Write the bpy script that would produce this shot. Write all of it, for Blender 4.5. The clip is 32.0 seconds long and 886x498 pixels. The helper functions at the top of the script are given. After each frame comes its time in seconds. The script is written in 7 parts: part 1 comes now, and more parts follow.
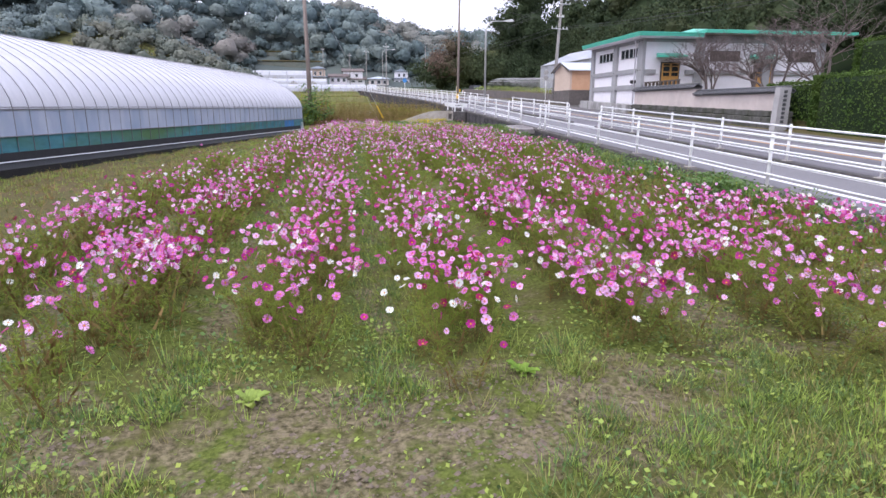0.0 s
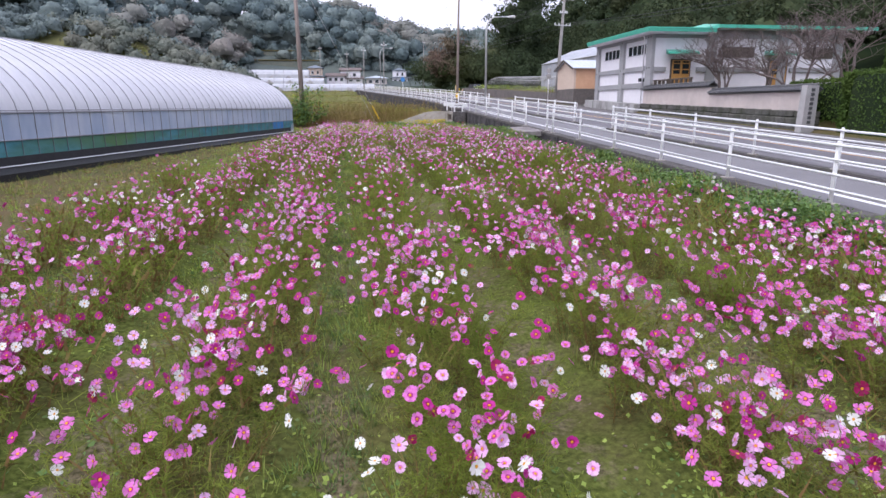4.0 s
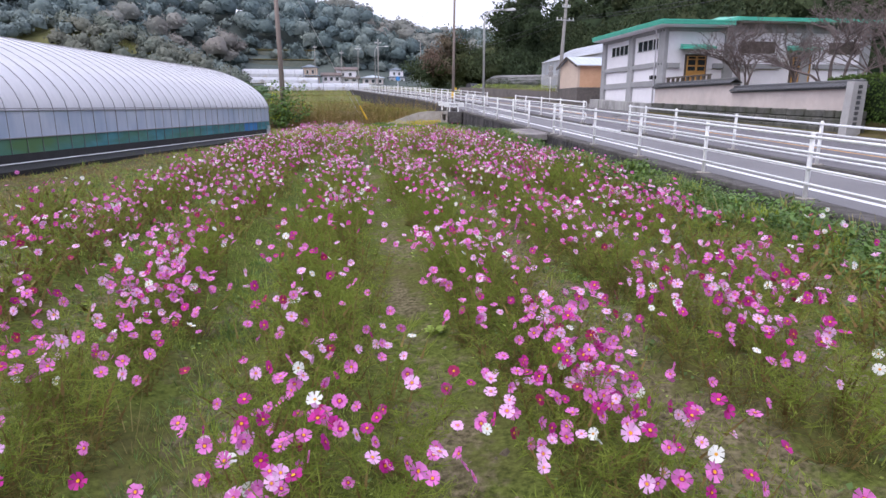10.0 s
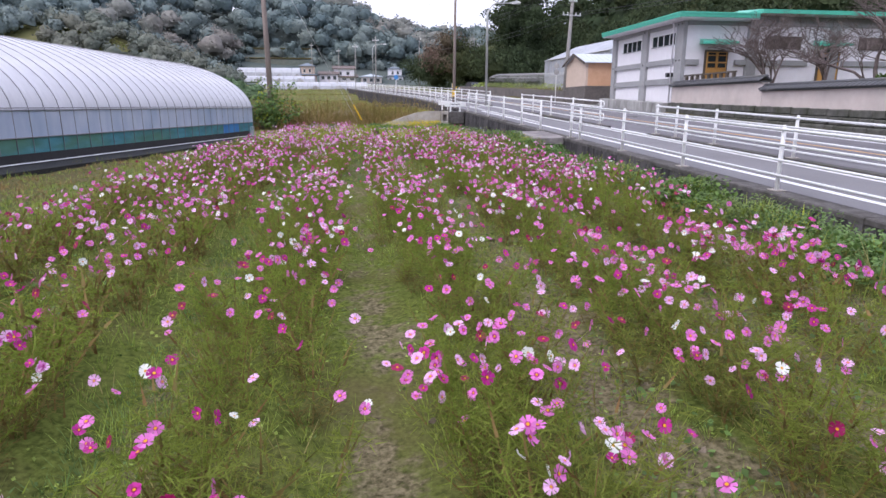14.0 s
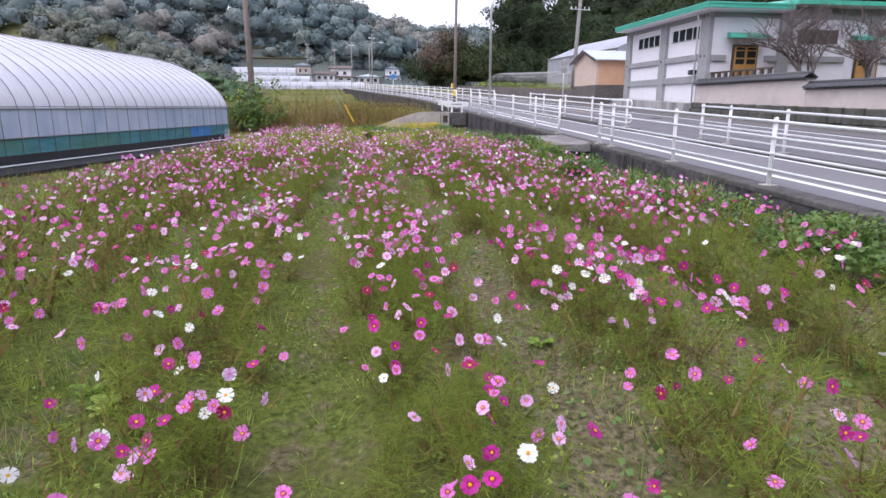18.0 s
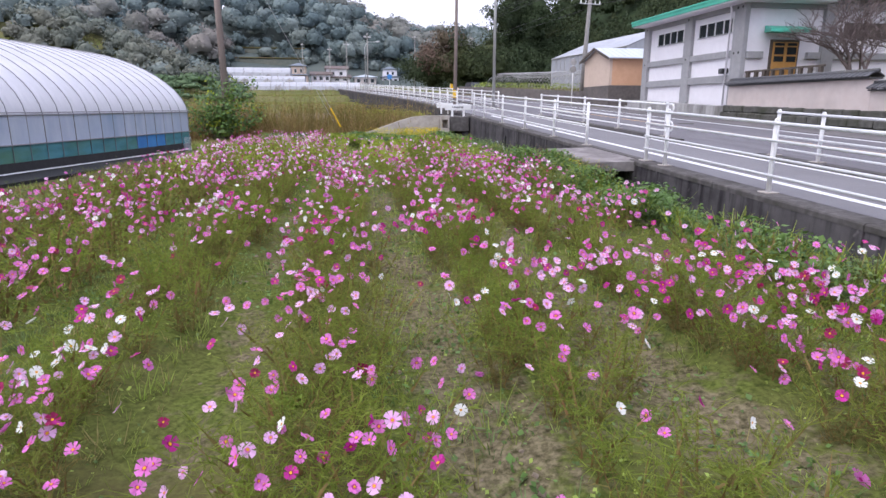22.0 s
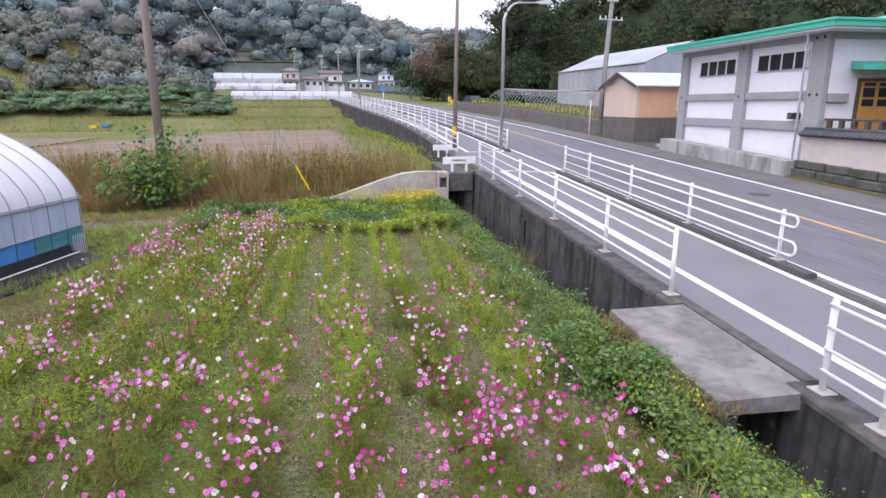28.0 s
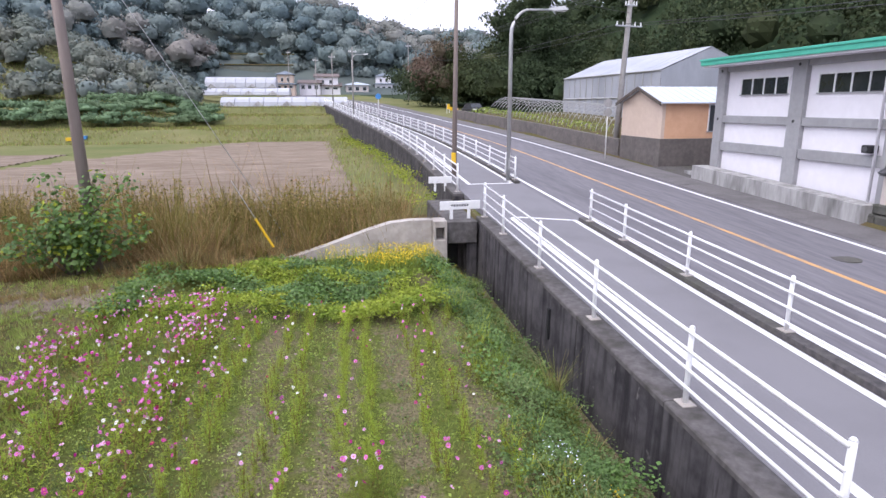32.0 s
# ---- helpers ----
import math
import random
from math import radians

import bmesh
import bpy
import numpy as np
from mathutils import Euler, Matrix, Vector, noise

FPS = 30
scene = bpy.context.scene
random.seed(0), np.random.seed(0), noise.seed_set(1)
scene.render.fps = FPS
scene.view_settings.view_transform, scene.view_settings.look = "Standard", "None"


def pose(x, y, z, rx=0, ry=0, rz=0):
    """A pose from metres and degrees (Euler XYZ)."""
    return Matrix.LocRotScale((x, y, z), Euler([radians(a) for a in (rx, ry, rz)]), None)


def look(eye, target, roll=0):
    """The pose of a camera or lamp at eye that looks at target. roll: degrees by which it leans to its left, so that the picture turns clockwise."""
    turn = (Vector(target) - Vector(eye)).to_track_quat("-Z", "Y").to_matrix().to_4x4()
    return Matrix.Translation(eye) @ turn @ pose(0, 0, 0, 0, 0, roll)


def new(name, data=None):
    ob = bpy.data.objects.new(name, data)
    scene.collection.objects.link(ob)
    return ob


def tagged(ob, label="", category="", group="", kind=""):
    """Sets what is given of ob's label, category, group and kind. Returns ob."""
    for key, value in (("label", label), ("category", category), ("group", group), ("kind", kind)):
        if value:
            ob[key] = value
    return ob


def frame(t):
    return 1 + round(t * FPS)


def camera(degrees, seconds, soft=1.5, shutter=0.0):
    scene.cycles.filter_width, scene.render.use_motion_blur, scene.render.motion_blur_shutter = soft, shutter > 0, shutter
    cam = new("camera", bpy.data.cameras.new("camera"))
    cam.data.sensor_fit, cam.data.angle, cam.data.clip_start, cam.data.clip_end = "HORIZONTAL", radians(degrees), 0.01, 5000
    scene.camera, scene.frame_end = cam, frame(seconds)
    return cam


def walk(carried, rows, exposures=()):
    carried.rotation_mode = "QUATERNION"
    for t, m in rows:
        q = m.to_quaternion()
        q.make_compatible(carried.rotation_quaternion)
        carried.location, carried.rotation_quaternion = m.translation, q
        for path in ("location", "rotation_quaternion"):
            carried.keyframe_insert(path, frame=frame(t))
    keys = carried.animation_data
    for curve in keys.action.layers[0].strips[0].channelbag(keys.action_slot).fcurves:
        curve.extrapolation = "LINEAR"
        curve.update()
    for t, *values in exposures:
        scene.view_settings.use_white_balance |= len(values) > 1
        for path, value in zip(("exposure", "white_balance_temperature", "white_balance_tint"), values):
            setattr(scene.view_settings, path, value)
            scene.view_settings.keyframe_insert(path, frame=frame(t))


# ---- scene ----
cam = camera(72.9, 32.0, soft=1.5)
PATH = [
    (0, (-8.584, -30.444, 0.865), (-8.296, -28.520, 0.403), 0.07),
    (0.5, (-8.569, -30.184, 0.888), (-8.281, -28.260, 0.425), 0.03),
    (1, (-8.551, -29.924, 0.907), (-8.262, -28.000, 0.443), -0.01),
    (1.5, (-8.527, -29.664, 0.919), (-8.238, -27.740, 0.455), -0.05),
    (2, (-8.496, -29.401, 0.926), (-8.206, -27.478, 0.462), -0.07),
    (2.5, (-8.456, -29.134, 0.930), (-8.166, -27.210, 0.465), -0.09),
    (3, (-8.405, -28.862, 0.931), (-8.115, -26.939, 0.466), -0.11),
    (3.5, (-8.345, -28.588, 0.933), (-8.055, -26.665, 0.467), -0.12),
    (4, (-8.276, -28.312, 0.934), (-7.986, -26.389, 0.469), -0.13),
    (4.5, (-8.202, -28.035, 0.935), (-7.912, -26.112, 0.470), -0.14),
    (5, (-8.125, -27.759, 0.936), (-7.835, -25.836, 0.470), -0.15),
    (5.5, (-8.046, -27.485, 0.935), (-7.757, -25.562, 0.469), -0.15),
    (6, (-7.969, -27.214, 0.932), (-7.680, -25.291, 0.466), -0.15),
    (6.5, (-7.897, -26.948, 0.927), (-7.607, -25.024, 0.462), -0.15),
    (7, (-7.828, -26.682, 0.921), (-7.537, -24.759, 0.456), -0.15),
    (7.5, (-7.763, -26.414, 0.914), (-7.472, -24.491, 0.449), -0.14),
    (8, (-7.702, -26.140, 0.906), (-7.410, -24.217, 0.441), -0.13),
    (8.5, (-7.645, -25.857, 0.897), (-7.352, -23.934, 0.433), -0.12),
    (9, (-7.594, -25.565, 0.890), (-7.300, -23.642, 0.426), -0.10),
    (9.5, (-7.548, -25.264, 0.887), (-7.253, -23.341, 0.422), -0.10),
    (10, (-7.507, -24.954, 0.885), (-7.211, -23.032, 0.421), -0.09),
    (10.5, (-7.468, -24.637, 0.886), (-7.172, -22.714, 0.421), -0.09),
    (11, (-7.430, -24.312, 0.887), (-7.133, -22.389, 0.422), -0.09),
    (11.5, (-7.391, -23.979, 0.887), (-7.094, -22.057, 0.423), -0.09),
    (12, (-7.351, -23.639, 0.888), (-7.053, -21.717, 0.423), -0.08),
    (12.5, (-7.310, -23.291, 0.888), (-7.011, -21.369, 0.423), -0.07),
    (13, (-7.268, -22.933, 0.890), (-6.969, -21.011, 0.424), -0.06),
    (13.5, (-7.225, -22.566, 0.892), (-6.925, -20.644, 0.426), -0.05),
    (14, (-7.181, -22.188, 0.894), (-6.881, -20.267, 0.428), -0.04),
    (14.5, (-7.136, -21.798, 0.895), (-6.835, -19.877, 0.430), -0.04),
    (15, (-7.089, -21.398, 0.895), (-6.788, -19.476, 0.430), -0.03),
    (15.5, (-7.042, -20.988, 0.894), (-6.739, -19.066, 0.429), -0.03),
    (16, (-6.993, -20.570, 0.891), (-6.690, -18.648, 0.426), -0.02),
    (16.5, (-6.944, -20.145, 0.886), (-6.640, -18.224, 0.421), -0.01),
    (17, (-6.895, -19.715, 0.879), (-6.590, -17.794, 0.414), 0.00),
    (17.5, (-6.844, -19.280, 0.870), (-6.538, -17.358, 0.406), 0.01),
    (18, (-6.790, -18.838, 0.860), (-6.483, -16.917, 0.396), 0.03),
    (18.5, (-6.734, -18.391, 0.849), (-6.425, -16.470, 0.386), 0.04),
    (19, (-6.673, -17.938, 0.838), (-6.363, -16.017, 0.376), 0.05),
    (19.5, (-6.609, -17.479, 0.830), (-6.298, -15.558, 0.367), 0.05),
    (20, (-6.541, -17.013, 0.828), (-6.230, -15.092, 0.366), 0.05),
    (20.5, (-6.471, -16.539, 0.837), (-6.159, -14.618, 0.375), 0.05),
    (21, (-6.398, -16.056, 0.861), (-6.085, -14.135, 0.399), 0.04),
    (21.5, (-6.323, -15.563, 0.906), (-6.010, -13.642, 0.444), 0.03),
    (22, (-6.246, -15.061, 0.973), (-5.933, -13.140, 0.511), 0.03),
    (22.5, (-6.169, -14.549, 1.063), (-5.855, -12.628, 0.601), 0.02),
    (23, (-6.090, -14.027, 1.175), (-5.775, -12.107, 0.713), 0.02),
    (23.5, (-6.010, -13.498, 1.309), (-5.695, -11.578, 0.847), 0.02),
    (24, (-5.928, -12.962, 1.462), (-5.612, -11.042, 1.000), 0.04),
    (24.5, (-5.843, -12.421, 1.631), (-5.525, -10.501, 1.169), 0.06),
    (25, (-5.754, -11.876, 1.812), (-5.437, -9.956, 1.350), 0.09),
    (25.5, (-5.664, -11.329, 2.003), (-5.345, -9.409, 1.540), 0.11),
    (26, (-5.571, -10.780, 2.199), (-5.252, -8.860, 1.736), 0.12),
    (26.5, (-5.476, -10.229, 2.396), (-5.157, -8.310, 1.933), 0.13),
    (27, (-5.380, -9.677, 2.591), (-5.060, -7.758, 2.128), 0.14),
    (27.5, (-5.282, -9.124, 2.780), (-4.962, -7.205, 2.316), 0.13),
    (28, (-5.185, -8.569, 2.959), (-4.864, -6.650, 2.495), 0.12),
    (28.5, (-5.085, -8.014, 3.125), (-4.765, -6.095, 2.661), 0.11),
    (29, (-4.985, -7.457, 3.278), (-4.665, -5.539, 2.814), 0.09),
    (29.5, (-4.885, -6.900, 3.418), (-4.564, -4.982, 2.954), 0.07),
    (30, (-4.784, -6.342, 3.546), (-4.463, -4.424, 3.082), 0.04),
    (30.5, (-4.682, -5.783, 3.662), (-4.361, -3.864, 3.198), -0.00),
    (31, (-4.580, -5.223, 3.767), (-4.258, -3.304, 3.303), -0.05),
    (31.5, (-4.475, -4.662, 3.863), (-4.153, -2.744, 3.399), -0.11),
    (32, (-4.369, -4.101, 3.954), (-4.047, -2.183, 3.490), -0.17),
]

walk(cam, [(t, look(eye, target, roll)) for t, eye, target, roll in PATH],
     exposures=((0, 1.02), (2, 1.0), (3, 0.93), (6, 0.84), (12, 0.85), (19, 0.91), (24, 0.91), (28, 1.0), (32, 1.06)))

# ---- light: a bright overcast sky ----
world = bpy.data.worlds.new("sky")
scene.world = world
world.use_nodes = True
wn = world.node_tree
sky = wn.nodes.new("ShaderNodeTexSky")
sky.sky_type, sky.sun_disc = "NISHITA", False
sky.sun_elevation, sky.sun_rotation = radians(58), radians(-125)
sky.air_density, sky.dust_density, sky.ozone_density = 1.0, 6.0, 1.0
soft_sky = wn.nodes.new("ShaderNodeHueSaturation")
soft_sky.inputs["Saturation"].default_value = 0.62
wn.links.new(sky.outputs[0], soft_sky.inputs["Color"])
cloud = wn.nodes.new("ShaderNodeMix")
cloud.data_type = "RGBA"
cloud.inputs[0].default_value = 0.75
cloud.inputs[7].default_value = (5.45, 5.54, 7.25, 1)
wn.links.new(soft_sky.outputs[0], cloud.inputs[6])
wn.links.new(cloud.outputs[2], wn.nodes["Background"].inputs["Color"])
wn.nodes["Background"].inputs["Strength"].default_value = 0.15
sun = new("sun", bpy.data.lights.new("sun", "SUN"))
sun.data.energy, sun.data.angle, sun.data.color = 0.6, radians(60), (1.0, 0.985, 0.97)
sun.matrix_world = look((-42, -30, 85), (0, 0, 0))

rng = np.random.default_rng(7)
SLOPE = 0.04          # the road climbs along +y


# ---- mesh helpers ----
class Build:
    """Collects faces of one mesh."""

    def __init__(self):
        self.v, self.f, self.m = [], [], []

    def poly(self, pts, m=0):
        n = len(self.v)
        self.v += [tuple(p) for p in pts]
        self.f.append(tuple(range(n, n + len(pts))))
        self.m.append(m)
        return self

    def prism(self, ring, top, m=0):
        """A closed body between two rings with the same count of points."""
        n, k = len(self.v), len(ring)
        self.v += [tuple(p) for p in ring] + [tuple(p) for p in top]
        self.f += [tuple(range(n + k - 1, n - 1, -1)), tuple(range(n + k, n + 2 * k))]
        self.f += [(n + i, n + (i + 1) % k, n + k + (i + 1) % k, n + k + i) for i in range(k)]
        self.m += [m] * (k + 2)
        return self

    def box(self, x0, x1, y0, y1, z0, z1, m=0, bevel=0.0, slope=0.0):
        """A box with chamfered edges; slope lifts it along y."""
        x0, x1, y0, y1, z0, z1 = min(x0, x1), max(x0, x1), min(y0, y1), max(y0, y1), min(z0, z1), max(z0, z1)
        b = min(bevel, (x1 - x0) / 3, (y1 - y0) / 3, (z1 - z0) / 3)

        def ring(i, z):
            pts = [(x0 + i, y0 + b), (x0 + b, y0 + i), (x1 - b, y0 + i), (x1 - i, y0 + b), (x1 - i, y1 - b), (x1 - b, y1 - i), (x0 + b, y1 - i), (x0 + i, y1 - b)] if b else [(x0, y0), (x1, y0), (x1, y1), (x0, y1)]
            return [(x, y, z + slope * y) for x, y in pts]

        if not b:
            return self.prism(ring(0, z0), ring(0, z1), m)
        n = len(self.v)
        levels = [ring(b, z0), ring(0, z0 + b), ring(0, z1 - b), ring(b, z1)]
        for r in levels:
            self.v += r
        self.f += [tuple(range(n + 7, n - 1, -1)), tuple(range(n + 24, n + 32))]
        for lv in range(3):
            a = n + 8 * lv
            self.f += [(a + i, a + (i + 1) % 8, a + 8 + (i + 1) % 8, a + 8 + i) for i in range(8)]
        self.m += [m] * 26
        return self

    def tube(self, pts, r, sides=8, m=0, r1=None, caps=True):
        """A round bar along points, tapering from r to r1."""
        pts = [Vector(p) for p in pts]
        r1 = r if r1 is None else r1
        n, k = len(self.v), len(pts)
        for i, p in enumerate(pts):
            d = (pts[min(i + 1, k - 1)] - pts[max(i - 1, 0)]).normalized()
            a = d.cross(Vector((0, 0, 1)) if abs(d.z) < 0.9 else Vector((1, 0, 0))).normalized()
            b = a.cross(d)
            rad = r + (r1 - r) * i / max(k - 1, 1)
            for s in range(sides):
                w = 2 * math.pi * s / sides
                self.v.append(tuple(p + rad * (math.cos(w) * a + math.sin(w) * b)))
        for i in range(k - 1):
            for s in range(sides):
                q = n + i * sides
                self.f.append((q + s, q + (s + 1) % sides, q + sides + (s + 1) % sides, q + sides + s))
                self.m.append(m)
        if caps:
            self.f += [tuple(range(n + sides - 1, n - 1, -1)), tuple(range(n + (k - 1) * sides, n + k * sides))]
            self.m += [m, m]
        return self

    def data(self, name, mats, smooth=False):
        me = bpy.data.meshes.new(name)
        me.from_pydata(self.v, [], self.f)
        for mt in mats:
            me.materials.append(mt)
        me.polygons.foreach_set("material_index", self.m)
        me.polygons.foreach_set("use_smooth", [smooth] * len(self.f))
        me.update()
        return me


def part(name, build, material, parent=None, label="", smooth=False):
    mats = material if isinstance(material, (list, tuple)) else [material]
    ob = new(name, build.data(name, mats, smooth))
    ob.parent = parent
    return tagged(ob, label)


def part_of(name, data, parent, m=None):
    """One more object on a mesh that is there already."""
    ob = new(name, data)
    ob.parent = parent
    if m is not None:
        ob.matrix_basis = m
    return ob


def thing(name, label, category, group="", kind="", at=(0, 0, 0), turn=0.0):
    ob = new(name)
    ob.empty_display_size = 0.2
    ob.matrix_basis = pose(*at, 0, 0, turn)
    return tagged(ob, label, category, group, kind)


def array_mesh(name, verts, faces, mats, index=None, smooth=False):
    """A mesh from arrays; faces all have the same count of corners."""
    me = bpy.data.meshes.new(name)
    verts, faces = np.asarray(verts, np.float32), np.asarray(faces, np.int32)
    me.vertices.add(len(verts))
    me.vertices.foreach_set("co", verts.ravel())
    k = faces.shape[1]
    me.loops.add(faces.size)
    me.loops.foreach_set("vertex_index", faces.ravel())
    me.polygons.add(len(faces))
    me.polygons.foreach_set("loop_start", np.arange(0, faces.size, k, dtype=np.int32))
    for mt in mats:
        me.materials.append(mt)
    if index is not None:
        me.polygons.foreach_set("material_index", np.asarray(index, np.int32))
    me.polygons.foreach_set("use_smooth", np.full(len(faces), smooth))
    me.update(calc_edges=True)
    return me


def merged(pieces):
    """Joins (verts, faces, index) arrays into one."""
    v, f, m, n = [], [], [], 0
    for pv, pf, pm in pieces:
        v.append(pv), f.append(pf + n), m.append(pm)
        n += len(pv)
    return np.concatenate(v), np.concatenate(f), np.concatenate(m)


def smoothstep(a, b, x):
    t = np.clip((x - a) / (b - a), 0, 1)
    return t * t * (3 - 2 * t)


# ---- materials ----
def mat(name, c1, c2, rough=0.8, scale=6.0, big=0.5, bump=0.2, fine=60.0, metal=0.0, c3=None, amount=0.35, island=0.0, stretch=(1, 1, 1), trans=0.0, spec=0.4, coat=0.0):
    """A surface of two colours broken up at two scales, a third one in large stains, and fine relief."""
    m = bpy.data.materials.new(name)
    m.use_nodes = True
    nt = m.node_tree
    N, L = nt.nodes, nt.links
    p = N["Principled BSDF"]
    p.inputs["Roughness"].default_value, p.inputs["Metallic"].default_value = rough, metal
    p.inputs["Specular IOR Level"].default_value = spec
    p.inputs["Coat Weight"].default_value = coat
    co = N.new("ShaderNodeTexCoord")
    mp = N.new("ShaderNodeMapping")
    mp.inputs["Scale"].default_value = stretch
    L.new(co.outputs["Object"], mp.inputs[0])

    def grain(s, detail=5.0):
        n = N.new("ShaderNodeTexNoise")
        n.inputs["Scale"].default_value, n.inputs["Detail"].default_value, n.inputs["Roughness"].default_value = s, detail, 0.62
        L.new(mp.outputs[0], n.inputs["Vector"])
        return n.outputs["Fac"]

    def blend(f, a, b):
        x = N.new("ShaderNodeMix")
        x.data_type = "RGBA"
        L.new(f, x.inputs[0]) if hasattr(f, "node") else setattr(x.inputs[0], "default_value", f)
        for slot, c in ((6, a), (7, b)):
            if hasattr(c, "node"):
                L.new(c, x.inputs[slot])
            else:
                x.inputs[slot].default_value = (*c, 1)
        return x.outputs[2]

    def spread(f, lo, hi):
        r = N.new("ShaderNodeMapRange")
        r.inputs[1].default_value, r.inputs[2].default_value = lo, hi
        L.new(f, r.inputs[0])
        return r.outputs[0]

    col = blend(spread(grain(scale), 0.32, 0.68), c1, c2)
    if c3 is not None:
        f = spread(grain(big, 3.0), 0.45, 0.7)
        s = N.new("ShaderNodeMath")
        s.operation = "MULTIPLY"
        s.inputs[1].default_value = amount
        L.new(f, s.inputs[0])
        col = blend(s.outputs[0], col, c3)
    if island:
        g = N.new("ShaderNodeNewGeometry")
        h = N.new("ShaderNodeHueSaturation")
        for out, socket, lo, hi in ((g.outputs["Random Per Island"], "Value", 1 - island, 1 + island),):
            r = N.new("ShaderNodeMapRange")
            r.inputs[3].default_value, r.inputs[4].default_value = lo, hi
            L.new(out, r.inputs[0])
            L.new(r.outputs[0], h.inputs[socket])
        L.new(col, h.inputs["Color"])
        col = h.outputs[0]
    L.new(col, p.inputs["Base Color"])
    if bump:
        b = N.new("ShaderNodeBump")
        b.inputs["Strength"].default_value, b.inputs["Distance"].default_value = bump, 0.02
        L.new(grain(fine, 4.0), b.inputs["Height"])
        L.new(b.outputs[0], p.inputs["Normal"])
    if trans:
        t = N.new("ShaderNodeBsdfTranslucent")
        L.new(col, t.inputs["Color"])
        mx = N.new("ShaderNodeMixShader")
        mx.inputs[0].default_value = trans
        L.new(p.outputs[0], mx.inputs[1])
        L.new(t.outputs[0], mx.inputs[2])
        L.new(mx.outputs[0], N["Material Output"].inputs[0])
    return m


def field_soil():
    """Weedy field soil: trodden furrows of bare earth between green beds, broken up by noise."""
    m = mat("field soil with short weeds", (0.042, 0.056, 0.014), (0.155, 0.185, 0.048), 0.95, 26.0, 0.9, 0.8, 40, c3=(0.12, 0.095, 0.05), amount=0.6, spec=0.0)
    nt = m.node_tree
    N, L = nt.nodes, nt.links
    p = N["Principled BSDF"]
    green = p.inputs["Base Color"].links[0].from_socket

    def op(kind, a, b=0.0):
        n = N.new("ShaderNodeMath")
        n.operation = kind
        for k, q in enumerate((a, b)):
            if hasattr(q, "node"):
                L.new(q, n.inputs[k])
            else:
                n.inputs[k].default_value = q
        return n.outputs[0]

    co = N.new("ShaderNodeTexCoord")
    xyz = N.new("ShaderNodeSeparateXYZ")
    L.new(co.outputs["Object"], xyz.inputs[0])

    def noise(s, d):
        n = N.new("ShaderNodeTexNoise")
        n.inputs["Scale"].default_value, n.inputs["Detail"].default_value, n.inputs["Roughness"].default_value = s, d, 0.65
        L.new(co.outputs["Object"], n.inputs["Vector"])
        return n.outputs["Fac"]


    def along(y0, y1, a, b):
        n = N.new("ShaderNodeMapRange")
        for k, q in enumerate((y0, y1, a, b)):
            n.inputs[k + 1].default_value = q
        L.new(xyz.outputs[1], n.inputs[0])
        return n.outputs[0]

    u = op("DIVIDE", op("SUBTRACT", op("SUBTRACT", xyz.outputs[0], along(-10, 1, -8.42, -7.95)), along(1, 9, 0, 0.1)), along(-10, 1, 1.36, 1.1))
    off = op("ABSOLUTE", op("SUBTRACT", u, op("ROUND", u)))
    sown = op("GREATER_THAN", xyz.outputs[1], -26.5)
    near = op("ADD", op("MULTIPLY", op("SUBTRACT", 0.2, off), sown), 0.05)
    # a trodden strip of bare earth before the first plants
    trod = op("MULTIPLY", op("SUBTRACT", 0.75, op("ABSOLUTE", op("ADD", xyz.outputs[1], 27.3))), op("SUBTRACT", 2.2, op("ABSOLUTE", op("ADD", xyz.outputs[0], 8.4))))
    near = op("ADD", near, op("MAXIMUM", op("MINIMUM", op("MULTIPLY", trod, 0.4), 0.16), -0.08))
    bare = op("ADD", op("MULTIPLY", near, 2.2), op("ADD", op("MULTIPLY", op("SUBTRACT", noise(1.1, 3.0), 0.55), 2.6), op("MULTIPLY", op("SUBTRACT", noise(7.0, 5.0), 0.5), 2.4)))
    r = N.new("ShaderNodeMapRange")
    r.inputs[1].default_value, r.inputs[2].default_value, r.inputs[4].default_value = 0.0, 0.45, 0.86
    L.new(bare, r.inputs[0])
    earth = N.new("ShaderNodeMix")
    earth.data_type = "RGBA"
    grit = N.new("ShaderNodeMapRange")
    grit.inputs[1].default_value, grit.inputs[2].default_value = 0.36, 0.64
    L.new(noise(24.0, 8.0), grit.inputs[0])
    L.new(grit.outputs[0], earth.inputs[0])
    earth.inputs[6].default_value, earth.inputs[7].default_value = (0.05, 0.042, 0.025, 1), (0.255, 0.21, 0.14, 1)
    mix = N.new("ShaderNodeMix")
    mix.data_type = "RGBA"
    L.new(r.outputs[0], mix.inputs[0])
    L.new(green, mix.inputs[6])
    L.new(earth.outputs[2], mix.inputs[7])
    L.new(mix.outputs[2], p.inputs["Base Color"])
    return m


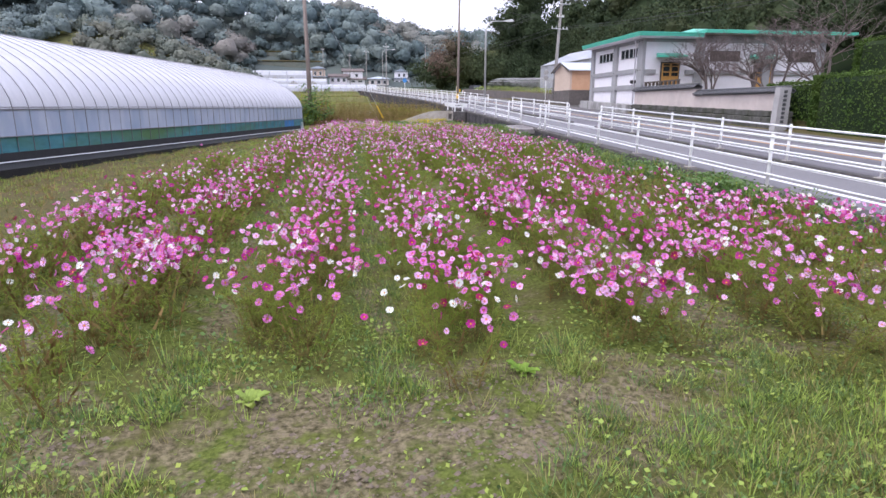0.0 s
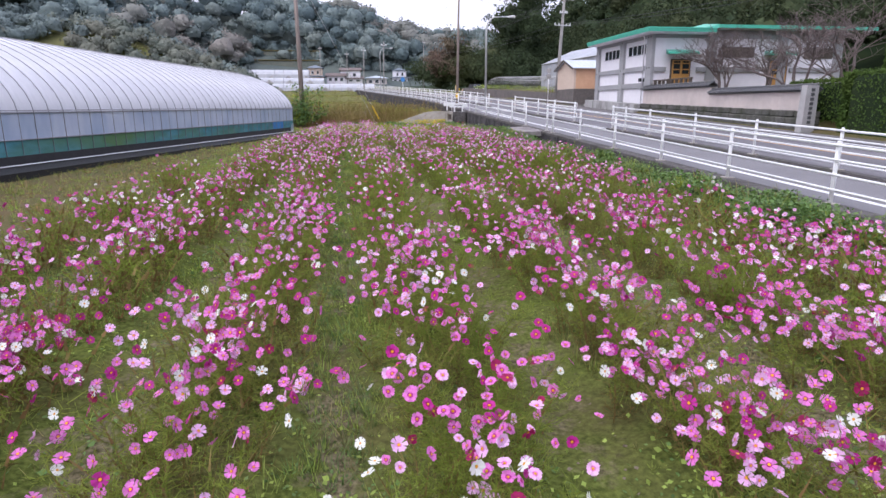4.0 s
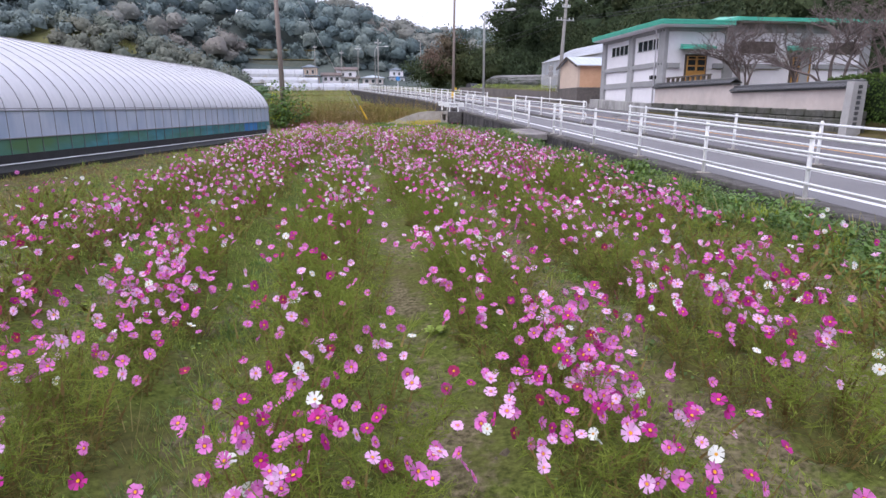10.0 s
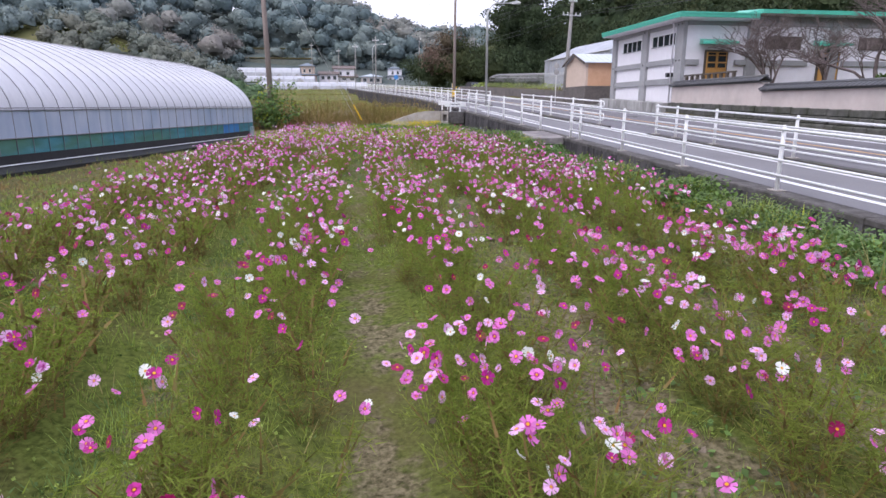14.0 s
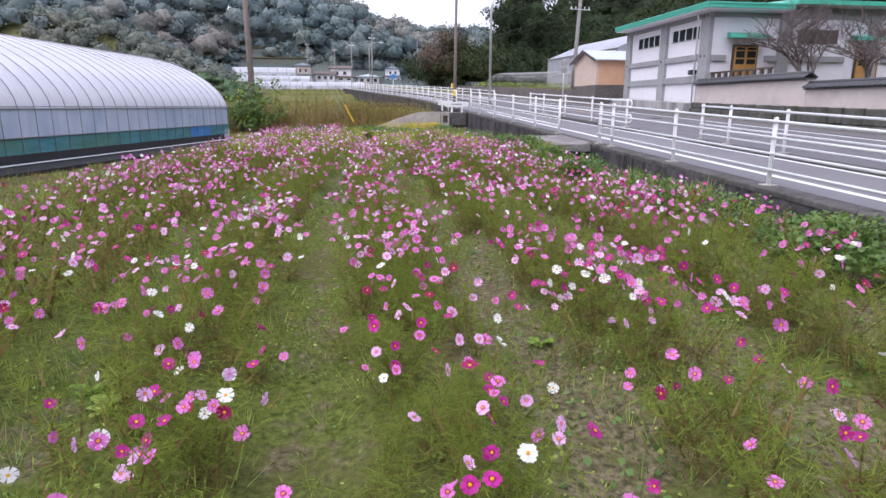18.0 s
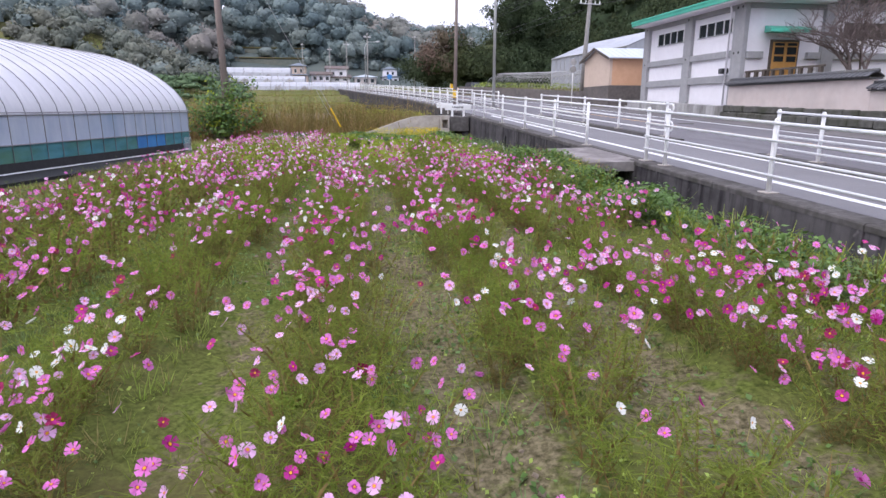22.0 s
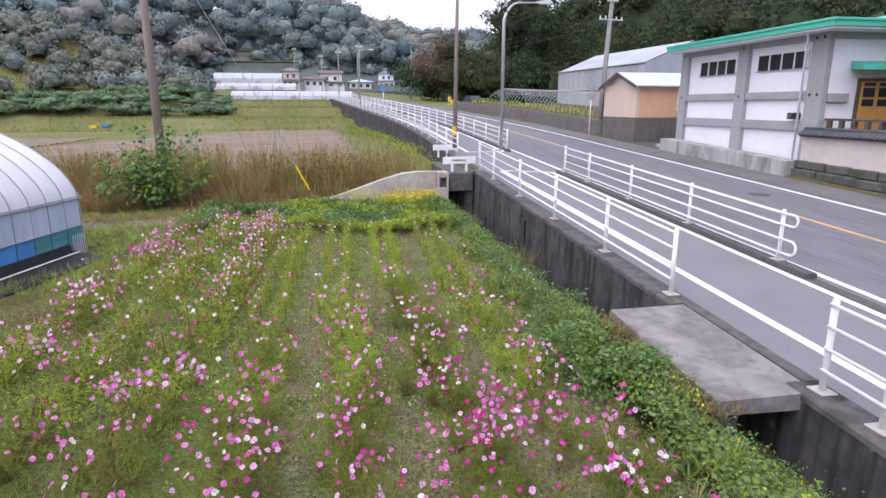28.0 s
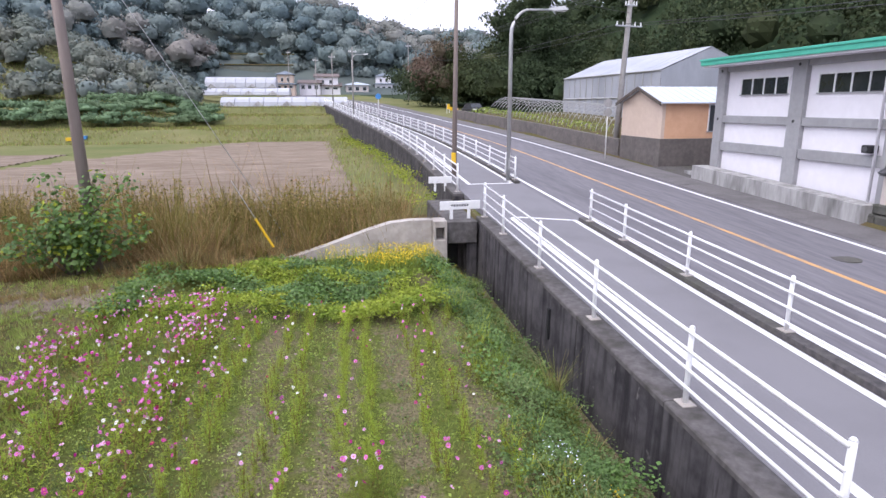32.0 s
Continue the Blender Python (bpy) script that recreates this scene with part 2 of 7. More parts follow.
def wall_concrete():
    """Dark cast concrete: cloudy grey, run-down black streaks and pale worn patches."""
    m = mat("dark stained retaining wall concrete", (0.038, 0.035, 0.039), (0.092, 0.085, 0.09), 0.92, 2.6, 0.8, 0.45, 60, c3=(0.15, 0.14, 0.142), amount=0.5, spec=0.15)
    N, L = m.node_tree.nodes, m.node_tree.links
    p = N["Principled BSDF"]
    col = p.inputs["Base Color"].links[0].from_socket
    co = N.new("ShaderNodeTexCoord")
    for scale, s, lo, hi, c, most in (((1, 1, 0.07), 5.0, 0.5, 0.68, (0.018, 0.016, 0.019, 1), 0.85), ((1, 1, 0.12), 13.0, 0.6, 0.72, (0.03, 0.027, 0.03, 1), 0.7), ((1, 1, 0.8), 4.0, 0.66, 0.74, (0.24, 0.225, 0.22, 1), 0.6)):
        mp = N.new("ShaderNodeMapping")
        mp.inputs["Scale"].default_value = scale
        n = N.new("ShaderNodeTexNoise")
        n.inputs["Scale"].default_value, n.inputs["Detail"].default_value = s, 6.0
        r = N.new("ShaderNodeMapRange")
        r.inputs[1].default_value, r.inputs[2].default_value, r.inputs[4].default_value = lo, hi, most
        x = N.new("ShaderNodeMix")
        x.data_type = "RGBA"
        x.inputs[7].default_value = c
        L.new(co.outputs["Object"], mp.inputs[0])
        L.new(mp.outputs[0], n.inputs["Vector"])
        L.new(n.outputs["Fac"], r.inputs[0])
        L.new(r.outputs[0], x.inputs[0])
        L.new(col, x.inputs[6])
        col = x.outputs[2]
    L.new(col, p.inputs["Base Color"])
    return m


M = {
    "soil": field_soil(),
    "drygrass": mat("dry grassy bank", (0.15, 0.125, 0.055), (0.06, 0.068, 0.027), 0.95, 22.0, 0.7, 1.0, 45, c3=(0.14, 0.095, 0.06), amount=0.8),
    "meadow": mat("valley meadow", (0.135, 0.145, 0.055), (0.19, 0.175, 0.085), 0.95, 0.5, 0.06, 0.6, 8, c3=(0.10, 0.125, 0.04), amount=0.9),
    "plough": mat("ploughed pale soil", (0.165, 0.13, 0.10), (0.27, 0.22, 0.175), 0.95, 2.2, 0.15, 1.0, 14, c3=(0.165, 0.125, 0.095), amount=0.7, stretch=(0.25, 1.6, 1)),
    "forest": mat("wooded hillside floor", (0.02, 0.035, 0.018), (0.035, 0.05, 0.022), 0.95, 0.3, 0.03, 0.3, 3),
    # soil of the far hills, paled to blue-grey as painted distance haze
    "hazefloor": mat("haze-paled wooded hillside soil", (0.085, 0.105, 0.105), (0.11, 0.13, 0.12), 0.95, 0.1, 0.03, 0.2, 3, spec=0.05),
    "asphalt": mat("worn grey asphalt", (0.122, 0.116, 0.128), (0.185, 0.178, 0.192), 0.85, 9, 0.7, 0.25, 160, c3=(0.10, 0.095, 0.104), amount=0.7, spec=0.25, stretch=(1, 0.07, 1)),
    "walkway": mat("smooth grey walkway asphalt", (0.168, 0.162, 0.174), (0.205, 0.20, 0.212), 0.85, 110, 0.5, 0.2, 240, c3=(0.145, 0.14, 0.15), amount=0.6, spec=0.25),
    "patch": mat("rough dark gutter asphalt", (0.06, 0.056, 0.058), (0.12, 0.11, 0.108), 0.95, 8, 1.0, 0.5, 60, c3=(0.08, 0.085, 0.05), amount=0.5),
    "verge": mat("grey worn pavement asphalt", (0.13, 0.122, 0.125), (0.18, 0.17, 0.172), 0.92, 14, 0.8, 0.3, 90, c3=(0.09, 0.086, 0.085), amount=0.6, spec=0.2),
    "paint": mat("white road paint", (0.76, 0.76, 0.77), (0.66, 0.66, 0.67), 0.7, 30, 1.2, 0.1, 120, c3=(0.5, 0.5, 0.5), amount=0.3),
    "orange": mat("orange road paint", (0.60, 0.33, 0.11), (0.50, 0.30, 0.14), 0.7, 20, 1.0, 0.1, 120, c3=(0.25, 0.20, 0.16), amount=0.8),
    "concrete": mat("weathered concrete", (0.38, 0.345, 0.315), (0.50, 0.46, 0.425), 0.9, 4, 1.3, 0.45, 60, c3=(0.24, 0.215, 0.185), amount=0.6, spec=0.15),
    "wallconc": wall_concrete(),
    "cap": mat("concrete wall coping", (0.15, 0.139, 0.138), (0.085, 0.079, 0.078), 0.92, 7, 2.2, 0.45, 70, c3=(0.06, 0.056, 0.05), amount=0.9, spec=0.15),
    "slabconc": mat("worn grey slab concrete", (0.15, 0.137, 0.137), (0.235, 0.215, 0.213), 0.92, 7, 1.3, 0.6, 140, c3=(0.36, 0.33, 0.325), amount=0.85, spec=0.15),
    "palewall": mat("streaked pale concrete", (0.46, 0.45, 0.445), (0.30, 0.295, 0.29), 0.9, 4.5, 1.8, 0.3, 60, c3=(0.13, 0.128, 0.12), amount=0.9, stretch=(1, 1, 0.22)),
    "white": mat("white painted steel", (0.80, 0.80, 0.80), (0.75, 0.75, 0.755), 0.4, 12, 3, 0.05, 80, c3=(0.6, 0.58, 0.55), amount=0.25),
    "steel": mat("galvanised steel", (0.42, 0.42, 0.42), (0.5, 0.5, 0.5), 0.5, 20, 2, 0.1, 90, metal=0.7),
    "film": mat("white greenhouse film", (0.60, 0.60, 0.65), (0.69, 0.69, 0.735), 0.38, 2.2, 0.5, 0.3, 14, c3=(0.52, 0.52, 0.575), amount=0.8, trans=0.06, spec=0.5, stretch=(1, 3, 1)),
    "farfilm": mat("grey-white tunnel film", (0.35, 0.36, 0.40), (0.43, 0.44, 0.48), 0.4, 0.6, 0.1, 0.1, 4, c3=(0.42, 0.43, 0.47), amount=0.6),
    "curtain": mat("milky blue side film", (0.52, 0.59, 0.74), (0.66, 0.72, 0.84), 0.3, 3.0, 0.8, 0.2, 6, c3=(0.34, 0.46, 0.64), amount=0.8, trans=0.2, spec=0.6, stretch=(1, 1, 0.35)),
    "netblue": mat("blue-green side net", (0.045, 0.18, 0.215), (0.10, 0.31, 0.39), 0.5, 2.4, 0.35, 0.1, 20, c3=(0.10, 0.20, 0.08), amount=0.95, stretch=(1, 0.6, 2)),
    "blue": mat("blue tarpaulin", (0.05, 0.20, 0.50), (0.07, 0.28, 0.60), 0.5, 3, 0.8, 0.2, 10),
    "black": mat("black plastic skirt", (0.012, 0.012, 0.014), (0.022, 0.022, 0.025), 0.6, 4, 1, 0.3, 20),
    "rib": mat("grey tube rib", (0.24, 0.24, 0.26), (0.33, 0.33, 0.36), 0.5, 10, 2, 0.1, 60, metal=0.2),
    "plaster": mat("white painted wall", (0.80, 0.78, 0.82), (0.76, 0.74, 0.78), 0.85, 4, 0.5, 0.1, 60, c3=(0.69, 0.67, 0.70), amount=0.4),
    "frame": mat("grey painted concrete frame", (0.30, 0.30, 0.31), (0.35, 0.35, 0.36), 0.85, 6, 0.8, 0.15, 60, c3=(0.25, 0.245, 0.25), amount=0.5),
    "green": mat("green metal roof edge", (0.07, 0.42, 0.30), (0.09, 0.48, 0.35), 0.45, 6, 1, 0.08, 50, c3=(0.06, 0.34, 0.26), amount=0.4),
    "glass": mat("dark window glass", (0.015, 0.02, 0.022), (0.03, 0.035, 0.04), 0.08, 2, 0.6, 0.0, 10, spec=0.7),
    "woodlight": mat("light varnished wood", (0.50, 0.27, 0.08), (0.42, 0.21, 0.06), 0.5, 8, 1, 0.1, 60, stretch=(1, 1, 0.2)),
    "wood": mat("dark weathered wood", (0.07, 0.055, 0.045), (0.11, 0.09, 0.075), 0.8, 12, 1, 0.2, 60, stretch=(1, 1, 0.2)),
    "tile": mat("dark grey roof tile", (0.055, 0.056, 0.062), (0.10, 0.10, 0.11), 0.5, 9, 1.0, 0.2, 60, c3=(0.13, 0.12, 0.10), amount=0.4),
    "pinkplaster": mat("pale pink plaster", (0.55, 0.47, 0.44), (0.60, 0.53, 0.50), 0.9, 3, 0.7, 0.15, 60, c3=(0.42, 0.37, 0.35), amount=0.6),
    "stone": mat("mossy dark stone", (0.08, 0.08, 0.074), (0.14, 0.136, 0.125), 0.95, 5, 0.8, 0.6, 40, c3=(0.05, 0.055, 0.035), amount=0.8, spec=0.15),
    "granite": mat("grey carved granite", (0.33, 0.32, 0.32), (0.42, 0.41, 0.41), 0.85, 60, 1.5, 0.25, 120, c3=(0.26, 0.25, 0.24), amount=0.5),
    "tan": mat("tan shed wall", (0.56, 0.44, 0.36), (0.62, 0.50, 0.41), 0.85, 4, 0.7, 0.12, 50, c3=(0.5, 0.39, 0.31), amount=0.4),
    "salmon": mat("salmon shed wall", (0.62, 0.36, 0.22), (0.68, 0.41, 0.26), 0.85, 4, 0.7, 0.12, 50, c3=(0.54, 0.31, 0.19), amount=0.4),
    "oldblock": mat("dark stained blockwork", (0.115, 0.10, 0.095), (0.17, 0.15, 0.14), 0.95, 5, 1, 0.4, 50, c3=(0.08, 0.075, 0.07), amount=0.7),
    "metalroof": mat("pale blue metal roof", (0.46, 0.51, 0.58), (0.52, 0.56, 0.63), 0.4, 3, 0.6, 0.05, 40, c3=(0.52, 0.57, 0.63), amount=0.4),
    "polycarb": mat("grey translucent sheeting", (0.34, 0.355, 0.40), (0.42, 0.435, 0.48), 0.5, 1.2, 0.3, 0.1, 20, c3=(0.26, 0.275, 0.305), amount=0.8, stretch=(1, 1, 0.4)),
    "polecon": mat("concrete pole", (0.27, 0.255, 0.245), (0.33, 0.315, 0.30), 0.9, 8, 1.5, 0.15, 80, c3=(0.20, 0.19, 0.18), amount=0.5),
    "polewood": mat("brown weathered pole", (0.20, 0.16, 0.145), (0.26, 0.215, 0.195), 0.9, 9, 1.2, 0.2, 70, c3=(0.15, 0.12, 0.11), amount=0.5, stretch=(1, 1, 0.1)),
    "cable": mat("black cable", (0.02, 0.02, 0.02), (0.03, 0.03, 0.03), 0.6, 5, 1, 0, 10),
    "yellow": mat("yellow plastic guard", (0.80, 0.50, 0.02), (0.72, 0.44, 0.03), 0.5, 5, 1, 0.05, 40),
    "housewall": mat("pale house wall", (0.62, 0.56, 0.52), (0.68, 0.62, 0.58), 0.85, 1.5, 0.3, 0.1, 20),
    "houseroof": mat("slate blue house roof", (0.12, 0.15, 0.18), (0.17, 0.20, 0.24), 0.6, 2, 0.4, 0.2, 15),
    "brownroof": mat("brown house roof", (0.11, 0.085, 0.08), (0.16, 0.12, 0.11), 0.7, 2, 0.4, 0.2, 15),
    # plants
    "bark": mat("grey-brown bark", (0.12, 0.093, 0.09), (0.18, 0.145, 0.14), 0.95, 20, 2, 0.5, 60, stretch=(1, 1, 0.3)),
    "cosmosleaf": mat("feathery cosmos leaf", (0.155, 0.21, 0.036), (0.25, 0.305, 0.058), 0.8, 3, 0.5, 0, 10, c3=(0.215, 0.21, 0.06), amount=0.7, island=0.22, trans=0.45),
    "brownleaf": mat("withered brown cosmos leaf", (0.17, 0.12, 0.05), (0.20, 0.175, 0.06), 0.9, 3, 0.5, 0, 10, c3=(0.19, 0.19, 0.06), amount=0.7, island=0.25, trans=0.4),
    "barepatch": mat("bare brown earth", (0.17, 0.135, 0.105), (0.27, 0.22, 0.175), 0.95, 9, 1.2, 1.0, 40, c3=(0.10, 0.085, 0.06), amount=0.8),
    "youngleaf": mat("fresh green cosmos leaf", (0.35, 0.47, 0.065), (0.43, 0.53, 0.09), 0.8, 3, 0.5, 0, 10, c3=(0.29, 0.37, 0.08), amount=0.5, island=0.18, trans=0.55),
    "stem": mat("reddish green stem", (0.20, 0.105, 0.05), (0.19, 0.17, 0.06), 0.8, 8, 1, 0, 10, island=0.2),
    "grass": mat("green grass blade", (0.23, 0.32, 0.065), (0.30, 0.38, 0.09), 0.8, 1.5, 0.4, 0, 10, c3=(0.29, 0.29, 0.11), amount=0.7, island=0.4, trans=0.5),
    "freshgrass": mat("bright green grass blade", (0.33, 0.47, 0.095), (0.41, 0.54, 0.14), 0.8, 1.5, 0.4, 0, 10, c3=(0.40, 0.42, 0.14), amount=0.6, island=0.35, trans=0.5, spec=0.1),
    "straw": mat("straw-coloured grass blade", (0.33, 0.27, 0.13), (0.27, 0.245, 0.10), 0.85, 1.5, 0.4, 0, 10, c3=(0.18, 0.19, 0.06), amount=0.7, island=0.4, trans=0.35),
    "rust": mat("rust-brown dry grass", (0.29, 0.175, 0.085), (0.36, 0.25, 0.125), 0.9, 1.5, 0.4, 0, 10, c3=(0.21, 0.20, 0.07), amount=0.6, island=0.45, trans=0.35),
    "weedleaf": mat("dark creeper leaf", (0.085, 0.165, 0.04), (0.135, 0.225, 0.058), 0.55, 2, 0.6, 0, 10, c3=(0.12, 0.19, 0.045), amount=0.8, island=0.35, trans=0.25),
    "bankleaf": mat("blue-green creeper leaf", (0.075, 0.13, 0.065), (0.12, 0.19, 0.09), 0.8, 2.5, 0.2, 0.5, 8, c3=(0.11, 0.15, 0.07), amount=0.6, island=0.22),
    "oliveweed": mat("olive seeding weed", (0.145, 0.135, 0.035), (0.215, 0.19, 0.05), 0.9, 1.5, 0.4, 0, 10, c3=(0.17, 0.12, 0.05), amount=0.6, island=0.4, trans=0.3, spec=0.08),
    "brightweed": mat("yellow-green weed leaf", (0.20, 0.28, 0.035), (0.34, 0.38, 0.055), 0.7, 3, 0.8, 0.1, 20, c3=(0.10, 0.19, 0.03), amount=0.6, island=0.35, trans=0.3, spec=0.2),
    "limeleaf": mat("lime-green broad leaf", (0.16, 0.29, 0.03), (0.23, 0.36, 0.05), 0.6, 12, 2, 0.1, 40, island=0.15, trans=0.3),
    "lowweed": mat("mid-green low weed leaf", (0.24, 0.33, 0.08), (0.32, 0.40, 0.105), 0.7, 2, 0.6, 0, 10, c3=(0.29, 0.31, 0.07), amount=0.7, island=0.4, trans=0.3),
    "goldleaf": mat("yellow-green weed leaf", (0.29, 0.355, 0.045), (0.37, 0.405, 0.06), 0.7, 2, 0.6, 0, 10, c3=(0.15, 0.24, 0.05), amount=0.8, island=0.35, trans=0.3),
    "goldenrod": mat("yellow weed blossom", (0.70, 0.50, 0.02), (0.60, 0.45, 0.03), 0.8, 4, 1, 0, 10, island=0.2),
    "treeleaf": mat("dark evergreen leaf", (0.03, 0.046, 0.025), (0.056, 0.078, 0.038), 0.7, 0.4, 0.06, 0, 10, c3=(0.075, 0.082, 0.035), amount=0.75, island=0.35, trans=0.2),
    # leaves of the far woods: distance haze is mixed into these three colours
    "farleaf": mat("haze-tinted evergreen leaf", (0.12, 0.16, 0.165), (0.175, 0.215, 0.21), 0.9, 0.9, 0.03, 0.5, 2.0, c3=(0.20, 0.225, 0.20), amount=0.7, island=0.16),
    "farleaf_dark": mat("dark haze-tinted evergreen leaf", (0.085, 0.12, 0.13), (0.125, 0.165, 0.17), 0.9, 0.9, 0.03, 0.5, 2.0, c3=(0.135, 0.17, 0.16), amount=0.7, island=0.16),
    "farleaf_brown": mat("haze-paled brown autumn leaf", (0.15, 0.165, 0.155), (0.215, 0.215, 0.195), 0.9, 0.9, 0.03, 0.5, 2.0, c3=(0.215, 0.19, 0.175), amount=0.8, island=0.16),
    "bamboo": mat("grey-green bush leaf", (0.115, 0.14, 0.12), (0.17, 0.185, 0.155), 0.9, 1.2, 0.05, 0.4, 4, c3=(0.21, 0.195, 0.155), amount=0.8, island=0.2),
    "autumn": mat("brownish autumn leaf", (0.15, 0.105, 0.085), (0.19, 0.14, 0.105), 0.8, 0.4, 0.1, 0, 10, c3=(0.09, 0.095, 0.055), amount=0.7, island=0.4, trans=0.2),
    "hedge": mat("clipped hedge leaf", (0.055, 0.10, 0.025), (0.085, 0.14, 0.032), 0.7, 1, 0.4, 0, 10, c3=(0.105, 0.14, 0.035), amount=0.5, island=0.22, trans=0.2, spec=0.1),
    "petalcrimson": mat("crimson petal", (0.24, 0.004, 0.055), (0.36, 0.008, 0.12), 0.6, 30, 3, 0, 10, island=0.25, trans=0.3),
    "petalpale": mat("pale pink petal", (0.73, 0.37, 0.67), (0.82, 0.52, 0.78), 0.6, 30, 3, 0, 10, island=0.15, trans=0.3),
    "petalpink": mat("pink petal", (0.64, 0.13, 0.47), (0.71, 0.23, 0.59), 0.6, 30, 3, 0, 10, island=0.2, trans=0.3),
    "petalmagenta": mat("magenta petal", (0.40, 0.010, 0.19), (0.50, 0.025, 0.31), 0.6, 30, 3, 0, 10, island=0.25, trans=0.3),
    "deepleaf": mat("small dark weed leaf", (0.10, 0.17, 0.06), (0.15, 0.22, 0.08), 0.6, 2, 0.6, 0, 10, c3=(0.19, 0.22, 0.09), amount=0.7, island=0.4, trans=0.25),
    "bluebloom": mat("pale blue small weed blossom", (0.62, 0.68, 0.80), (0.7, 0.74, 0.84), 0.7, 8, 2, 0, 10),
    "petalwhite": mat("white petal", (0.82, 0.82, 0.80), (0.78, 0.78, 0.76), 0.6, 30, 3, 0, 10, island=0.06, trans=0.3),
    "eye": mat("yellow blossom eye", (0.75, 0.38, 0.02), (0.62, 0.25, 0.02), 0.8, 60, 3, 0.3, 300),
}
for k in ("drygrass", "meadow", "plough", "forest", "barepatch", "cosmosleaf", "brownleaf", "youngleaf", "stem", "grass", "straw", "rust", "lowweed", "deepleaf", "goldleaf", "farleaf", "farleaf_dark", "farleaf_brown", "bamboo", "autumn", "treeleaf"):
    M[k].node_tree.nodes["Principled BSDF"].inputs["Specular IOR Level"].default_value = 0.08


# ---- the lie of the land ----
def bend(y):
    """How far the road swings to the left of its straight line."""
    y = np.asarray(y, float)
    a = np.clip(y - 25, 0, 25)
    return -0.002 * a * a - 0.1 * np.clip(y - 50, 0, 60) - 0.22 * np.clip(y - 110, 0, 500)


GH_END, GH_BACK, GH_SIDE = np.array([-11.46, 6.9]), np.array([-0.236, -0.9718]), np.array([0.9718, -0.236])


def gh_away(x, y):
    """The distance from the greenhouse's long side, and along it from the far end."""
    dx, dy = x - GH_END[0], y - GH_END[1]
    return dx * GH_SIDE[0] + dy * GH_SIDE[1], dx * GH_BACK[0] + dy * GH_BACK[1]


def wobble(x, y, s, seed=0.0):
    return (np.sin(x * s + 1.3 * np.sin(y * s * 0.7 + seed)) + np.sin(y * s * 1.1 + seed + 1.7 * np.sin(x * s * 0.6 + 2 * seed))) * 0.5


def bed_of(x, y):
    """Place across the beds: whole numbers are the furrows, which draw together towards the far end."""
    return (np.asarray(x) - np.interp(y, [-10, 1, 9], [-8.42, -7.95, -7.85])) / np.interp(y, [-10, 1], [1.36, 1.1])


def row_x(k, y):
    """The way back: where furrow k runs."""
    return float(np.interp(y, [-10, 1, 9], [-8.42, -7.95, -7.85]) + k * np.interp(y, [-10, 1], [1.36, 1.1]))


def land(x, y):
    """The height of the ground."""
    x, y = np.asarray(x, float), np.asarray(y, float)
    xr = x - bend(y)
    d, th = np.hypot(x + 5, y + 5), np.degrees(np.arctan2(x + 5, y + 5))
    # the flower field, a step below the road
    z = np.interp(y, [-40, -27, -15, 2, 12], [-1.0, -0.94, -0.71, -0.58, -0.60]) + 0.03 * wobble(x, y, 2.1) + 0.02 * wobble(x, y, 5.3, 1.0)
    bed = smoothstep(-2.3, -2.8, x) * smoothstep(-12.6, -11.8, x) * smoothstep(-26.8, -26.0, y) * smoothstep(9.8, 9.0, y)
    z = z - 0.045 * bed * np.cos(2 * math.pi * bed_of(x, y))
    away, _ = gh_away(x, y)
    z = z + 0.04 * smoothstep(2.6, 0.3, away) * (y < 13)
    ditch = np.interp(y, [-30, -22, -16, -6, -1, 4], [-1.05, -1.12, -1.14, -1.12, -1.06, -1.4])
    z = z + np.minimum(ditch - z, 0) * smoothstep(-2.05, -1.0, xr) * (xr < 0.6) * (y < 16)
    # the valley floor behind the weeds, in terraces
    floor = 0.1 * smoothstep(12, 15, y) + 0.5 * smoothstep(18, 25, y) + 1.3 * smoothstep(66, 70, y + 0.05 * x) + 1.3 * smoothstep(84, 87, y) + 1.2 * smoothstep(99, 103, y) + 0.045 * np.clip(y - 105, 0, 100)
    z = z + floor
    z = z + 10 * smoothstep(-10.5, -25, th) * smoothstep(96, 128, d) * (y > 0)
    z = z + 1.7 * smoothstep(-10, -15, th) * smoothstep(86, 91, d) * (y > 0)
    ridge = np.interp(th, [-180, -60, -28, -15, 0, 3.5, 7, 14, 40, 180], [20, 34, 33, 33, 30, 23, 16, 14, 20, 20])
    z = z + ridge * smoothstep(190, 275, d) + 3 * wobble(x, y, 0.05, 2.0) * smoothstep(200, 260, d)
    # the road's bed and the ground beyond it
    bed = SLOPE * np.clip(y, -60, 210) - 0.25
    right = bed + 0.3 * smoothstep(10.6, 11.2, xr) + 1.0 * smoothstep(12.1, 12.8, xr) * smoothstep(-8, -2, y) * smoothstep(21, 18.5, y)
    right = right + 0.9 * smoothstep(11.4, 12.0, xr) * smoothstep(28, 30, y) * smoothstep(64, 58, y)
    hill = 30 * smoothstep(30, 85, xr) * smoothstep(185, 120, y) + 1.5 * wobble(x, y, 0.12, 1.0) * smoothstep(34, 50, xr)
    return np.where(xr > np.where(y > 24, 0.5, -0.05), np.where(d > 190, np.maximum(z, right), right + hill), z)


def grid_axis(stops):
    out = []
    for a, b, step in stops:
        out += list(np.arange(a, b - 1e-6, step))
    return np.array(out + [stops[-1][1]])


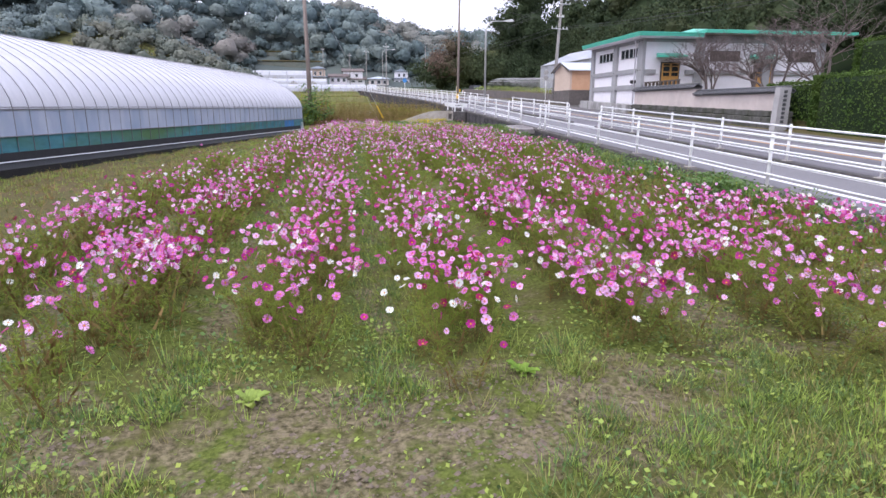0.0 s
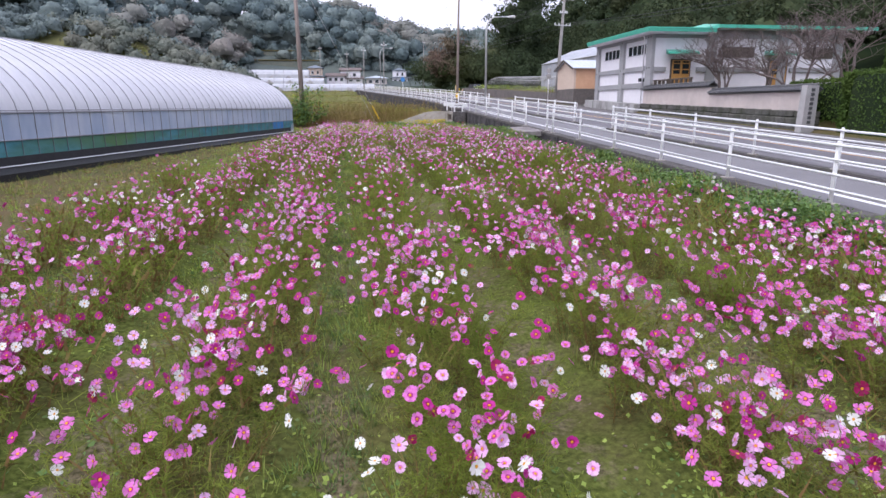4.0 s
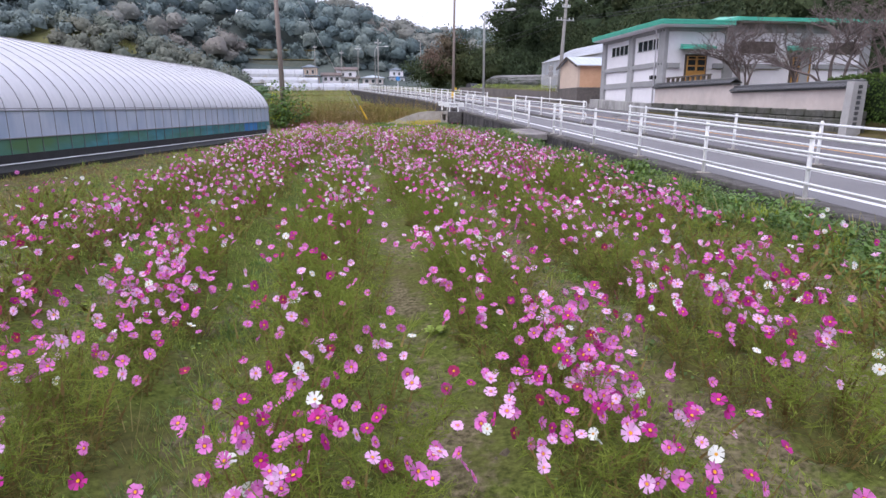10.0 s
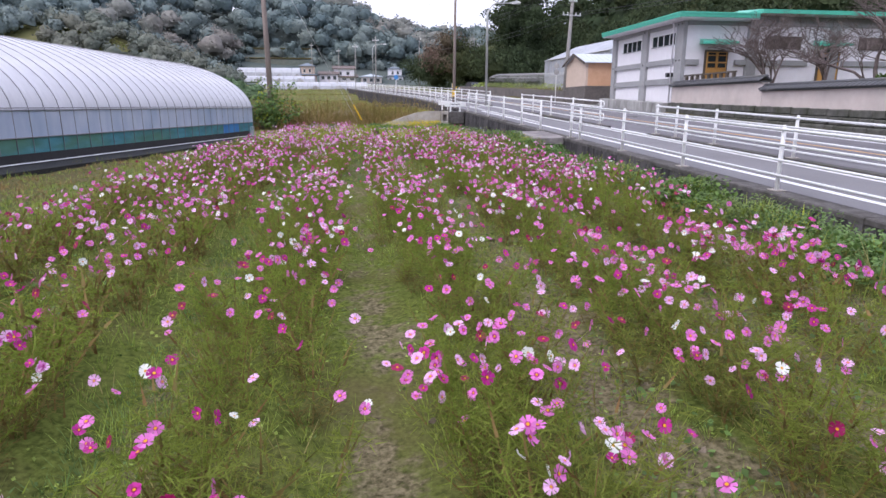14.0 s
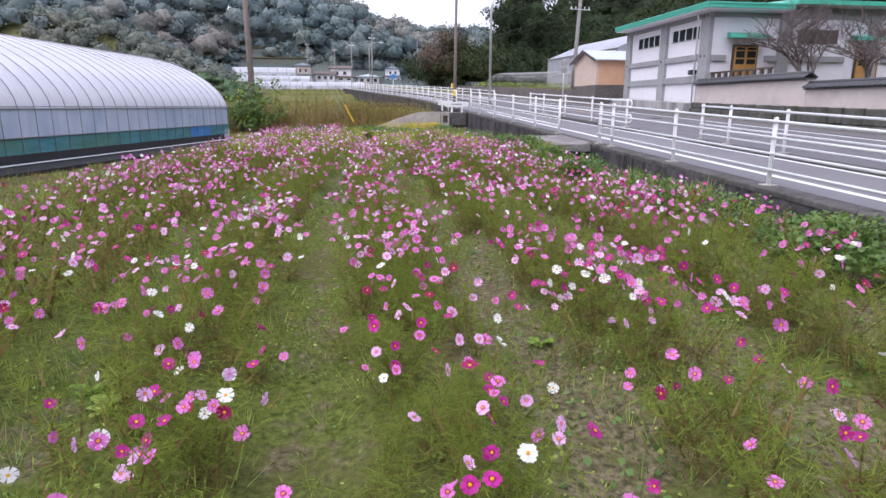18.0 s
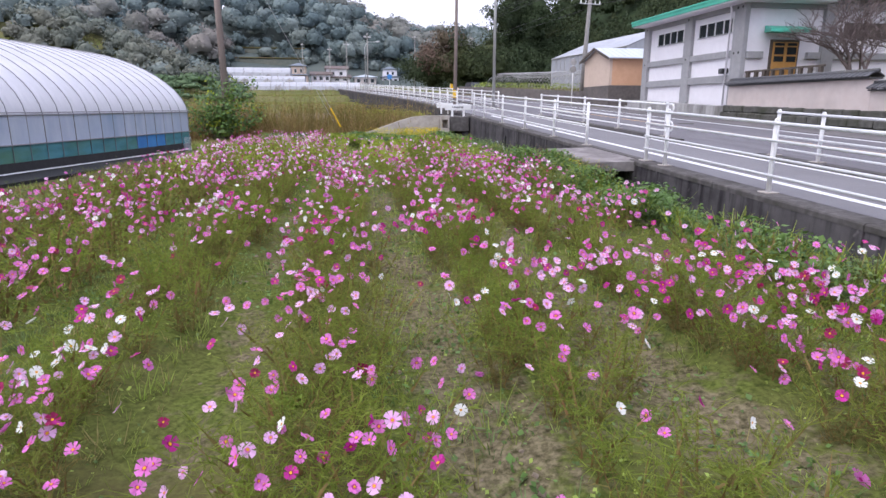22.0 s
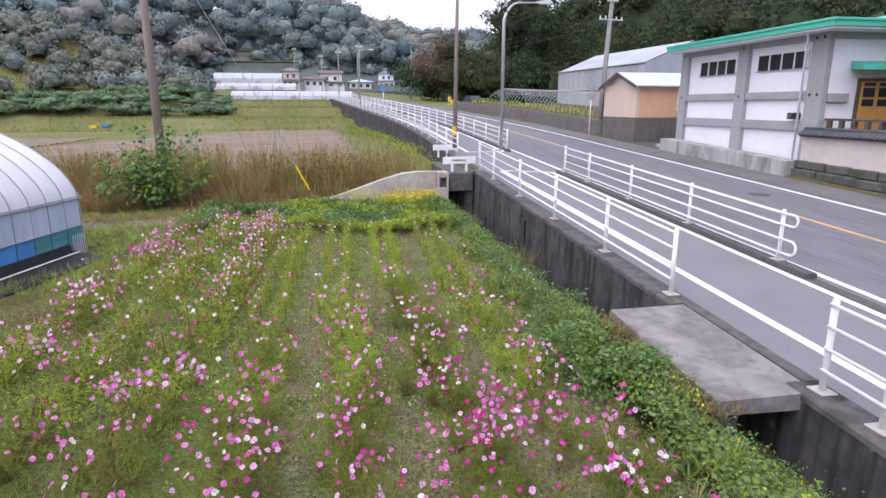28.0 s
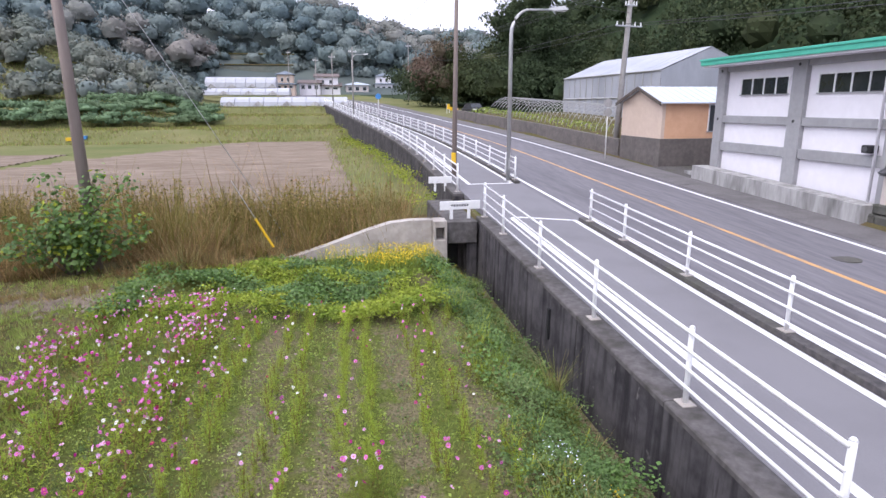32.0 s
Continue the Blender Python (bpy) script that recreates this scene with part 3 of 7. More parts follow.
gx = grid_axis([(-600, -150, 45), (-150, -40, 8), (-40, -16, 2), (-16, -12.5, 0.5), (-12.5, -1.2, 0.2), (-1.2, 0.0, 0.12), (0.0, 13, 0.8), (13, 40, 2.5), (40, 120, 6), (120, 600, 48)])
gy = grid_axis([(-600, -60, 60), (-60, -34, 3), (-34, 12, 0.3), (12, 24, 0.5), (24, 110, 1.5), (110, 320, 7), (320, 900, 58)])
X, Y = np.meshgrid(gx, gy)
Z = land(X, Y)
nx, ny = len(gx), len(gy)
cell = (np.arange(ny - 1)[:, None] * nx + np.arange(nx - 1)[None]).ravel()
quads = np.stack([cell, cell + 1, cell + nx + 1, cell + nx], 1)
cx, cy = ((X[:-1, :-1] + X[1:, 1:]) / 2).ravel(), ((Y[:-1, :-1] + Y[1:, 1:]) / 2).ravel()
cd = np.hypot(cx + 5, cy + 5)
away, along = gh_away(cx, cy)
kind = np.zeros(len(cx), int)
kind[(cx < np.interp(cy, [-22, -8, 2, 8], [-12.4, -11.1, -10.2, -9.9]) + 0.4 * wobble(cx, cy, 1.7)) & (cy < 13.5)] = 1
kind[(cy > 12.8) & (cx < 0)] = 1
kind[(cy > 20) | (cx < -45) | (cy < -60)] = 2
kind[(cx - bend(cy) > 10.5) & (cy > -60) & (cy < 66)] = 1
kind[(cx - bend(cy) > 10.5) & (cy > 18.5) & (cy < 24) & (cx < 20)] = 4
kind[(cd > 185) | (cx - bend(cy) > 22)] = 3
# the far hills take the floor that has haze in its colour
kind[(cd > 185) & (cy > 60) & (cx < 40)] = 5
ground = tagged(new("ground", array_mesh("ground", np.stack([X, Y, Z], -1).reshape(-1, 3), quads, [M["soil"], M["drygrass"], M["meadow"], M["forest"], M["patch"], M["hazefloor"]], kind, True)),
                "uneven field soil with weeds, terraced meadows and wooded hills", "ground", kind="structure")


# ---- road, walkway, kerbs and painted lines ----
ROAD_Y = grid_axis([(-60, 24, 4), (24, 120, 2.5), (120, 230, 6)])


def loft(profile, ys, m=None, lift=0.0):
    """A closed body with a cross-section (x, z) that runs along the road."""
    b, k = Build(), len(profile)
    off = bend(ys)
    for y, o in zip(ys, off):
        b.v += [(x + o, y, z + lift + SLOPE * y) for x, z in profile]
    for i in range(len(ys) - 1):
        for j in range(k):
            a, c = i * k + j, i * k + (j + 1) % k
            b.f.append((c, a, a + k, c + k))
            b.m.append(0)
    b.f += [tuple(range(k)), tuple(range(len(b.v) - 1, len(b.v) - k - 1, -1))]
    b.m += [0, 0]
    return b


def strip(name, x0, x1, z, y0, y1, material, label, category, thick=0.2, kind="structure"):
    ys = ROAD_Y[(ROAD_Y > y0) & (ROAD_Y < y1)]
    ys = np.concatenate([[y0], ys, [y1]])
    return tagged(part(name, loft([(x0, z - thick), (x1, z - thick), (x1, z), (x0, z)], ys), material), label, category, kind=kind)


strip("walkway", 0.16, 2.72, 0.0, -60, 230, M["walkway"], "smooth grey asphalt walkway beside the road", "walkway")
strip("road", 2.98, 9.35, -0.03, -60, 230, M["asphalt"], "worn grey asphalt two-lane road climbing the valley", "road")
strip("road_junction", 2.73, 2.97, -0.004, 13.1, 20.0, M["walkway"], "asphalt opening between walkway and road", "road")
strip("pavement", 9.36, 10.95, -0.015, -60, 230, M["verge"], "rough dark asphalt verge with a gutter", "pavement")
for y0, y1, top in ((-60, -3.0, 0.1), (0.35, 13.05, 0.1), (20.1, 130, 0.1)):
    strip("kerb", 2.73, 2.97, top, y0, y1, M["patch"], "dark stained concrete kerb under the roadside railing", "kerb", 0.3)
strip("kerb", 2.73, 2.97, 0.004, -2.98, 0.33, M["patch"], "lowered kerb at the opening to the road", "kerb", 0.3)


def line(x0, x1, z, y0, y1, material=None, label="white painted line on the asphalt"):
    return strip("painted_line", x0, x1, z + 0.004, y0, y1, material or M["paint"], label, "road marking", 0.003)


line(0.72, 0.88, 0.0, -45, 13.7)
line(0.72, 0.88, 0.0, 20.0, 120)
line(2.55, 2.69, 0.0, -45, 13.15)
line(2.55, 2.69, 0.0, 20.2, 120)
line(3.2, 3.34, -0.03, -45, 120)
line(8.95, 9.1, -0.03, -45, 120)
line(6.42, 6.56, -0.03, -45, 120, M["orange"], "orange painted centre line on the asphalt")
for y, x0, x1 in ((13.75, 0.8, 1.1), (20.1, 0.75, 2.62)):
    strip("painted_line", x0, x1, 0.005, y - 0.07, y + 0.07, M["paint"], "white painted line across the walkway", "road marking", 0.003)
b = Build().poly([(1.1, 13.82, 0.557), (1.1, 13.68, 0.551), (2.62, 13.02, 0.525), (2.62, 13.17, 0.531)])
tagged(part("painted_line", b, M["paint"]), "white painted line across the walkway", "road marking", kind="structure")
for x, y in ((7.64, 8.2), (9.7, 19.0)):
    b = Build().tube([(x, y, SLOPE * y - 0.05), (x, y, SLOPE * y - 0.02)], 0.33, 20)
    tagged(part("manhole_cover", b, M["patch"], None), "dark iron manhole cover set in the road", "manhole")

# ---- retaining wall below the walkway: cast bays with joints, under a coping ----
bays = [(a, a + 3.02) for a in np.arange(-45.5, -3.5, 3.04)] + [(-0.42, 2.62), (2.64, 5.7), (5.72, 8.8), (8.82, 11.6), (11.62, 14.15)] + [(a, a + 3.98) for a in np.arange(18.0, 122, 4.0)]
wall = thing("retaining_wall", "stained dark concrete retaining wall below the walkway", "wall", kind="structure")
for a, c in bays:
    ys = np.linspace(a, c, 3)
    tilt = 0.006 * math.sin(a * 3)
    part("wall_bay", loft([(-0.30 + tilt, -2.1), (0.12, -2.1), (0.12, -0.09), (-0.24 + tilt, -0.09)], ys), M["wallconc"], wall)
    part("coping", loft([(-0.252, -0.088), (0.155, -0.088), (0.155, -0.012), (0.145, 0.002), (-0.232, 0.002), (-0.252, -0.018)], ys), M["cap"], wall)
b = loft([(-0.20, -2.1), (0.11, -2.1), (0.11, -0.1), (-0.20, -0.1)], np.linspace(-3.45, -0.42, 3))
part("wall_bay", b, M["wallconc"], wall)
part("coping", loft([(-0.03, -0.088), (0.155, -0.088), (0.155, 0.002), (-0.03, 0.002)], np.linspace(-3.45, -0.43, 3)), M["cap"], wall)

part("weep_slot", Build().box(-0.31, -0.27, 7.02, 7.12, -0.75, -0.1), M["black"], wall, "dark drain slot")

# ---- concrete slab that bridges the ditch ----
slab = thing("footbridge_slab", "pale worn concrete slab bridging the ditch to the field", "slab", at=(0, 0, 0))
part("deck", loft([(-1.24, -0.20), (-0.04, -0.22), (-0.04, -0.012), (-1.22, -0.03), (-1.24, -0.05)], np.linspace(-3.2, -0.45, 4)), M["slabconc"], slab)
part("abutment", loft([(-1.22, -1.5), (-0.92, -1.5), (-0.92, -0.205), (-1.22, -0.205)], np.linspace(-3.1, -0.5, 3)), M["wallconc"], slab)


# ---- railings: white steel posts with four rails ----
def post_data(h):
    b = Build()
    b.tube([(0, 0, 0.0), (0, 0, h - 0.012)], 0.038, 10)
    b.tube([(0, 0, h - 0.012), (0, 0, h), (0, 0, h + 0.012)], 0.041, 10, r1=0.022)
    return b.data("post", [M["white"]], True)


POST = {True: post_data(1.08), False: post_data(0.95)}
FOOT = Build().box(-0.10, 0.10, -0.12, 0.12, -0.004, 0.018, bevel=0.006).data("footing", [M["concrete"]])
BOLT = Build().tube([(-0.058, 0, 0), (-0.02, 0, 0)], 0.017, 6).data("bolt", [M["white"]])

KERB_RAILS = (0.965, 0.74, 0.45, 0.175)


def railing(name, x, posts, tall, label, lift=0.0, end_loops=(), heights=(1.025, 0.775, 0.52, 0.265), bolts=True):
    t = thing(name, label, "railing", "white railings along the walkway")
    k = 1.0 if tall else 0.93
    for y in posts:
        at = pose(x + float(bend(y)), y, SLOPE * y + lift)
        part_of("post", POST[tall], t, at)
        part_of("footing", FOOT, t, at)
        if bolts:
            for h in heights:
                part_of("bolt", BOLT, t, at @ pose(0, 0, h * k))
    lo, hi = min(posts), max(posts)
    ys = [lo] + [y for y in ROAD_Y if lo < y < hi and y > 24] + [hi]
    for h in heights:
        pts = [(x - 0.048 + float(bend(y)), y, SLOPE * y + lift + h * k) for y in ys]
        part("rail", Build().tube(pts, 0.0225 if h < 0.9 else 0.026, 8), M["white"], t, smooth=True)
    for y, side in end_loops:
        for a, c in ((0, 1), (2, 3)):
            za, zc = heights[a] * k, heights[c] * k
            xx, r = x - 0.048 + float(bend(y)), (za - zc) / 2
            arc = [(xx, y, SLOPE * y + lift + za)] + [(xx, y + side * (0.33 + r * math.sin(w)), SLOPE * y + lift + (za + zc) / 2 + r * math.cos(w)) for w in np.linspace(0, math.pi, 9)] + [(xx, y, SLOPE * y + lift + zc)]
            part("end_loop", Build().tube(arc, 0.0235, 8), M["white"], t, smooth=True)
    return t


railing("railing", 0.0, [13.99, 11.78, 8.62, 5.54, 2.54, 0.0], True, "white steel railing with four rails on the retaining wall")
railing("railing", 0.0, [-3.21, -3.99] + [-7.02 - 3.0 * i for i in range(12)], True, "long white steel railing with four rails above the flower field")
railing("railing", 2.87, [12.5, 10.29, 7.30, 4.28, 1.22], False, "white steel railing on the kerb, with looped rail ends", 0.1, [(1.22, -1)], KERB_RAILS)
railing("railing", 2.87, [-3.37, -4.6, -6.65, -9.75, -12.82] + [-15.85 - 3.0 * i for i in range(9)], False, "long white steel railing on the kerb beside the road", 0.1, (), KERB_RAILS)
railing("railing", 0.0, [18.5 + 3.0 * i for i in range(30)], True, "white railing receding along the curved walkway", bolts=False)
railing("railing", 2.87, [20.5, 22.0] + [25.0 + 3.0 * i for i in range(26)], False, "white roadside railing receding along the curve", 0.1, (), KERB_RAILS, False)

# ---- culvert ramp with a sluice, behind the field ----
ramp = thing("culvert_headwall", "pale concrete headwall sloping down into the weeds, with a sluice slot", "headwall", at=(0, 0, 0))
b = Build()
prof = [(-6.6, -0.75), (-6.2, -0.52), (-4.9, -0.12), (-3.6, 0.33), (-3.0, 0.50), (-2.4, 0.56), (-1.72, 0.56)]
b.prism([(x, 13.75, z) for x, z in prof] + [(-1.72, 13.75, -1.6), (-6.6, 13.75, -1.6)], [(x, 14.15, z) for x, z in prof] + [(-1.72, 14.15, -1.6), (-6.6, 14.15, -1.6)])
part("wing_wall", b, M["concrete"], ramp)
part("sluice_post", Build().box(-1.70, -1.28, 13.5, 14.15, -1.5, -0.02, bevel=0.02).box(-1.70, -1.62, 13.5, 14.1, -0.02, 0.56, bevel=0.01).box(-1.36, -1.28, 13.5, 14.1, -0.02, 0.56, bevel=0.01).box(-1.62, -1.36, 13.95, 14.15, -0.02, 0.56).box(-1.62, -1.36, 13.5, 13.95, 0.36, 0.56, bevel=0.01), M["concrete"], ramp)
part("culvert_deck", Build().box(-1.27, -0.32, 13.6, 18.0, -0.18, 0.52, bevel=0.03), M["cap"], ramp)
part("culvert_side", Build().box(-0.62, -0.32, 13.7, 15.5, -1.7, -0.19), M["wallconc"], ramp)
part("culvert_back", Build().box(-1.6, -0.62, 15.2, 15.5, -1.7, -0.19), M["black"], ramp)

for (x, y, z, w, turn, txt) in ((-0.78, 14.05, 0.53, 1.3, 6, True), (-0.45, 19.9, 0.62, 0.95, 0, False)):
    s = thing("barrier_board", "white painted barrier board on two short legs beside the culvert", "barrier", "white barrier boards", at=(x, y, z), turn=turn)
    part("board", Build().box(-w / 2, w / 2, -0.025, 0.025, 0.28, 0.55, bevel=0.01), M["white"], s)
    for lx in (-w * 0.22, w * 0.22):
        part("leg", Build().box(lx - 0.045, lx + 0.045, -0.045, 0.045, -0.05, 0.40, bevel=0.008), M["white"], s)
    if txt:
        for i in range(7):
            part("lettering", Build().box(-0.30 + 0.085 * i, -0.24 + 0.085 * i, -0.029, -0.0255, 0.38, 0.45), M["tile"], s, "faded dark writing")


# ---- the long tunnel greenhouse ----
def greenhouse():
    g = thing("greenhouse", "long tunnel greenhouse of white film over dark tube ribs", "greenhouse", at=(-11.46, 6.9, -0.58), turn=math.degrees(math.atan2(-0.236, 0.9718)))
    # local frame: x away from the field, reversed; y towards the far end
    shoulder, rise, half, n = 1.38, 2.0, 4.0, 86
    step = 0.52

    def arch(w):
        c, s = math.cos(w), math.sin(w)
        return -half + half * math.copysign(abs(c) ** 1.15, c), shoulder + rise * abs(s) ** 1.15

    ws = np.linspace(0, math.pi, 25)
    film, rib, low = [], None, []
    r = Build()
    r.tube([(0.012, 0, 0)] + [(x + 0.012 * math.cos(w), 0, z + 0.012) for w, (x, z) in zip(ws, map(arch, ws))] + [(-2 * half - 0.012, 0, 0)], 0.0095, 5)
    rib = r.data("rib", [M["rib"]], True)
    for v in range(4):
        f = Build()
        for j in range(5):
            yy = -step * j / 4
            sag = -(0.015 + 0.02 * (v % 3)) * math.sin(math.pi * j / 4)
            for i, w in enumerate(ws):
                x, z = arch(w)
                k = 1 + sag * (0.3 + 0.7 * abs(math.sin(2 * w + v))) / 3
                f.v.append(((x + half) * k - half, yy, shoulder + (z - shoulder) * k))
        k = len(ws)
        for j in range(4):
            for i in range(k - 1):
                f.f.append((j * k + i, j * k + i + 1, (j + 1) * k + i + 1, (j + 1) * k + i))
                f.m.append(0)
        film.append(f.data("film_sheet", [M["film"]], True))
    for i in range(n):
        swell = 1 + 0.006 * step * i
        at = pose(0, -step * i, shoulder * (1 - swell)) @ Matrix.Diagonal((1, 1, swell, 1))
        part_of("rib", rib, g, at)
        part_of("film_sheet", film[(i * 7) % 4], g, at)
        bulge = 0.012 * math.sin(1.7 * i)
        part("side_curtain", Build().box(-0.006, 0.004 + abs(bulge), -step * (i + 1), -step * i, 0.72, 1.37), M["curtain"], g)
        part("side_net", Build().box(-0.012, -0.004, -step * (i + 1), -step * i, 0.34, 0.735 + bulge), M["blue"] if i in (3, 4, 5) else M["netblue"], g)
    for z, rr in ((1.37, 0.016), (1.42, 0.013), (0.735, 0.012)):
        part("side_pipe", Build().tube([(0.03, 0.1, z), (0.03, -step * n, z)], rr, 6), M["rib"], g)
    part("skirt", Build().prism([(-0.02, -0.5, -0.1), (0.10, -0.5, -0.1), (0.02, -0.5, 0.36), (-0.02, -0.5, 0.36)], [(-0.02, -step * n, -0.1), (0.10, -step * n, -0.1), (0.02, -step * n, 0.36), (-0.02, -step * n, 0.36)]), M["black"], g, "black plastic skirt")
    part("skirt_pipe", Build().tube([(0.13, -0.35, 0.155), (0.13, -step * n, 0.155)], 0.017, 6), M["white"], g)
    part("ground_sheet", Build().prism([(0.10, -0.4, -0.12), (0.8, -0.4, -0.12), (0.8, -0.4, 0.07), (0.10, -0.4, 0.13)], [(0.10, -step * n, -0.12), (0.8, -step * n, -0.12), (0.8, -step * n, 0.07), (0.10, -step * n, 0.13)]), M["black"], g)
    # slits where the film has torn along a rib
    for i, w in ((31, 0.95), (41, 1.0), (43, 0.95), (52, 1.05), (9, 0.9), (10, 1.0), (60, 0.9)):
        swell = 1 + 0.006 * step * i
        a_ = [arch(w + d) for d in (-0.05, 0.05)]
        q = [(x, -step * i - 0.25, shoulder + (z - shoulder) * swell + 0.03) for x, z in a_]
        part("tear", Build().prism([q[0], q[1], (q[1][0], q[1][1] + 0.05, q[1][2])], [(x, y, z + 0.008) for x, y, z in (q[0], q[1], (q[1][0], q[1][1] + 0.05, q[1][2]))]), M["tile"], g, "dark slit in the film")
    # end wall: film on a tube frame
    e = Build()
    pts = [arch(w) for w in ws]
    e.prism([(0, 0.02, 0.0)] + [(x, 0.02, z) for x, z in pts] + [(-2 * half, 0.02, 0.0)], [(0, 0.04, 0.0)] + [(x, 0.04, z) for x, z in pts] + [(-2 * half, 0.04, 0.0)])
    part("end_sheet", e, M["curtain"], g)
    for x in (-0.02, -1.2, -2.6, -5.4, -6.8):
        top = shoulder + rise * (1 - abs((x + half) / half) ** 1.74) ** 0.575
        part("end_bar", Build().tube([(x, 0.06, 0), (x, 0.06, top)], 0.018, 6), M["steel"], g)
    for z in (0.45, 1.35):
        part("end_bar", Build().tube([(0.02, 0.06, z), (-2 * half, 0.06, z)], 0.015, 6), M["steel"], g)
    for i in range(6):
        part("end_bar", Build().tube([(0.04, -0.08 * i, 0), (0.04, -0.08 * i, 0.55)], 0.007, 5), M["white"], g)
    return g


greenhouse()


# ---- hall on the far side of the road: grey frame, white panels, green roof edge ----
def window_unit(parent, panes, across, up, out, origin):
    """A framed window; across, up and out are unit vectors, sizes inside the panes tuple (width, height, count)."""
    w, h, n = panes
    o, a, u, q = (Vector(v) for v in (origin, across, up, out))

    def slab_box(a0, a1, u0, u1, q0, q1):
        lo = [o + a * s + u * t + q * q0 for s, t in ((a0, u0), (a1, u0), (a1, u1), (a0, u1))]
        return Build().prism(lo, [p + q * (q1 - q0) for p in lo])

    win = part("window", slab_box(-0.05, w + 0.05, -0.05, 0, 0, 0.05), M["frame"], parent)
    part("frame", slab_box(-0.05, w + 0.05, h, h + 0.05, 0, 0.05), M["white"], win)
    for i in range(n + 1):
        part("mullion", slab_box(w * i / n - 0.025, w * i / n + 0.025, 0, h, 0, 0.045), M["white"], win)
    for i in range(n):
        part("pane", slab_box(w * i / n + 0.025, w * (i + 1) / n - 0.025, 0, h, -0.02, 0.012), M["glass"], win)
    return win


def hall():
    h = thing("hall", "white-panelled hall with grey concrete frame and green roof edge", "building")
    west, south, east, north = 11.85, 10.95, 25.7, 20.2
    part("wall_west", Build().box(west, west + 0.3, south, north, 0.6, 5.5), M["plaster"], h)
    part("wall_south", Build().box(west + 0.3, east, south, south + 0.3, 0.6, 5.5), M["plaster"], h)
    part("wall_north", Build().box(west + 0.3, east, north - 0.25, north, 0.6, 5.5), M["plaster"], h)
    part("wall_east", Build().box(east - 0.3, east, south + 0.3, north - 0.25, 0.6, 5.5), M["plaster"], h)
    for y0, y1 in ((19.68, 20.24), (15.15, 15.82), (10.88, 11.66)):
        part("column", Build().box(west - 0.18, west + 0.06, y0, y1, 0.6, 5.5, bevel=0.015), M["frame"], h)
    for z0, z1 in ((3.23, 3.53), (2.08, 2.43), (5.28, 5.5)):
        for y0, y1 in ((11.67, 15.14), (15.83, 19.67)):
            part("beam", Build().box(west - 0.14, west + 0.04, y0, y1, z0, z1, bevel=0.012), M["frame"], h)
    for y in (19.95, 15.5, 11.1, 11.45):
        for z in (3.38, 5.35):
            part("vent_hole", Build().tube([(west - 0.195, y, z), (west - 0.17, y, z)], 0.055, 10), M["black"], h)
    window_unit(h, (2.68, 0.6, 4), (0, -1, 0), (0, 0, 1), (-1, 0, 0), (west, 18.81, 4.36))
    window_unit(h, (2.75, 0.6, 4), (0, -1, 0), (0, 0, 1), (-1, 0, 0), (west, 14.70, 4.36))
    # face towards the garden
    for x0, x1 in ((15.64, 16.27), (20.9, 21.5), (25.2, 25.75)):
        part("column", Build().box(x0, x1, south - 0.2, south + 0.02, 0.6, 5.5, bevel=0.015), M["frame"], h)
    for x0, x1 in ((11.92, 12.72), (14.96, 15.63), (16.28, 19.6), (21.9, 25.19)):
        part("beam", Build().box(x0, x1, south - 0.16, south + 0.02, 3.12, 3.42, bevel=0.012), M["frame"], h)
    part("beam", Build().box(11.92, 25.19, south - 0.12, south + 0.02, 5.28, 5.5, bevel=0.012), M["frame"], h)
    for x in (13.1, 20.3):
        d = part("door", Build().box(x, x + 1.42, south - 0.1, south, 1.4, 3.95), M["wood"], h, "panelled wooden double door")
        for i in range(2):
            a = x + 0.08 + 0.635 * i
            part("leaf", Build().box(a, a + 0.62, south - 0.15, south - 0.1, 1.45, 3.84, bevel=0.01), M["woodlight"], d)
            for z0, z1 in ((2.98, 3.22), (3.3, 3.62), (3.68, 3.8)):
                part("pane", Build().box(a + 0.08, a + 0.55, south - 0.162, south - 0.14, z0, z1), M["glass"], d)
        c0, c1 = x - 0.65, x + 1.55
        part("canopy", Build().prism([(c0 + 0.3, south, 4.25), (c1 - 0.1, south, 4.25), (c1, south - 0.85, 4.2), (c0, south - 0.85, 4.2)], [(c0 + 0.3, south, 4.55), (c1 - 0.1, south, 4.55), (c1, south - 0.85, 4.34), (c0, south - 0.85, 4.34)]), M["green"], h, "green metal door canopy")
    for x0, x1 in ((16.8, 19.1), (22.9, 25.1)):
        part("shutter", Build().box(x0, x1, south - 0.08, south, 4.05, 4.75, bevel=0.01), M["wood"], h, "dark brown wooden shutter")
    # roofs
    part("roof", Build().box(10.95, 15.6, 9.95, 20.3, 5.72, 5.80, bevel=0.02).prism([(11.1, 10.05, 5.8), (15.6, 10.05, 5.8), (15.6, 20.2, 5.8), (11.1, 20.2, 5.8)], [(13.4, 12.7, 6.05), (15.6, 12.7, 6.05), (15.6, 17.7, 6.05), (13.4, 17.7, 6.05)]), M["metalroof"], h)
    fas = Build().box(10.88, 10.94, 9.88, 20.36, 5.56, 5.80, bevel=0.01).box(10.94, 15.6, 9.88, 9.94, 5.56, 5.80, bevel=0.01).box(10.94, 15.6, 20.3, 20.36, 5.56, 5.80, bevel=0.01)
    part("roof_edge", fas, M["green"], h, "green metal fascia")
    part("roof_lip", Build().box(10.84, 10.88, 9.84, 20.4, 5.74, 5.83, bevel=0.01).box(10.88, 15.6, 9.84, 9.88, 5.74, 5.83, bevel=0.01), M["green"], h)
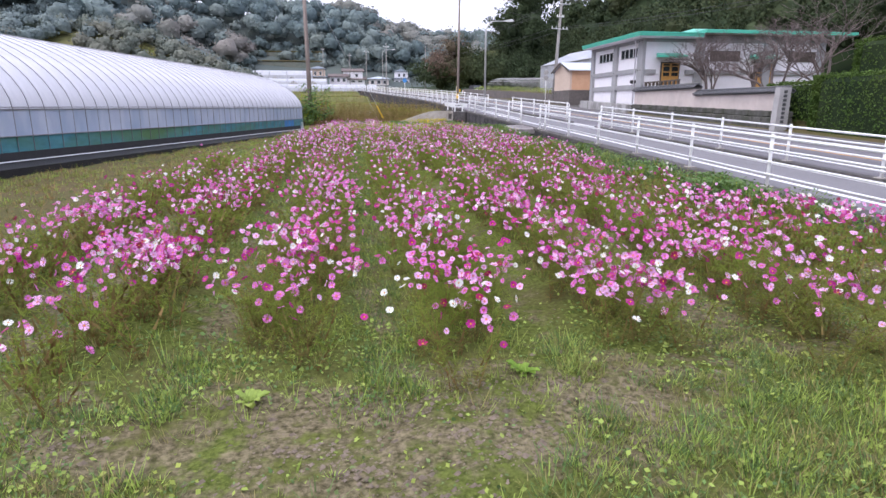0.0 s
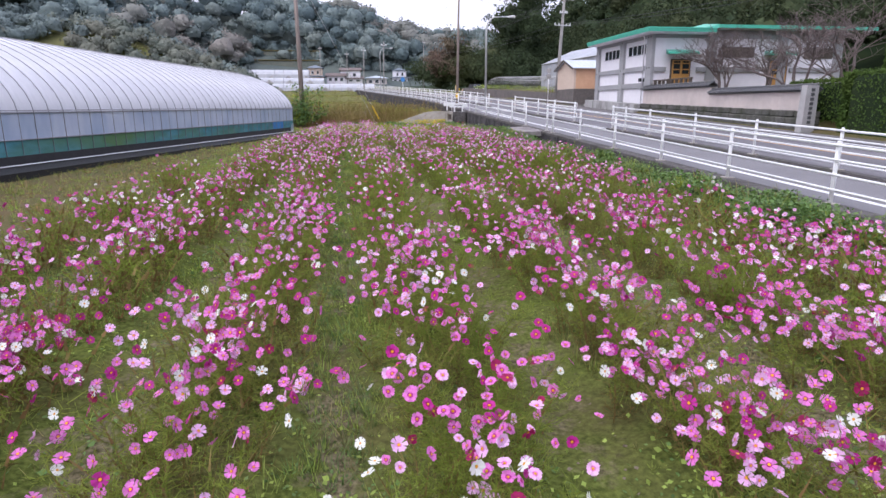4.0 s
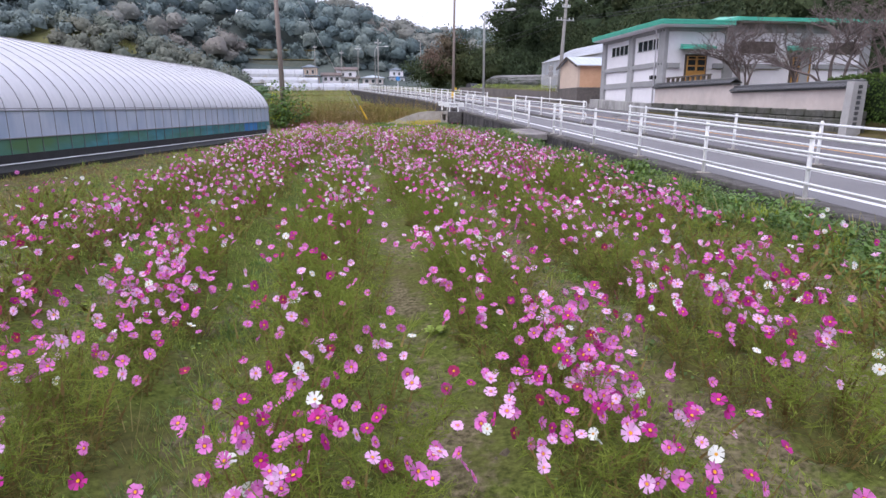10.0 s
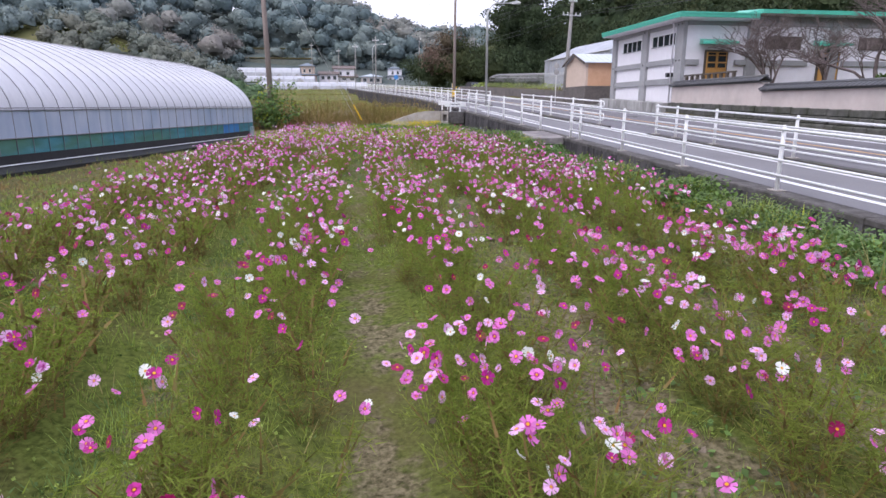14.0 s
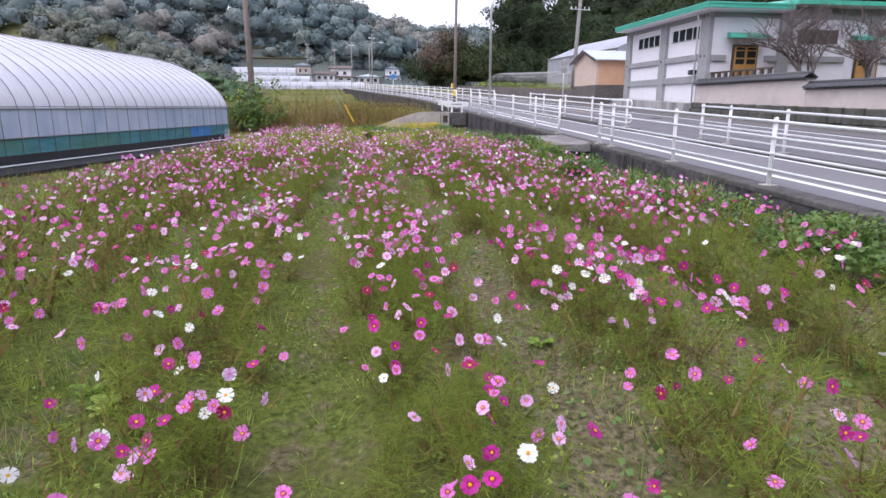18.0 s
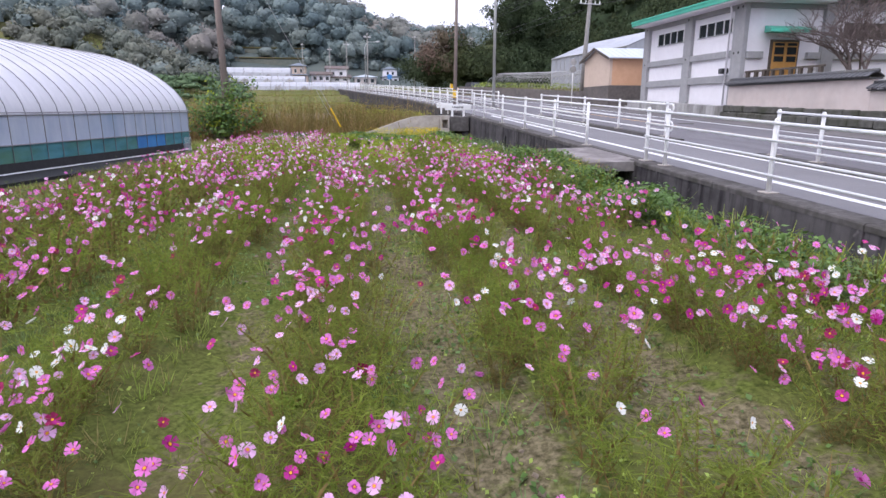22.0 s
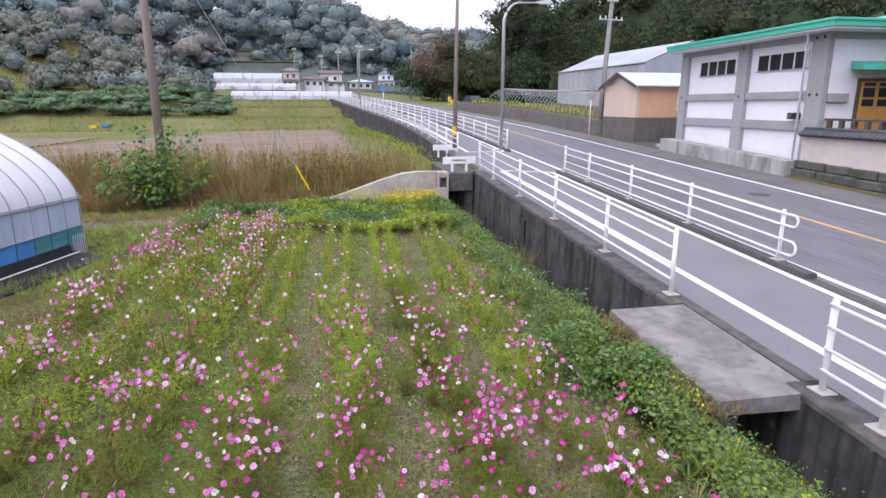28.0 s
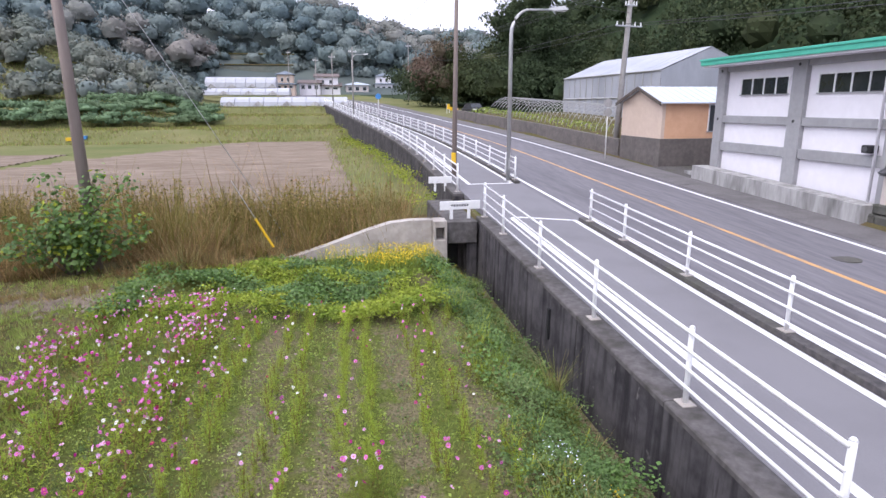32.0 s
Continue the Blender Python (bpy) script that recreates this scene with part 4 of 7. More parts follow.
    part("soffit", Build().box(10.95, 15.6, 9.95, 20.29, 5.5, 5.56), M["plaster"], h)
    part("upper_wall", Build().box(16.1, east, 11.0, 19.0, 5.5, 5.83), M["frame"], h)
    part("roof_edge", Build().box(15.7, 27.4, 9.82, 9.88, 5.82, 6.04, bevel=0.01).box(15.7, 15.76, 9.88, 20.4, 5.82, 6.04, bevel=0.01), M["green"], h, "green metal fascia")
    part("soffit", Build().box(15.76, 27.4, 9.88, 20.4, 5.84, 5.9), M["plaster"], h)
    hip = Build()
    up = [(15.7, 9.82, 6.04), (27.4, 9.82, 6.04), (27.4, 20.4, 6.04), (15.7, 20.4, 6.04)]
    for face in ([up[0], up[1], (25.7, 15.0, 6.72), (17.7, 15.0, 6.72)], [up[1], up[2], (25.7, 15.0, 6.72)], [up[2], up[3], (17.7, 15.0, 6.72), (25.7, 15.0, 6.72)], [up[3], up[0], (17.7, 15.0, 6.72)]):
        hip.poly(face)
    part("hip_roof", hip, M["green"], h, "green metal hipped roof")
    part("downpipe", Build().tube([(11.3, 11.5, 5.52), (11.45, 11.62, 5.3), (11.6, 11.82, 5.1), (11.6, 11.82, 1.0)], 0.045, 8), M["plaster"], h, smooth=True)
    vb = part("vent_box", Build().box(11.52, 11.85, 11.95, 12.3, 2.5, 2.74, bevel=0.03), M["black"], h)
    part("hood", Build().tube([(11.50, 12.125, 2.62), (11.53, 12.125, 2.62)], 0.09, 12), M["tile"], vb)
    for i in range(2):
        part("step", Build().box(11.2 + 0.3 * i, 12.4, 20.4, 21.4 - 0.3 * i, 0.6, 1.05 + 0.2 * i, bevel=0.02), M["palewall"], h)
    return h


hall()
base = thing("forecourt_wall", "low streaked pale concrete wall at the foot of the hall", "wall", kind="structure")
b = Build()
lowpts = [(10.95, 20.4), (11.66, 20.4), (11.66, 11.35), (10.95, 11.35)]
b.prism([(x, y, SLOPE * y - 0.4) for x, y in lowpts], [(x, y, SLOPE * y + 0.55) for x, y in lowpts])
part("wall_body", b, M["palewall"], base)

# ---- plaster garden wall with a tiled cap, on a stone footing ----
gw = thing("garden_wall", "pale pink plaster garden wall with a dark tiled cap on mossy stone", "wall")
for y0, y1, top in ((3.4, 11.3, 1.90), (-4.3, 3.4, 1.50)):
    part("plaster_panel", Build().box(11.5, 11.72, y0, y1, 0.62 + 0.02 * (y0 + y1) / 2 - 0.05, top, bevel=0.01), M["pinkplaster"], gw)
    part("cap_bed", Build().box(11.36, 11.86, y0 - 0.05, y1 + 0.02, top, top + 0.05, bevel=0.01), M["tile"], gw)
    part("ridge_tile", Build().tube([(11.61, y0 - 0.08, top + 0.27), (11.61, y1 + 0.05, top + 0.27)], 0.075, 8), M["tile"], gw, smooth=True)
    tl = Build().prism([(-0.33, -0.11, 0.02), (0.0, -0.11, 0.2), (0.0, 0.11, 0.2), (-0.33, 0.11, 0.02)], [(-0.33, -0.11, 0.05), (0.0, -0.11, 0.235), (0.0, 0.11, 0.235), (-0.33, 0.11, 0.05)]).tube([(-0.345, 0.1, 0.05), (0, 0.1, 0.235)], 0.03, 6).data("cap_tile", [M["tile"]])
    for i in range(int((y1 - y0) / 0.225)):
        at = pose(11.61, y0 + 0.13 + 0.225 * i, top + 0.04)
        part_of("cap_tile", tl, gw, at)
        part_of("cap_tile", tl, gw, at @ pose(0, 0, 0, 0, 0, 180))
srng = random.Random(4)
for row in range(4):
    y = -4.6
    while y < 11.4:
        w = srng.uniform(0.45, 1.1)
        z0 = -0.42 + row * 0.30 + 0.025 * y
        x0 = 10.98 + 0.13 * row + srng.uniform(-0.03, 0.03)
        part("footing_stone", Build().box(x0, 11.75, y, min(y + w - 0.02, 11.42), z0, z0 + 0.295, bevel=0.04), M["stone"], gw)
        y += w
bal = thing("balustrade", "dark wooden balustrade behind the garden wall", "balustrade")
part("top_rail", Build().box(11.95, 12.05, 6.2, 10.9, 2.48, 2.56, bevel=0.01), M["wood"], bal)
part("bottom_rail", Build().box(11.95, 12.05, 6.2, 10.9, 2.02, 2.08, bevel=0.01), M["wood"], bal)
for i in range(9):
    part("baluster", Build().box(11.93, 12.07, 6.3 + 0.54 * i, 6.45 + 0.54 * i, 1.2, 2.48, bevel=0.01), M["wood"], bal)

# ---- inscribed stone pillar ----
st = thing("stone_pillar", "leaning grey granite pillar with carved unreadable writing", "stone pillar", at=(10.85, -4.85, -0.3), turn=8)
b = Build()
b.prism([(-0.36, -0.16, 0), (0.34, -0.16, 0), (0.34, 0.16, 0), (-0.36, 0.16, 0)], [(-0.27, -0.14, 2.03), (0.36, -0.14, 2.03), (0.36, 0.14, 2.03), (-0.27, 0.14, 2.03)])
part("shaft", b, M["granite"], st)
for i in range(8):
    z = 0.45 + 0.19 * i
    part("carving", Build().box(-0.09 + 0.05 * (i / 8), 0.09 + 0.05 * (i / 8), -0.166, -0.147, z, z + 0.12), M["tile"], st, "dark carved writing")


# ---- shed with a gable to the road ----
def shed():
    s = thing("shed", "tan and salmon shed with pale metal roof on blockwork", "shed")
    x0, x1, y0, y1 = 11.1, 17.5, 23.6, 27.9
    part("base_wall", Build().box(x0, x1, y0, y1, 0.5, 2.35, bevel=0.02), M["oldblock"], s)
    ym = (y0 + y1) / 2
    g = Build().prism([(x0 + 0.02, y0 + 0.02, 2.35), (x0 + 0.02, y1 - 0.02, 2.35), (x0 + 0.02, y1 - 0.02, 4.12), (x0 + 0.02, ym, 4.8), (x0 + 0.02, y0 + 0.02, 4.12)], [(x0 + 0.2, y0 + 0.02, 2.35), (x0 + 0.2, y1 - 0.02, 2.35), (x0 + 0.2, y1 - 0.02, 4.12), (x0 + 0.2, ym, 4.8), (x0 + 0.2, y0 + 0.02, 4.12)])
    part("gable_wall", g, M["tan"], s)
    part("side_wall", Build().box(x0 + 0.2, x1, y0 + 0.025, y0 + 0.2, 2.35, 4.12), M["salmon"], s)
    part("back_wall", Build().box(x0 + 0.2, x1, y1 - 0.2, y1 - 0.02, 2.35, 4.12), M["salmon"], s)
    for sg, ya in ((1, y0 - 0.3), (-1, y1 + 0.3)):
        zz = 4.03
        part("roof_slope", Build().prism([(x0 - 0.25, ya, zz), (x1 + 0.2, ya, zz), (x1 + 0.2, ym, 4.83), (x0 - 0.25, ym, 4.83)], [(x0 - 0.25, ya, zz + 0.06), (x1 + 0.2, ya, zz + 0.06), (x1 + 0.2, ym, 4.89), (x0 - 0.25, ym, 4.89)]), M["metalroof"], s)
        part("verge_board", Build().prism([(x0 - 0.28, ya, zz - 0.1), (x0 - 0.24, ya, zz - 0.1), (x0 - 0.24, ym, 4.73), (x0 - 0.28, ym, 4.73)], [(x0 - 0.28, ya, zz + 0.07), (x0 - 0.24, ya, zz + 0.07), (x0 - 0.24, ym, 4.9), (x0 - 0.28, ym, 4.9)]), M["wood"], s)
    for i in range(16):
        x = x0 - 0.2 + 0.42 * i
        part("roof_seam", Build().tube([(x, y0 - 0.3, 4.1), (x, ym, 4.9)], 0.015, 4), M["metalroof"], s)
    window_unit(s, (2.6, 1.25, 2), (1, 0, 0), (0, 0, 1), (0, -1, 0), (13.6, 23.62, 2.7))
    return s


shed()

# ---- block wall of the vegetable garden, net tunnel and the big grey glasshouse behind ----
bw = thing("block_wall", "old stained block retaining wall beside the road", "wall", kind="structure")
for i in range(16):
    ys = np.linspace(28.2 + 2.2 * i, 28.2 + 2.2 * i + 2.18, 2)
    part("wall_bay", loft([(11.15, -0.3), (11.5, -0.3), (11.5, 0.95), (11.2, 0.95)], ys), M["oldblock"], bw)
tun = thing("net_tunnel", "low hooped net tunnel over a vegetable bed", "tunnel")
for i in range(34):
    y = 30 + 0.8 * i
    zb = SLOPE * y + 0.8
    ox = float(bend(y))
    arc = [(14.6 + ox + 2.2 * math.cos(w), y, zb + 1.75 * math.sin(w)) for w in np.linspace(0, math.pi, 13)]
    part("hoop", Build().tube(arc, 0.022, 5), M["steel"], tun, smooth=True)
for w in (0.3, 0.8, 1.57, 2.3):
    pts = [(14.6 + float(bend(y)) + 2.2 * math.cos(w), y, SLOPE * y + 0.8 + 1.75 * math.sin(w)) for y in (30, 38, 46, 56.4)]
    part("wire", Build().tube(pts, 0.012, 4), M["steel"], tun)


def glasshouse():
    g = thing("glasshouse", "large grey sheeted glasshouse with a long low roof", "greenhouse")
    a, c, w = Vector((19.8, 60, 0)), Vector((21.3, 42.5, 0)), 9.0
    d = (c - a).normalized()
    q = Vector((-d.y, d.x, 0))
    q = q if q.x > 0 else -q
    n, ln = 14, (c - a).length
    for i in range(n):
        p0, p1 = a + d * (ln * i / n + 0.03), a + d * (ln * (i + 1) / n - 0.03)
        for name, z0, z1, o0, o1 in (("wall_sheet", 1.6, 4.6, 0, 0), ("wall_sheet", 4.65, 6.7, 0, 0), ("roof_sheet", 6.75, 8.6, 0, w / 2), ("roof_sheet", 8.6, 6.75, w / 2, w)):
            lo = [p0 + q * o0 + Vector((0, 0, z0)), p1 + q * o0 + Vector((0, 0, z0)), p1 + q * o1 + Vector((0, 0, z1)), p0 + q * o1 + Vector((0, 0, z1))]
            nrm = (lo[1] - lo[0]).cross(lo[3] - lo[0]).normalized() * 0.04
            part(name, Build().prism(lo, [v + nrm for v in lo]), M["polycarb"], g)
        part("mullion", Build().tube([p0 - q * 0.06 + Vector((0, 0, 1.6)), p0 - q * 0.06 + Vector((0, 0, 6.75))], 0.05, 5), M["steel"], g)
    for z in (4.62, 6.72):
        part("gutter", Build().tube([a - q * 0.1 + Vector((0, 0, z)), c - q * 0.1 + Vector((0, 0, z))], 0.08, 6), M["steel"], g)
    for p in (a, c):
        lo = [p + Vector((0, 0, 1.6)), p + q * w + Vector((0, 0, 1.6)), p + q * w + Vector((0, 0, 6.7)), p + q * w / 2 + Vector((0, 0, 8.55)), p + Vector((0, 0, 6.7))]
        part("gable_sheet", Build().prism(lo, [v + d * 0.03 for v in lo]), M["polycarb"], g)


glasshouse()


# ---- poles, lamp and sign ----
def crossarm(parent, x, y, z, half, turn=0.0):
    c, s = math.cos(turn), math.sin(turn)
    arm = part("crossarm", Build().tube([(x - half * c, y - half * s, z), (x + half * c, y + half * s, z)], 0.045, 6), M["steel"], parent)
    for k in (-0.9, -0.45, 0.45, 0.9):
        part("insulator", Build().tube([(x + half * c * k, y + half * s * k, z + 0.04), (x + half * c * k, y + half * s * k, z + 0.22)], 0.05, 7, r1=0.03), M["white"], arm)


def pole(x, y, z0, z1, lean, material, label, arms=(), r=0.16):
    p = thing("utility_pole", label, "utility pole", "utility poles")
    part("shaft", Build().tube([(x, y, z0 - 0.4), (x + lean * 0.5, y, (z0 + z1) / 2), (x + lean, y, z1)], r, 12, r1=r * 0.62), material, p, smooth=True)
    for z, half, turn in arms:
        crossarm(p, x + lean * (z - z0) / (z1 - z0), y - 0.12, z, half, turn)
    return p


lp = pole(-11.38, 13.9, -0.6, 10.4, -0.13, M["polewood"], "brown-grey utility pole standing in the weeds", [(9.6, 0.8, 0.1)], 0.17)
for z in (0.5, 1.1):
    part("band", Build().tube([(-11.395, 13.9, z), (-11.395, 13.9, z + 0.06)], 0.172, 12), M["steel"], lp)
mp = pole(0.55, 22.2, 0.85, 9.8, 0.12, M["polewood"], "tall brown concrete pole at the edge of the walkway", [(9.5, 0.35, 0)], 0.12)
part("marker_band", Build().tube([(0.55, 22.2, 1.5), (0.555, 22.2, 1.95)], 0.122, 12), M["yellow"], mp, "yellow and black marker band")
pole(11.6, 29.6, 1.2, 11.6, 0.5, M["polecon"], "grey concrete power pole with crossarms behind the shed", [(10.6, 1.0, 0.2), (8.3, 0.9, 0.2), (9.4, 0.4, 0.2)], 0.19)
for x, y, z1 in ((-2.6, 74, 11), (-8.6, 118, 13), (-5.3, 96, 12), (9.5, 120, 16), (-16, 150, 17)):
    pole(x, y, SLOPE * y - 0.3, z1, 0.1, M["polecon"], "distant grey utility pole by the road", [(z1 - 0.6, 0.5, 0.3)], 0.11)


def street_lamp(x, y, z, h, reach, label):
    s = thing("street_lamp", label, "street lamp", "street lamps")
    pts = [(x, y, z - 0.1), (x, y, z + h * 0.86)] + [(x + reach * (1 - math.cos(w)) * 0.5, y, z + h * 0.86 + h * 0.14 * math.sin(w)) for w in np.linspace(0.25, 1.35, 6)] + [(x + reach, y, z + h * 1.0)]
    part("mast", Build().tube(pts, 0.085, 10, r1=0.04), M["steel"], s, smooth=True)
    part("base_plate", Build().box(x - 0.16, x + 0.16, y - 0.16, y + 0.16, z - 0.02, z + 0.03, bevel=0.01), M["steel"], s)
    part("access_door", Build().box(x - 0.05, x + 0.05, y - 0.095, y - 0.07, z + 0.5, z + 0.9, bevel=0.01), M["steel"], s)
    head = Build().prism([(x + reach - 0.05, y - 0.07, z + h - 0.02), (x + reach + 0.75, y - 0.13, z + h + 0.0), (x + reach + 0.75, y + 0.13, z + h + 0.0), (x + reach - 0.05, y + 0.07, z + h - 0.02)], [(x + reach - 0.05, y - 0.05, z + h + 0.06), (x + reach + 0.6, y - 0.07, z + h + 0.16), (x + reach + 0.6, y + 0.07, z + h + 0.16), (x + reach - 0.05, y + 0.05, z + h + 0.06)])
    hd = part("lamp_head", head, M["steel"], s)
    part("lens", Build().box(x + reach + 0.1, x + reach + 0.68, y - 0.08, y + 0.08, z + h - 0.05, z + h - 0.012, bevel=0.02), M["white"], hd)
    return s


street_lamp(2.62, 20.7, 0.83, 6.9, 1.6, "grey curved street lamp at the end of the roadside railing")
street_lamp(-2.2, 92, 3.6, 8, 1.8, "distant grey curved street lamp")

bs = thing("bus_stop_sign", "slim white pole with two round signs at the roadside", "sign", at=(10.2, 27.8, 1.08))
part("pole", Build().tube([(0, 0, -0.05), (0, 0, 3.25)], 0.035, 8), M["white"], bs, smooth=True)
for z in (3.0, 2.5):
    part("disc", Build().tube([(0, -0.06, z), (0, -0.03, z)], 0.23, 20), M["palewall"], bs, "weathered pale round sign")
rs = thing("road_sign", "round blue road sign on a thin white post", "sign", at=(0.6, 75, 2.9))
part("pole", Build().tube([(0, 0, 0), (0, 0, 2.6)], 0.05, 8), M["white"], rs, smooth=True)
part("disc", Build().tube([(0, -0.09, 2.25), (0, -0.05, 2.25)], 0.36, 20), M["blue"], rs, "blue sign face")
for x, y, h in ((9.3, 74, 1.3), (9.9, 75.5, 0.9), (10.3, 73.5, 0.7)):
    n_ = thing("roadside_banner", "small yellow banner and stakes under the roadside trees", "banner", "roadside banners", at=(x, y, 2.95))
    part("pole", Build().tube([(0, 0, 0), (0, 0, h)], 0.03, 6), M["white"], n_)
    part("cloth", Build().box(0.0, 0.4, -0.01, 0.01, h * 0.45, h * 0.95), M["yellow"] if h > 0.8 else M["salmon"], n_)
guy = thing("guy_wire", "steel guy wire with a yellow plastic guard in the weeds", "guy wire")
part("wire", Build().tube([(-11.33, 13.9, 9.2), (-6.4, 16.8, -0.4)], 0.012, 5), M["steel"], guy)
a, c = Vector((-7.35, 12.9, 2.0)), Vector((-6.45, 13.0, 0.25))
part("guard", Build().tube([a + (c - a) * 0.62, c + (c - a) * 0.1], 0.036, 8), M["yellow"], guy, "yellow plastic guard")
part("stay", Build().tube([a, c], 0.011, 6), M["steel"], guy)

# ---- overhead cables ----
def cable(name, p, q, sag, r=0.012):
    p, q = Vector(p), Vector(q)
    pts = [p.lerp(q, t) - Vector((0, 0, sag * 4 * t * (1 - t))) for t in np.linspace(0, 1, 17)]
    return tagged(part(name, Build().tube(pts, r, 4), M["cable"]), "thin black overhead cable between the poles", "cable", "overhead cables")


for dx, z in ((-0.9, 10.7), (-0.4, 10.7), (0.45, 10.7), (0.9, 10.7), (-0.8, 8.4), (0.8, 8.4)):
    cable("overhead_cable", (12.1 + dx, 29.6, z), (9.6 + dx * 0.7, 120, z + 5), 1.2, 0.014)
    cable("overhead_cable", (12.1 + dx, 29.6, z), (19 + dx, -20, z - 1.2), 0.8, 0.014)
cable("overhead_cable", (0.67, 22.2, 9.6), (12.1, 29.6, 9.0), 0.2, 0.012)
cable("overhead_cable", (0.67, 22.2, 9.3), (-2.6, 74, 10.6), 0.6, 0.012)


# ---- hedges, ploughed field, far village ----
def leaf_quads(centres, normals, size, jitter=0.6, aspect=1.0, r=rng):
    """A small four-cornered leaf clump at every centre, roughly facing its normal."""
    n = len(centres)
    nn = normals + jitter * r.normal(size=(n, 3))
    nn /= np.linalg.norm(nn, axis=1, keepdims=True) + 1e-9
    a = np.cross(nn, r.normal(size=(n, 3)))
    a /= np.linalg.norm(a, axis=1, keepdims=True) + 1e-9
    b = np.cross(nn, a)
    s = (size * r.uniform(0.6, 1.3, n))[:, None] if np.ndim(size) == 0 else size[:, None]
    a, b = a * s, b * s * aspect
    k = r.uniform(0.55, 1.0, (n, 4, 1))
    v = np.stack([centres - a * k[:, 0], centres - b * k[:, 1] * 0.8, centres + a * k[:, 2], centres + b * k[:, 3] * 0.8], 1).reshape(-1, 3)
    return v, np.arange(4 * n).reshape(n, 4)


def hedge(x0, x1, y0, y1, z0, z1, label, n):
    h = thing("hedge", label, "hedge", "clipped hedges")
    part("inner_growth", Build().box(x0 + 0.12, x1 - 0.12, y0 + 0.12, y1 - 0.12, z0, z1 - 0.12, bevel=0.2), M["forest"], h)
    u = rng.uniform(size=(n, 3)) * [x1 - x0, y1 - y0, z1 - z0] + [x0, y0, z0]
    face = rng.integers(0, 4, n)
    nrm = np.zeros((n, 3))
    for k, (ax, val, s) in enumerate(((0, x0, -1), (2, z1, 1), (1, y1, 1), (1, y0, -1))):
        f = face == k
        u[f, ax] = val + 0.05 * rng.normal(size=f.sum())
        nrm[f, ax] = s
    v, f = leaf_quads(u, nrm, 0.062, 0.6)
    ob = new("leaves", array_mesh("leaves", v, f, [M["hedge"]]))
    ob.parent = h


hedge(11.5, 13.0, -30, -5.9, -0.9, 2.2, "dense clipped green hedge beside the road", 34000)
hedge(12.2, 13.2, -5.8, -1.9, 0.2, 1.98, "short clipped hedge behind the stone pillar", 5000)
hedge(14.6, 16.4, -30, -4.4, 0.5, 3.9, "tall clipped green hedge behind the lower one", 20000)

pf = thing("ploughed_field", "bare ploughed pale soil in long low ridges", "field", kind="structure")
b = Build()
for i in range(47):
    y = 21.6 + 0.95 * i
    xl = float(np.interp(y, [21, 37, 48, 66], [-31, -26, -22.2, -14.5])) + rng.uniform(-0.4, 0.4)
    xr = -3.7 - 0.045 * i + rng.uniform(-0.2, 0.2)
    k = 10
    xs = np.linspace(xl, xr, k)
    z = land(xs, np.full(k, y))
    h = 0.13 + rng.uniform(-0.02, 0.03)
    for j in range(k - 1):
        p = lambda q, dy, dz: (xs[q], y + dy + 0.06 * math.sin(q * 1.7 + i), z[q] + dz)
        b.poly([p(j, -0.48, 0.015), p(j + 1, -0.48, 0.015), p(j + 1, -0.1, h), p(j, -0.1, h)])
        b.poly([p(j, -0.1, h), p(j + 1, -0.1, h), p(j + 1, 0.15, h), p(j, 0.15, h)])
        b.poly([p(j, 0.15, h), p(j + 1, 0.15, h), p(j + 1, 0.48, 0.015), p(j, 0.48, 0.015)])
part("soil_ridges", b, M["plough"], pf)
b = Build()
for i in range(18):
    y = 34 + 1.0 * i
    xs = np.linspace(-47, -27, 8)
    z = land(xs, np.full(8, y))
    for j in range(7):
        b.poly([(xs[j], y - 0.5, z[j] + 0.02), (xs[j + 1], y - 0.5, z[j + 1] + 0.02), (xs[j + 1], y, z[j + 1] + 0.1), (xs[j], y, z[j] + 0.1)])
        b.poly([(xs[j], y, z[j] + 0.1), (xs[j + 1], y, z[j + 1] + 0.1), (xs[j + 1], y + 0.5, z[j + 1] + 0.02), (xs[j], y + 0.5, z[j] + 0.02)])
part("soil_ridges", b, M["plough"], pf)


def tunnel_house(x0, x1, y, w, h, z, label):
    t = thing("tunnel_greenhouse", label, "greenhouse", "far tunnel greenhouses")
    n = max(4, int((x1 - x0) / 2.2))
    ws = np.linspace(0, math.pi, 9)
    for i in range(n):
        a, c = x0 + (x1 - x0) * i / n, x0 + (x1 - x0) * (i + 1) / n - 0.08
        ra = [(a, y + w / 2 * math.cos(q), z + h * math.sin(q) ** 0.8) for q in ws]
        part("film_sheet", Build().prism(ra, [(c, p[1], p[2]) for p in ra]), M["farfilm"], t)
    for i in range(0, n, 2):
        a = x0 + (x1 - x0) * i / n
        part("vent_flap", Build().prism([(a + 0.4, y - w / 2 - 0.3, z), (a + 2.6, y - w / 2 - 0.3, z), (a + 1.5, y - w / 2 - 0.1, z + 0.9)], [(a + 0.4, y - w / 2, z), (a + 2.6, y - w / 2, z), (a + 1.5, y - w / 2 + 0.1, z + 0.9)]), M["palewall"], t)


tunnel_house(-24.2, -2.8, 108, 6, 1.6, 3.95, "white film tunnel greenhouse across the valley floor")
tunnel_house(-33.5, -14.3, 130, 7, 1.45, 6.2, "white film tunnel greenhouse in the second row")
tunnel_house(-36, -19.4, 156, 7, 2.6, 8.4, "pale tunnel greenhouse on the upper terrace")


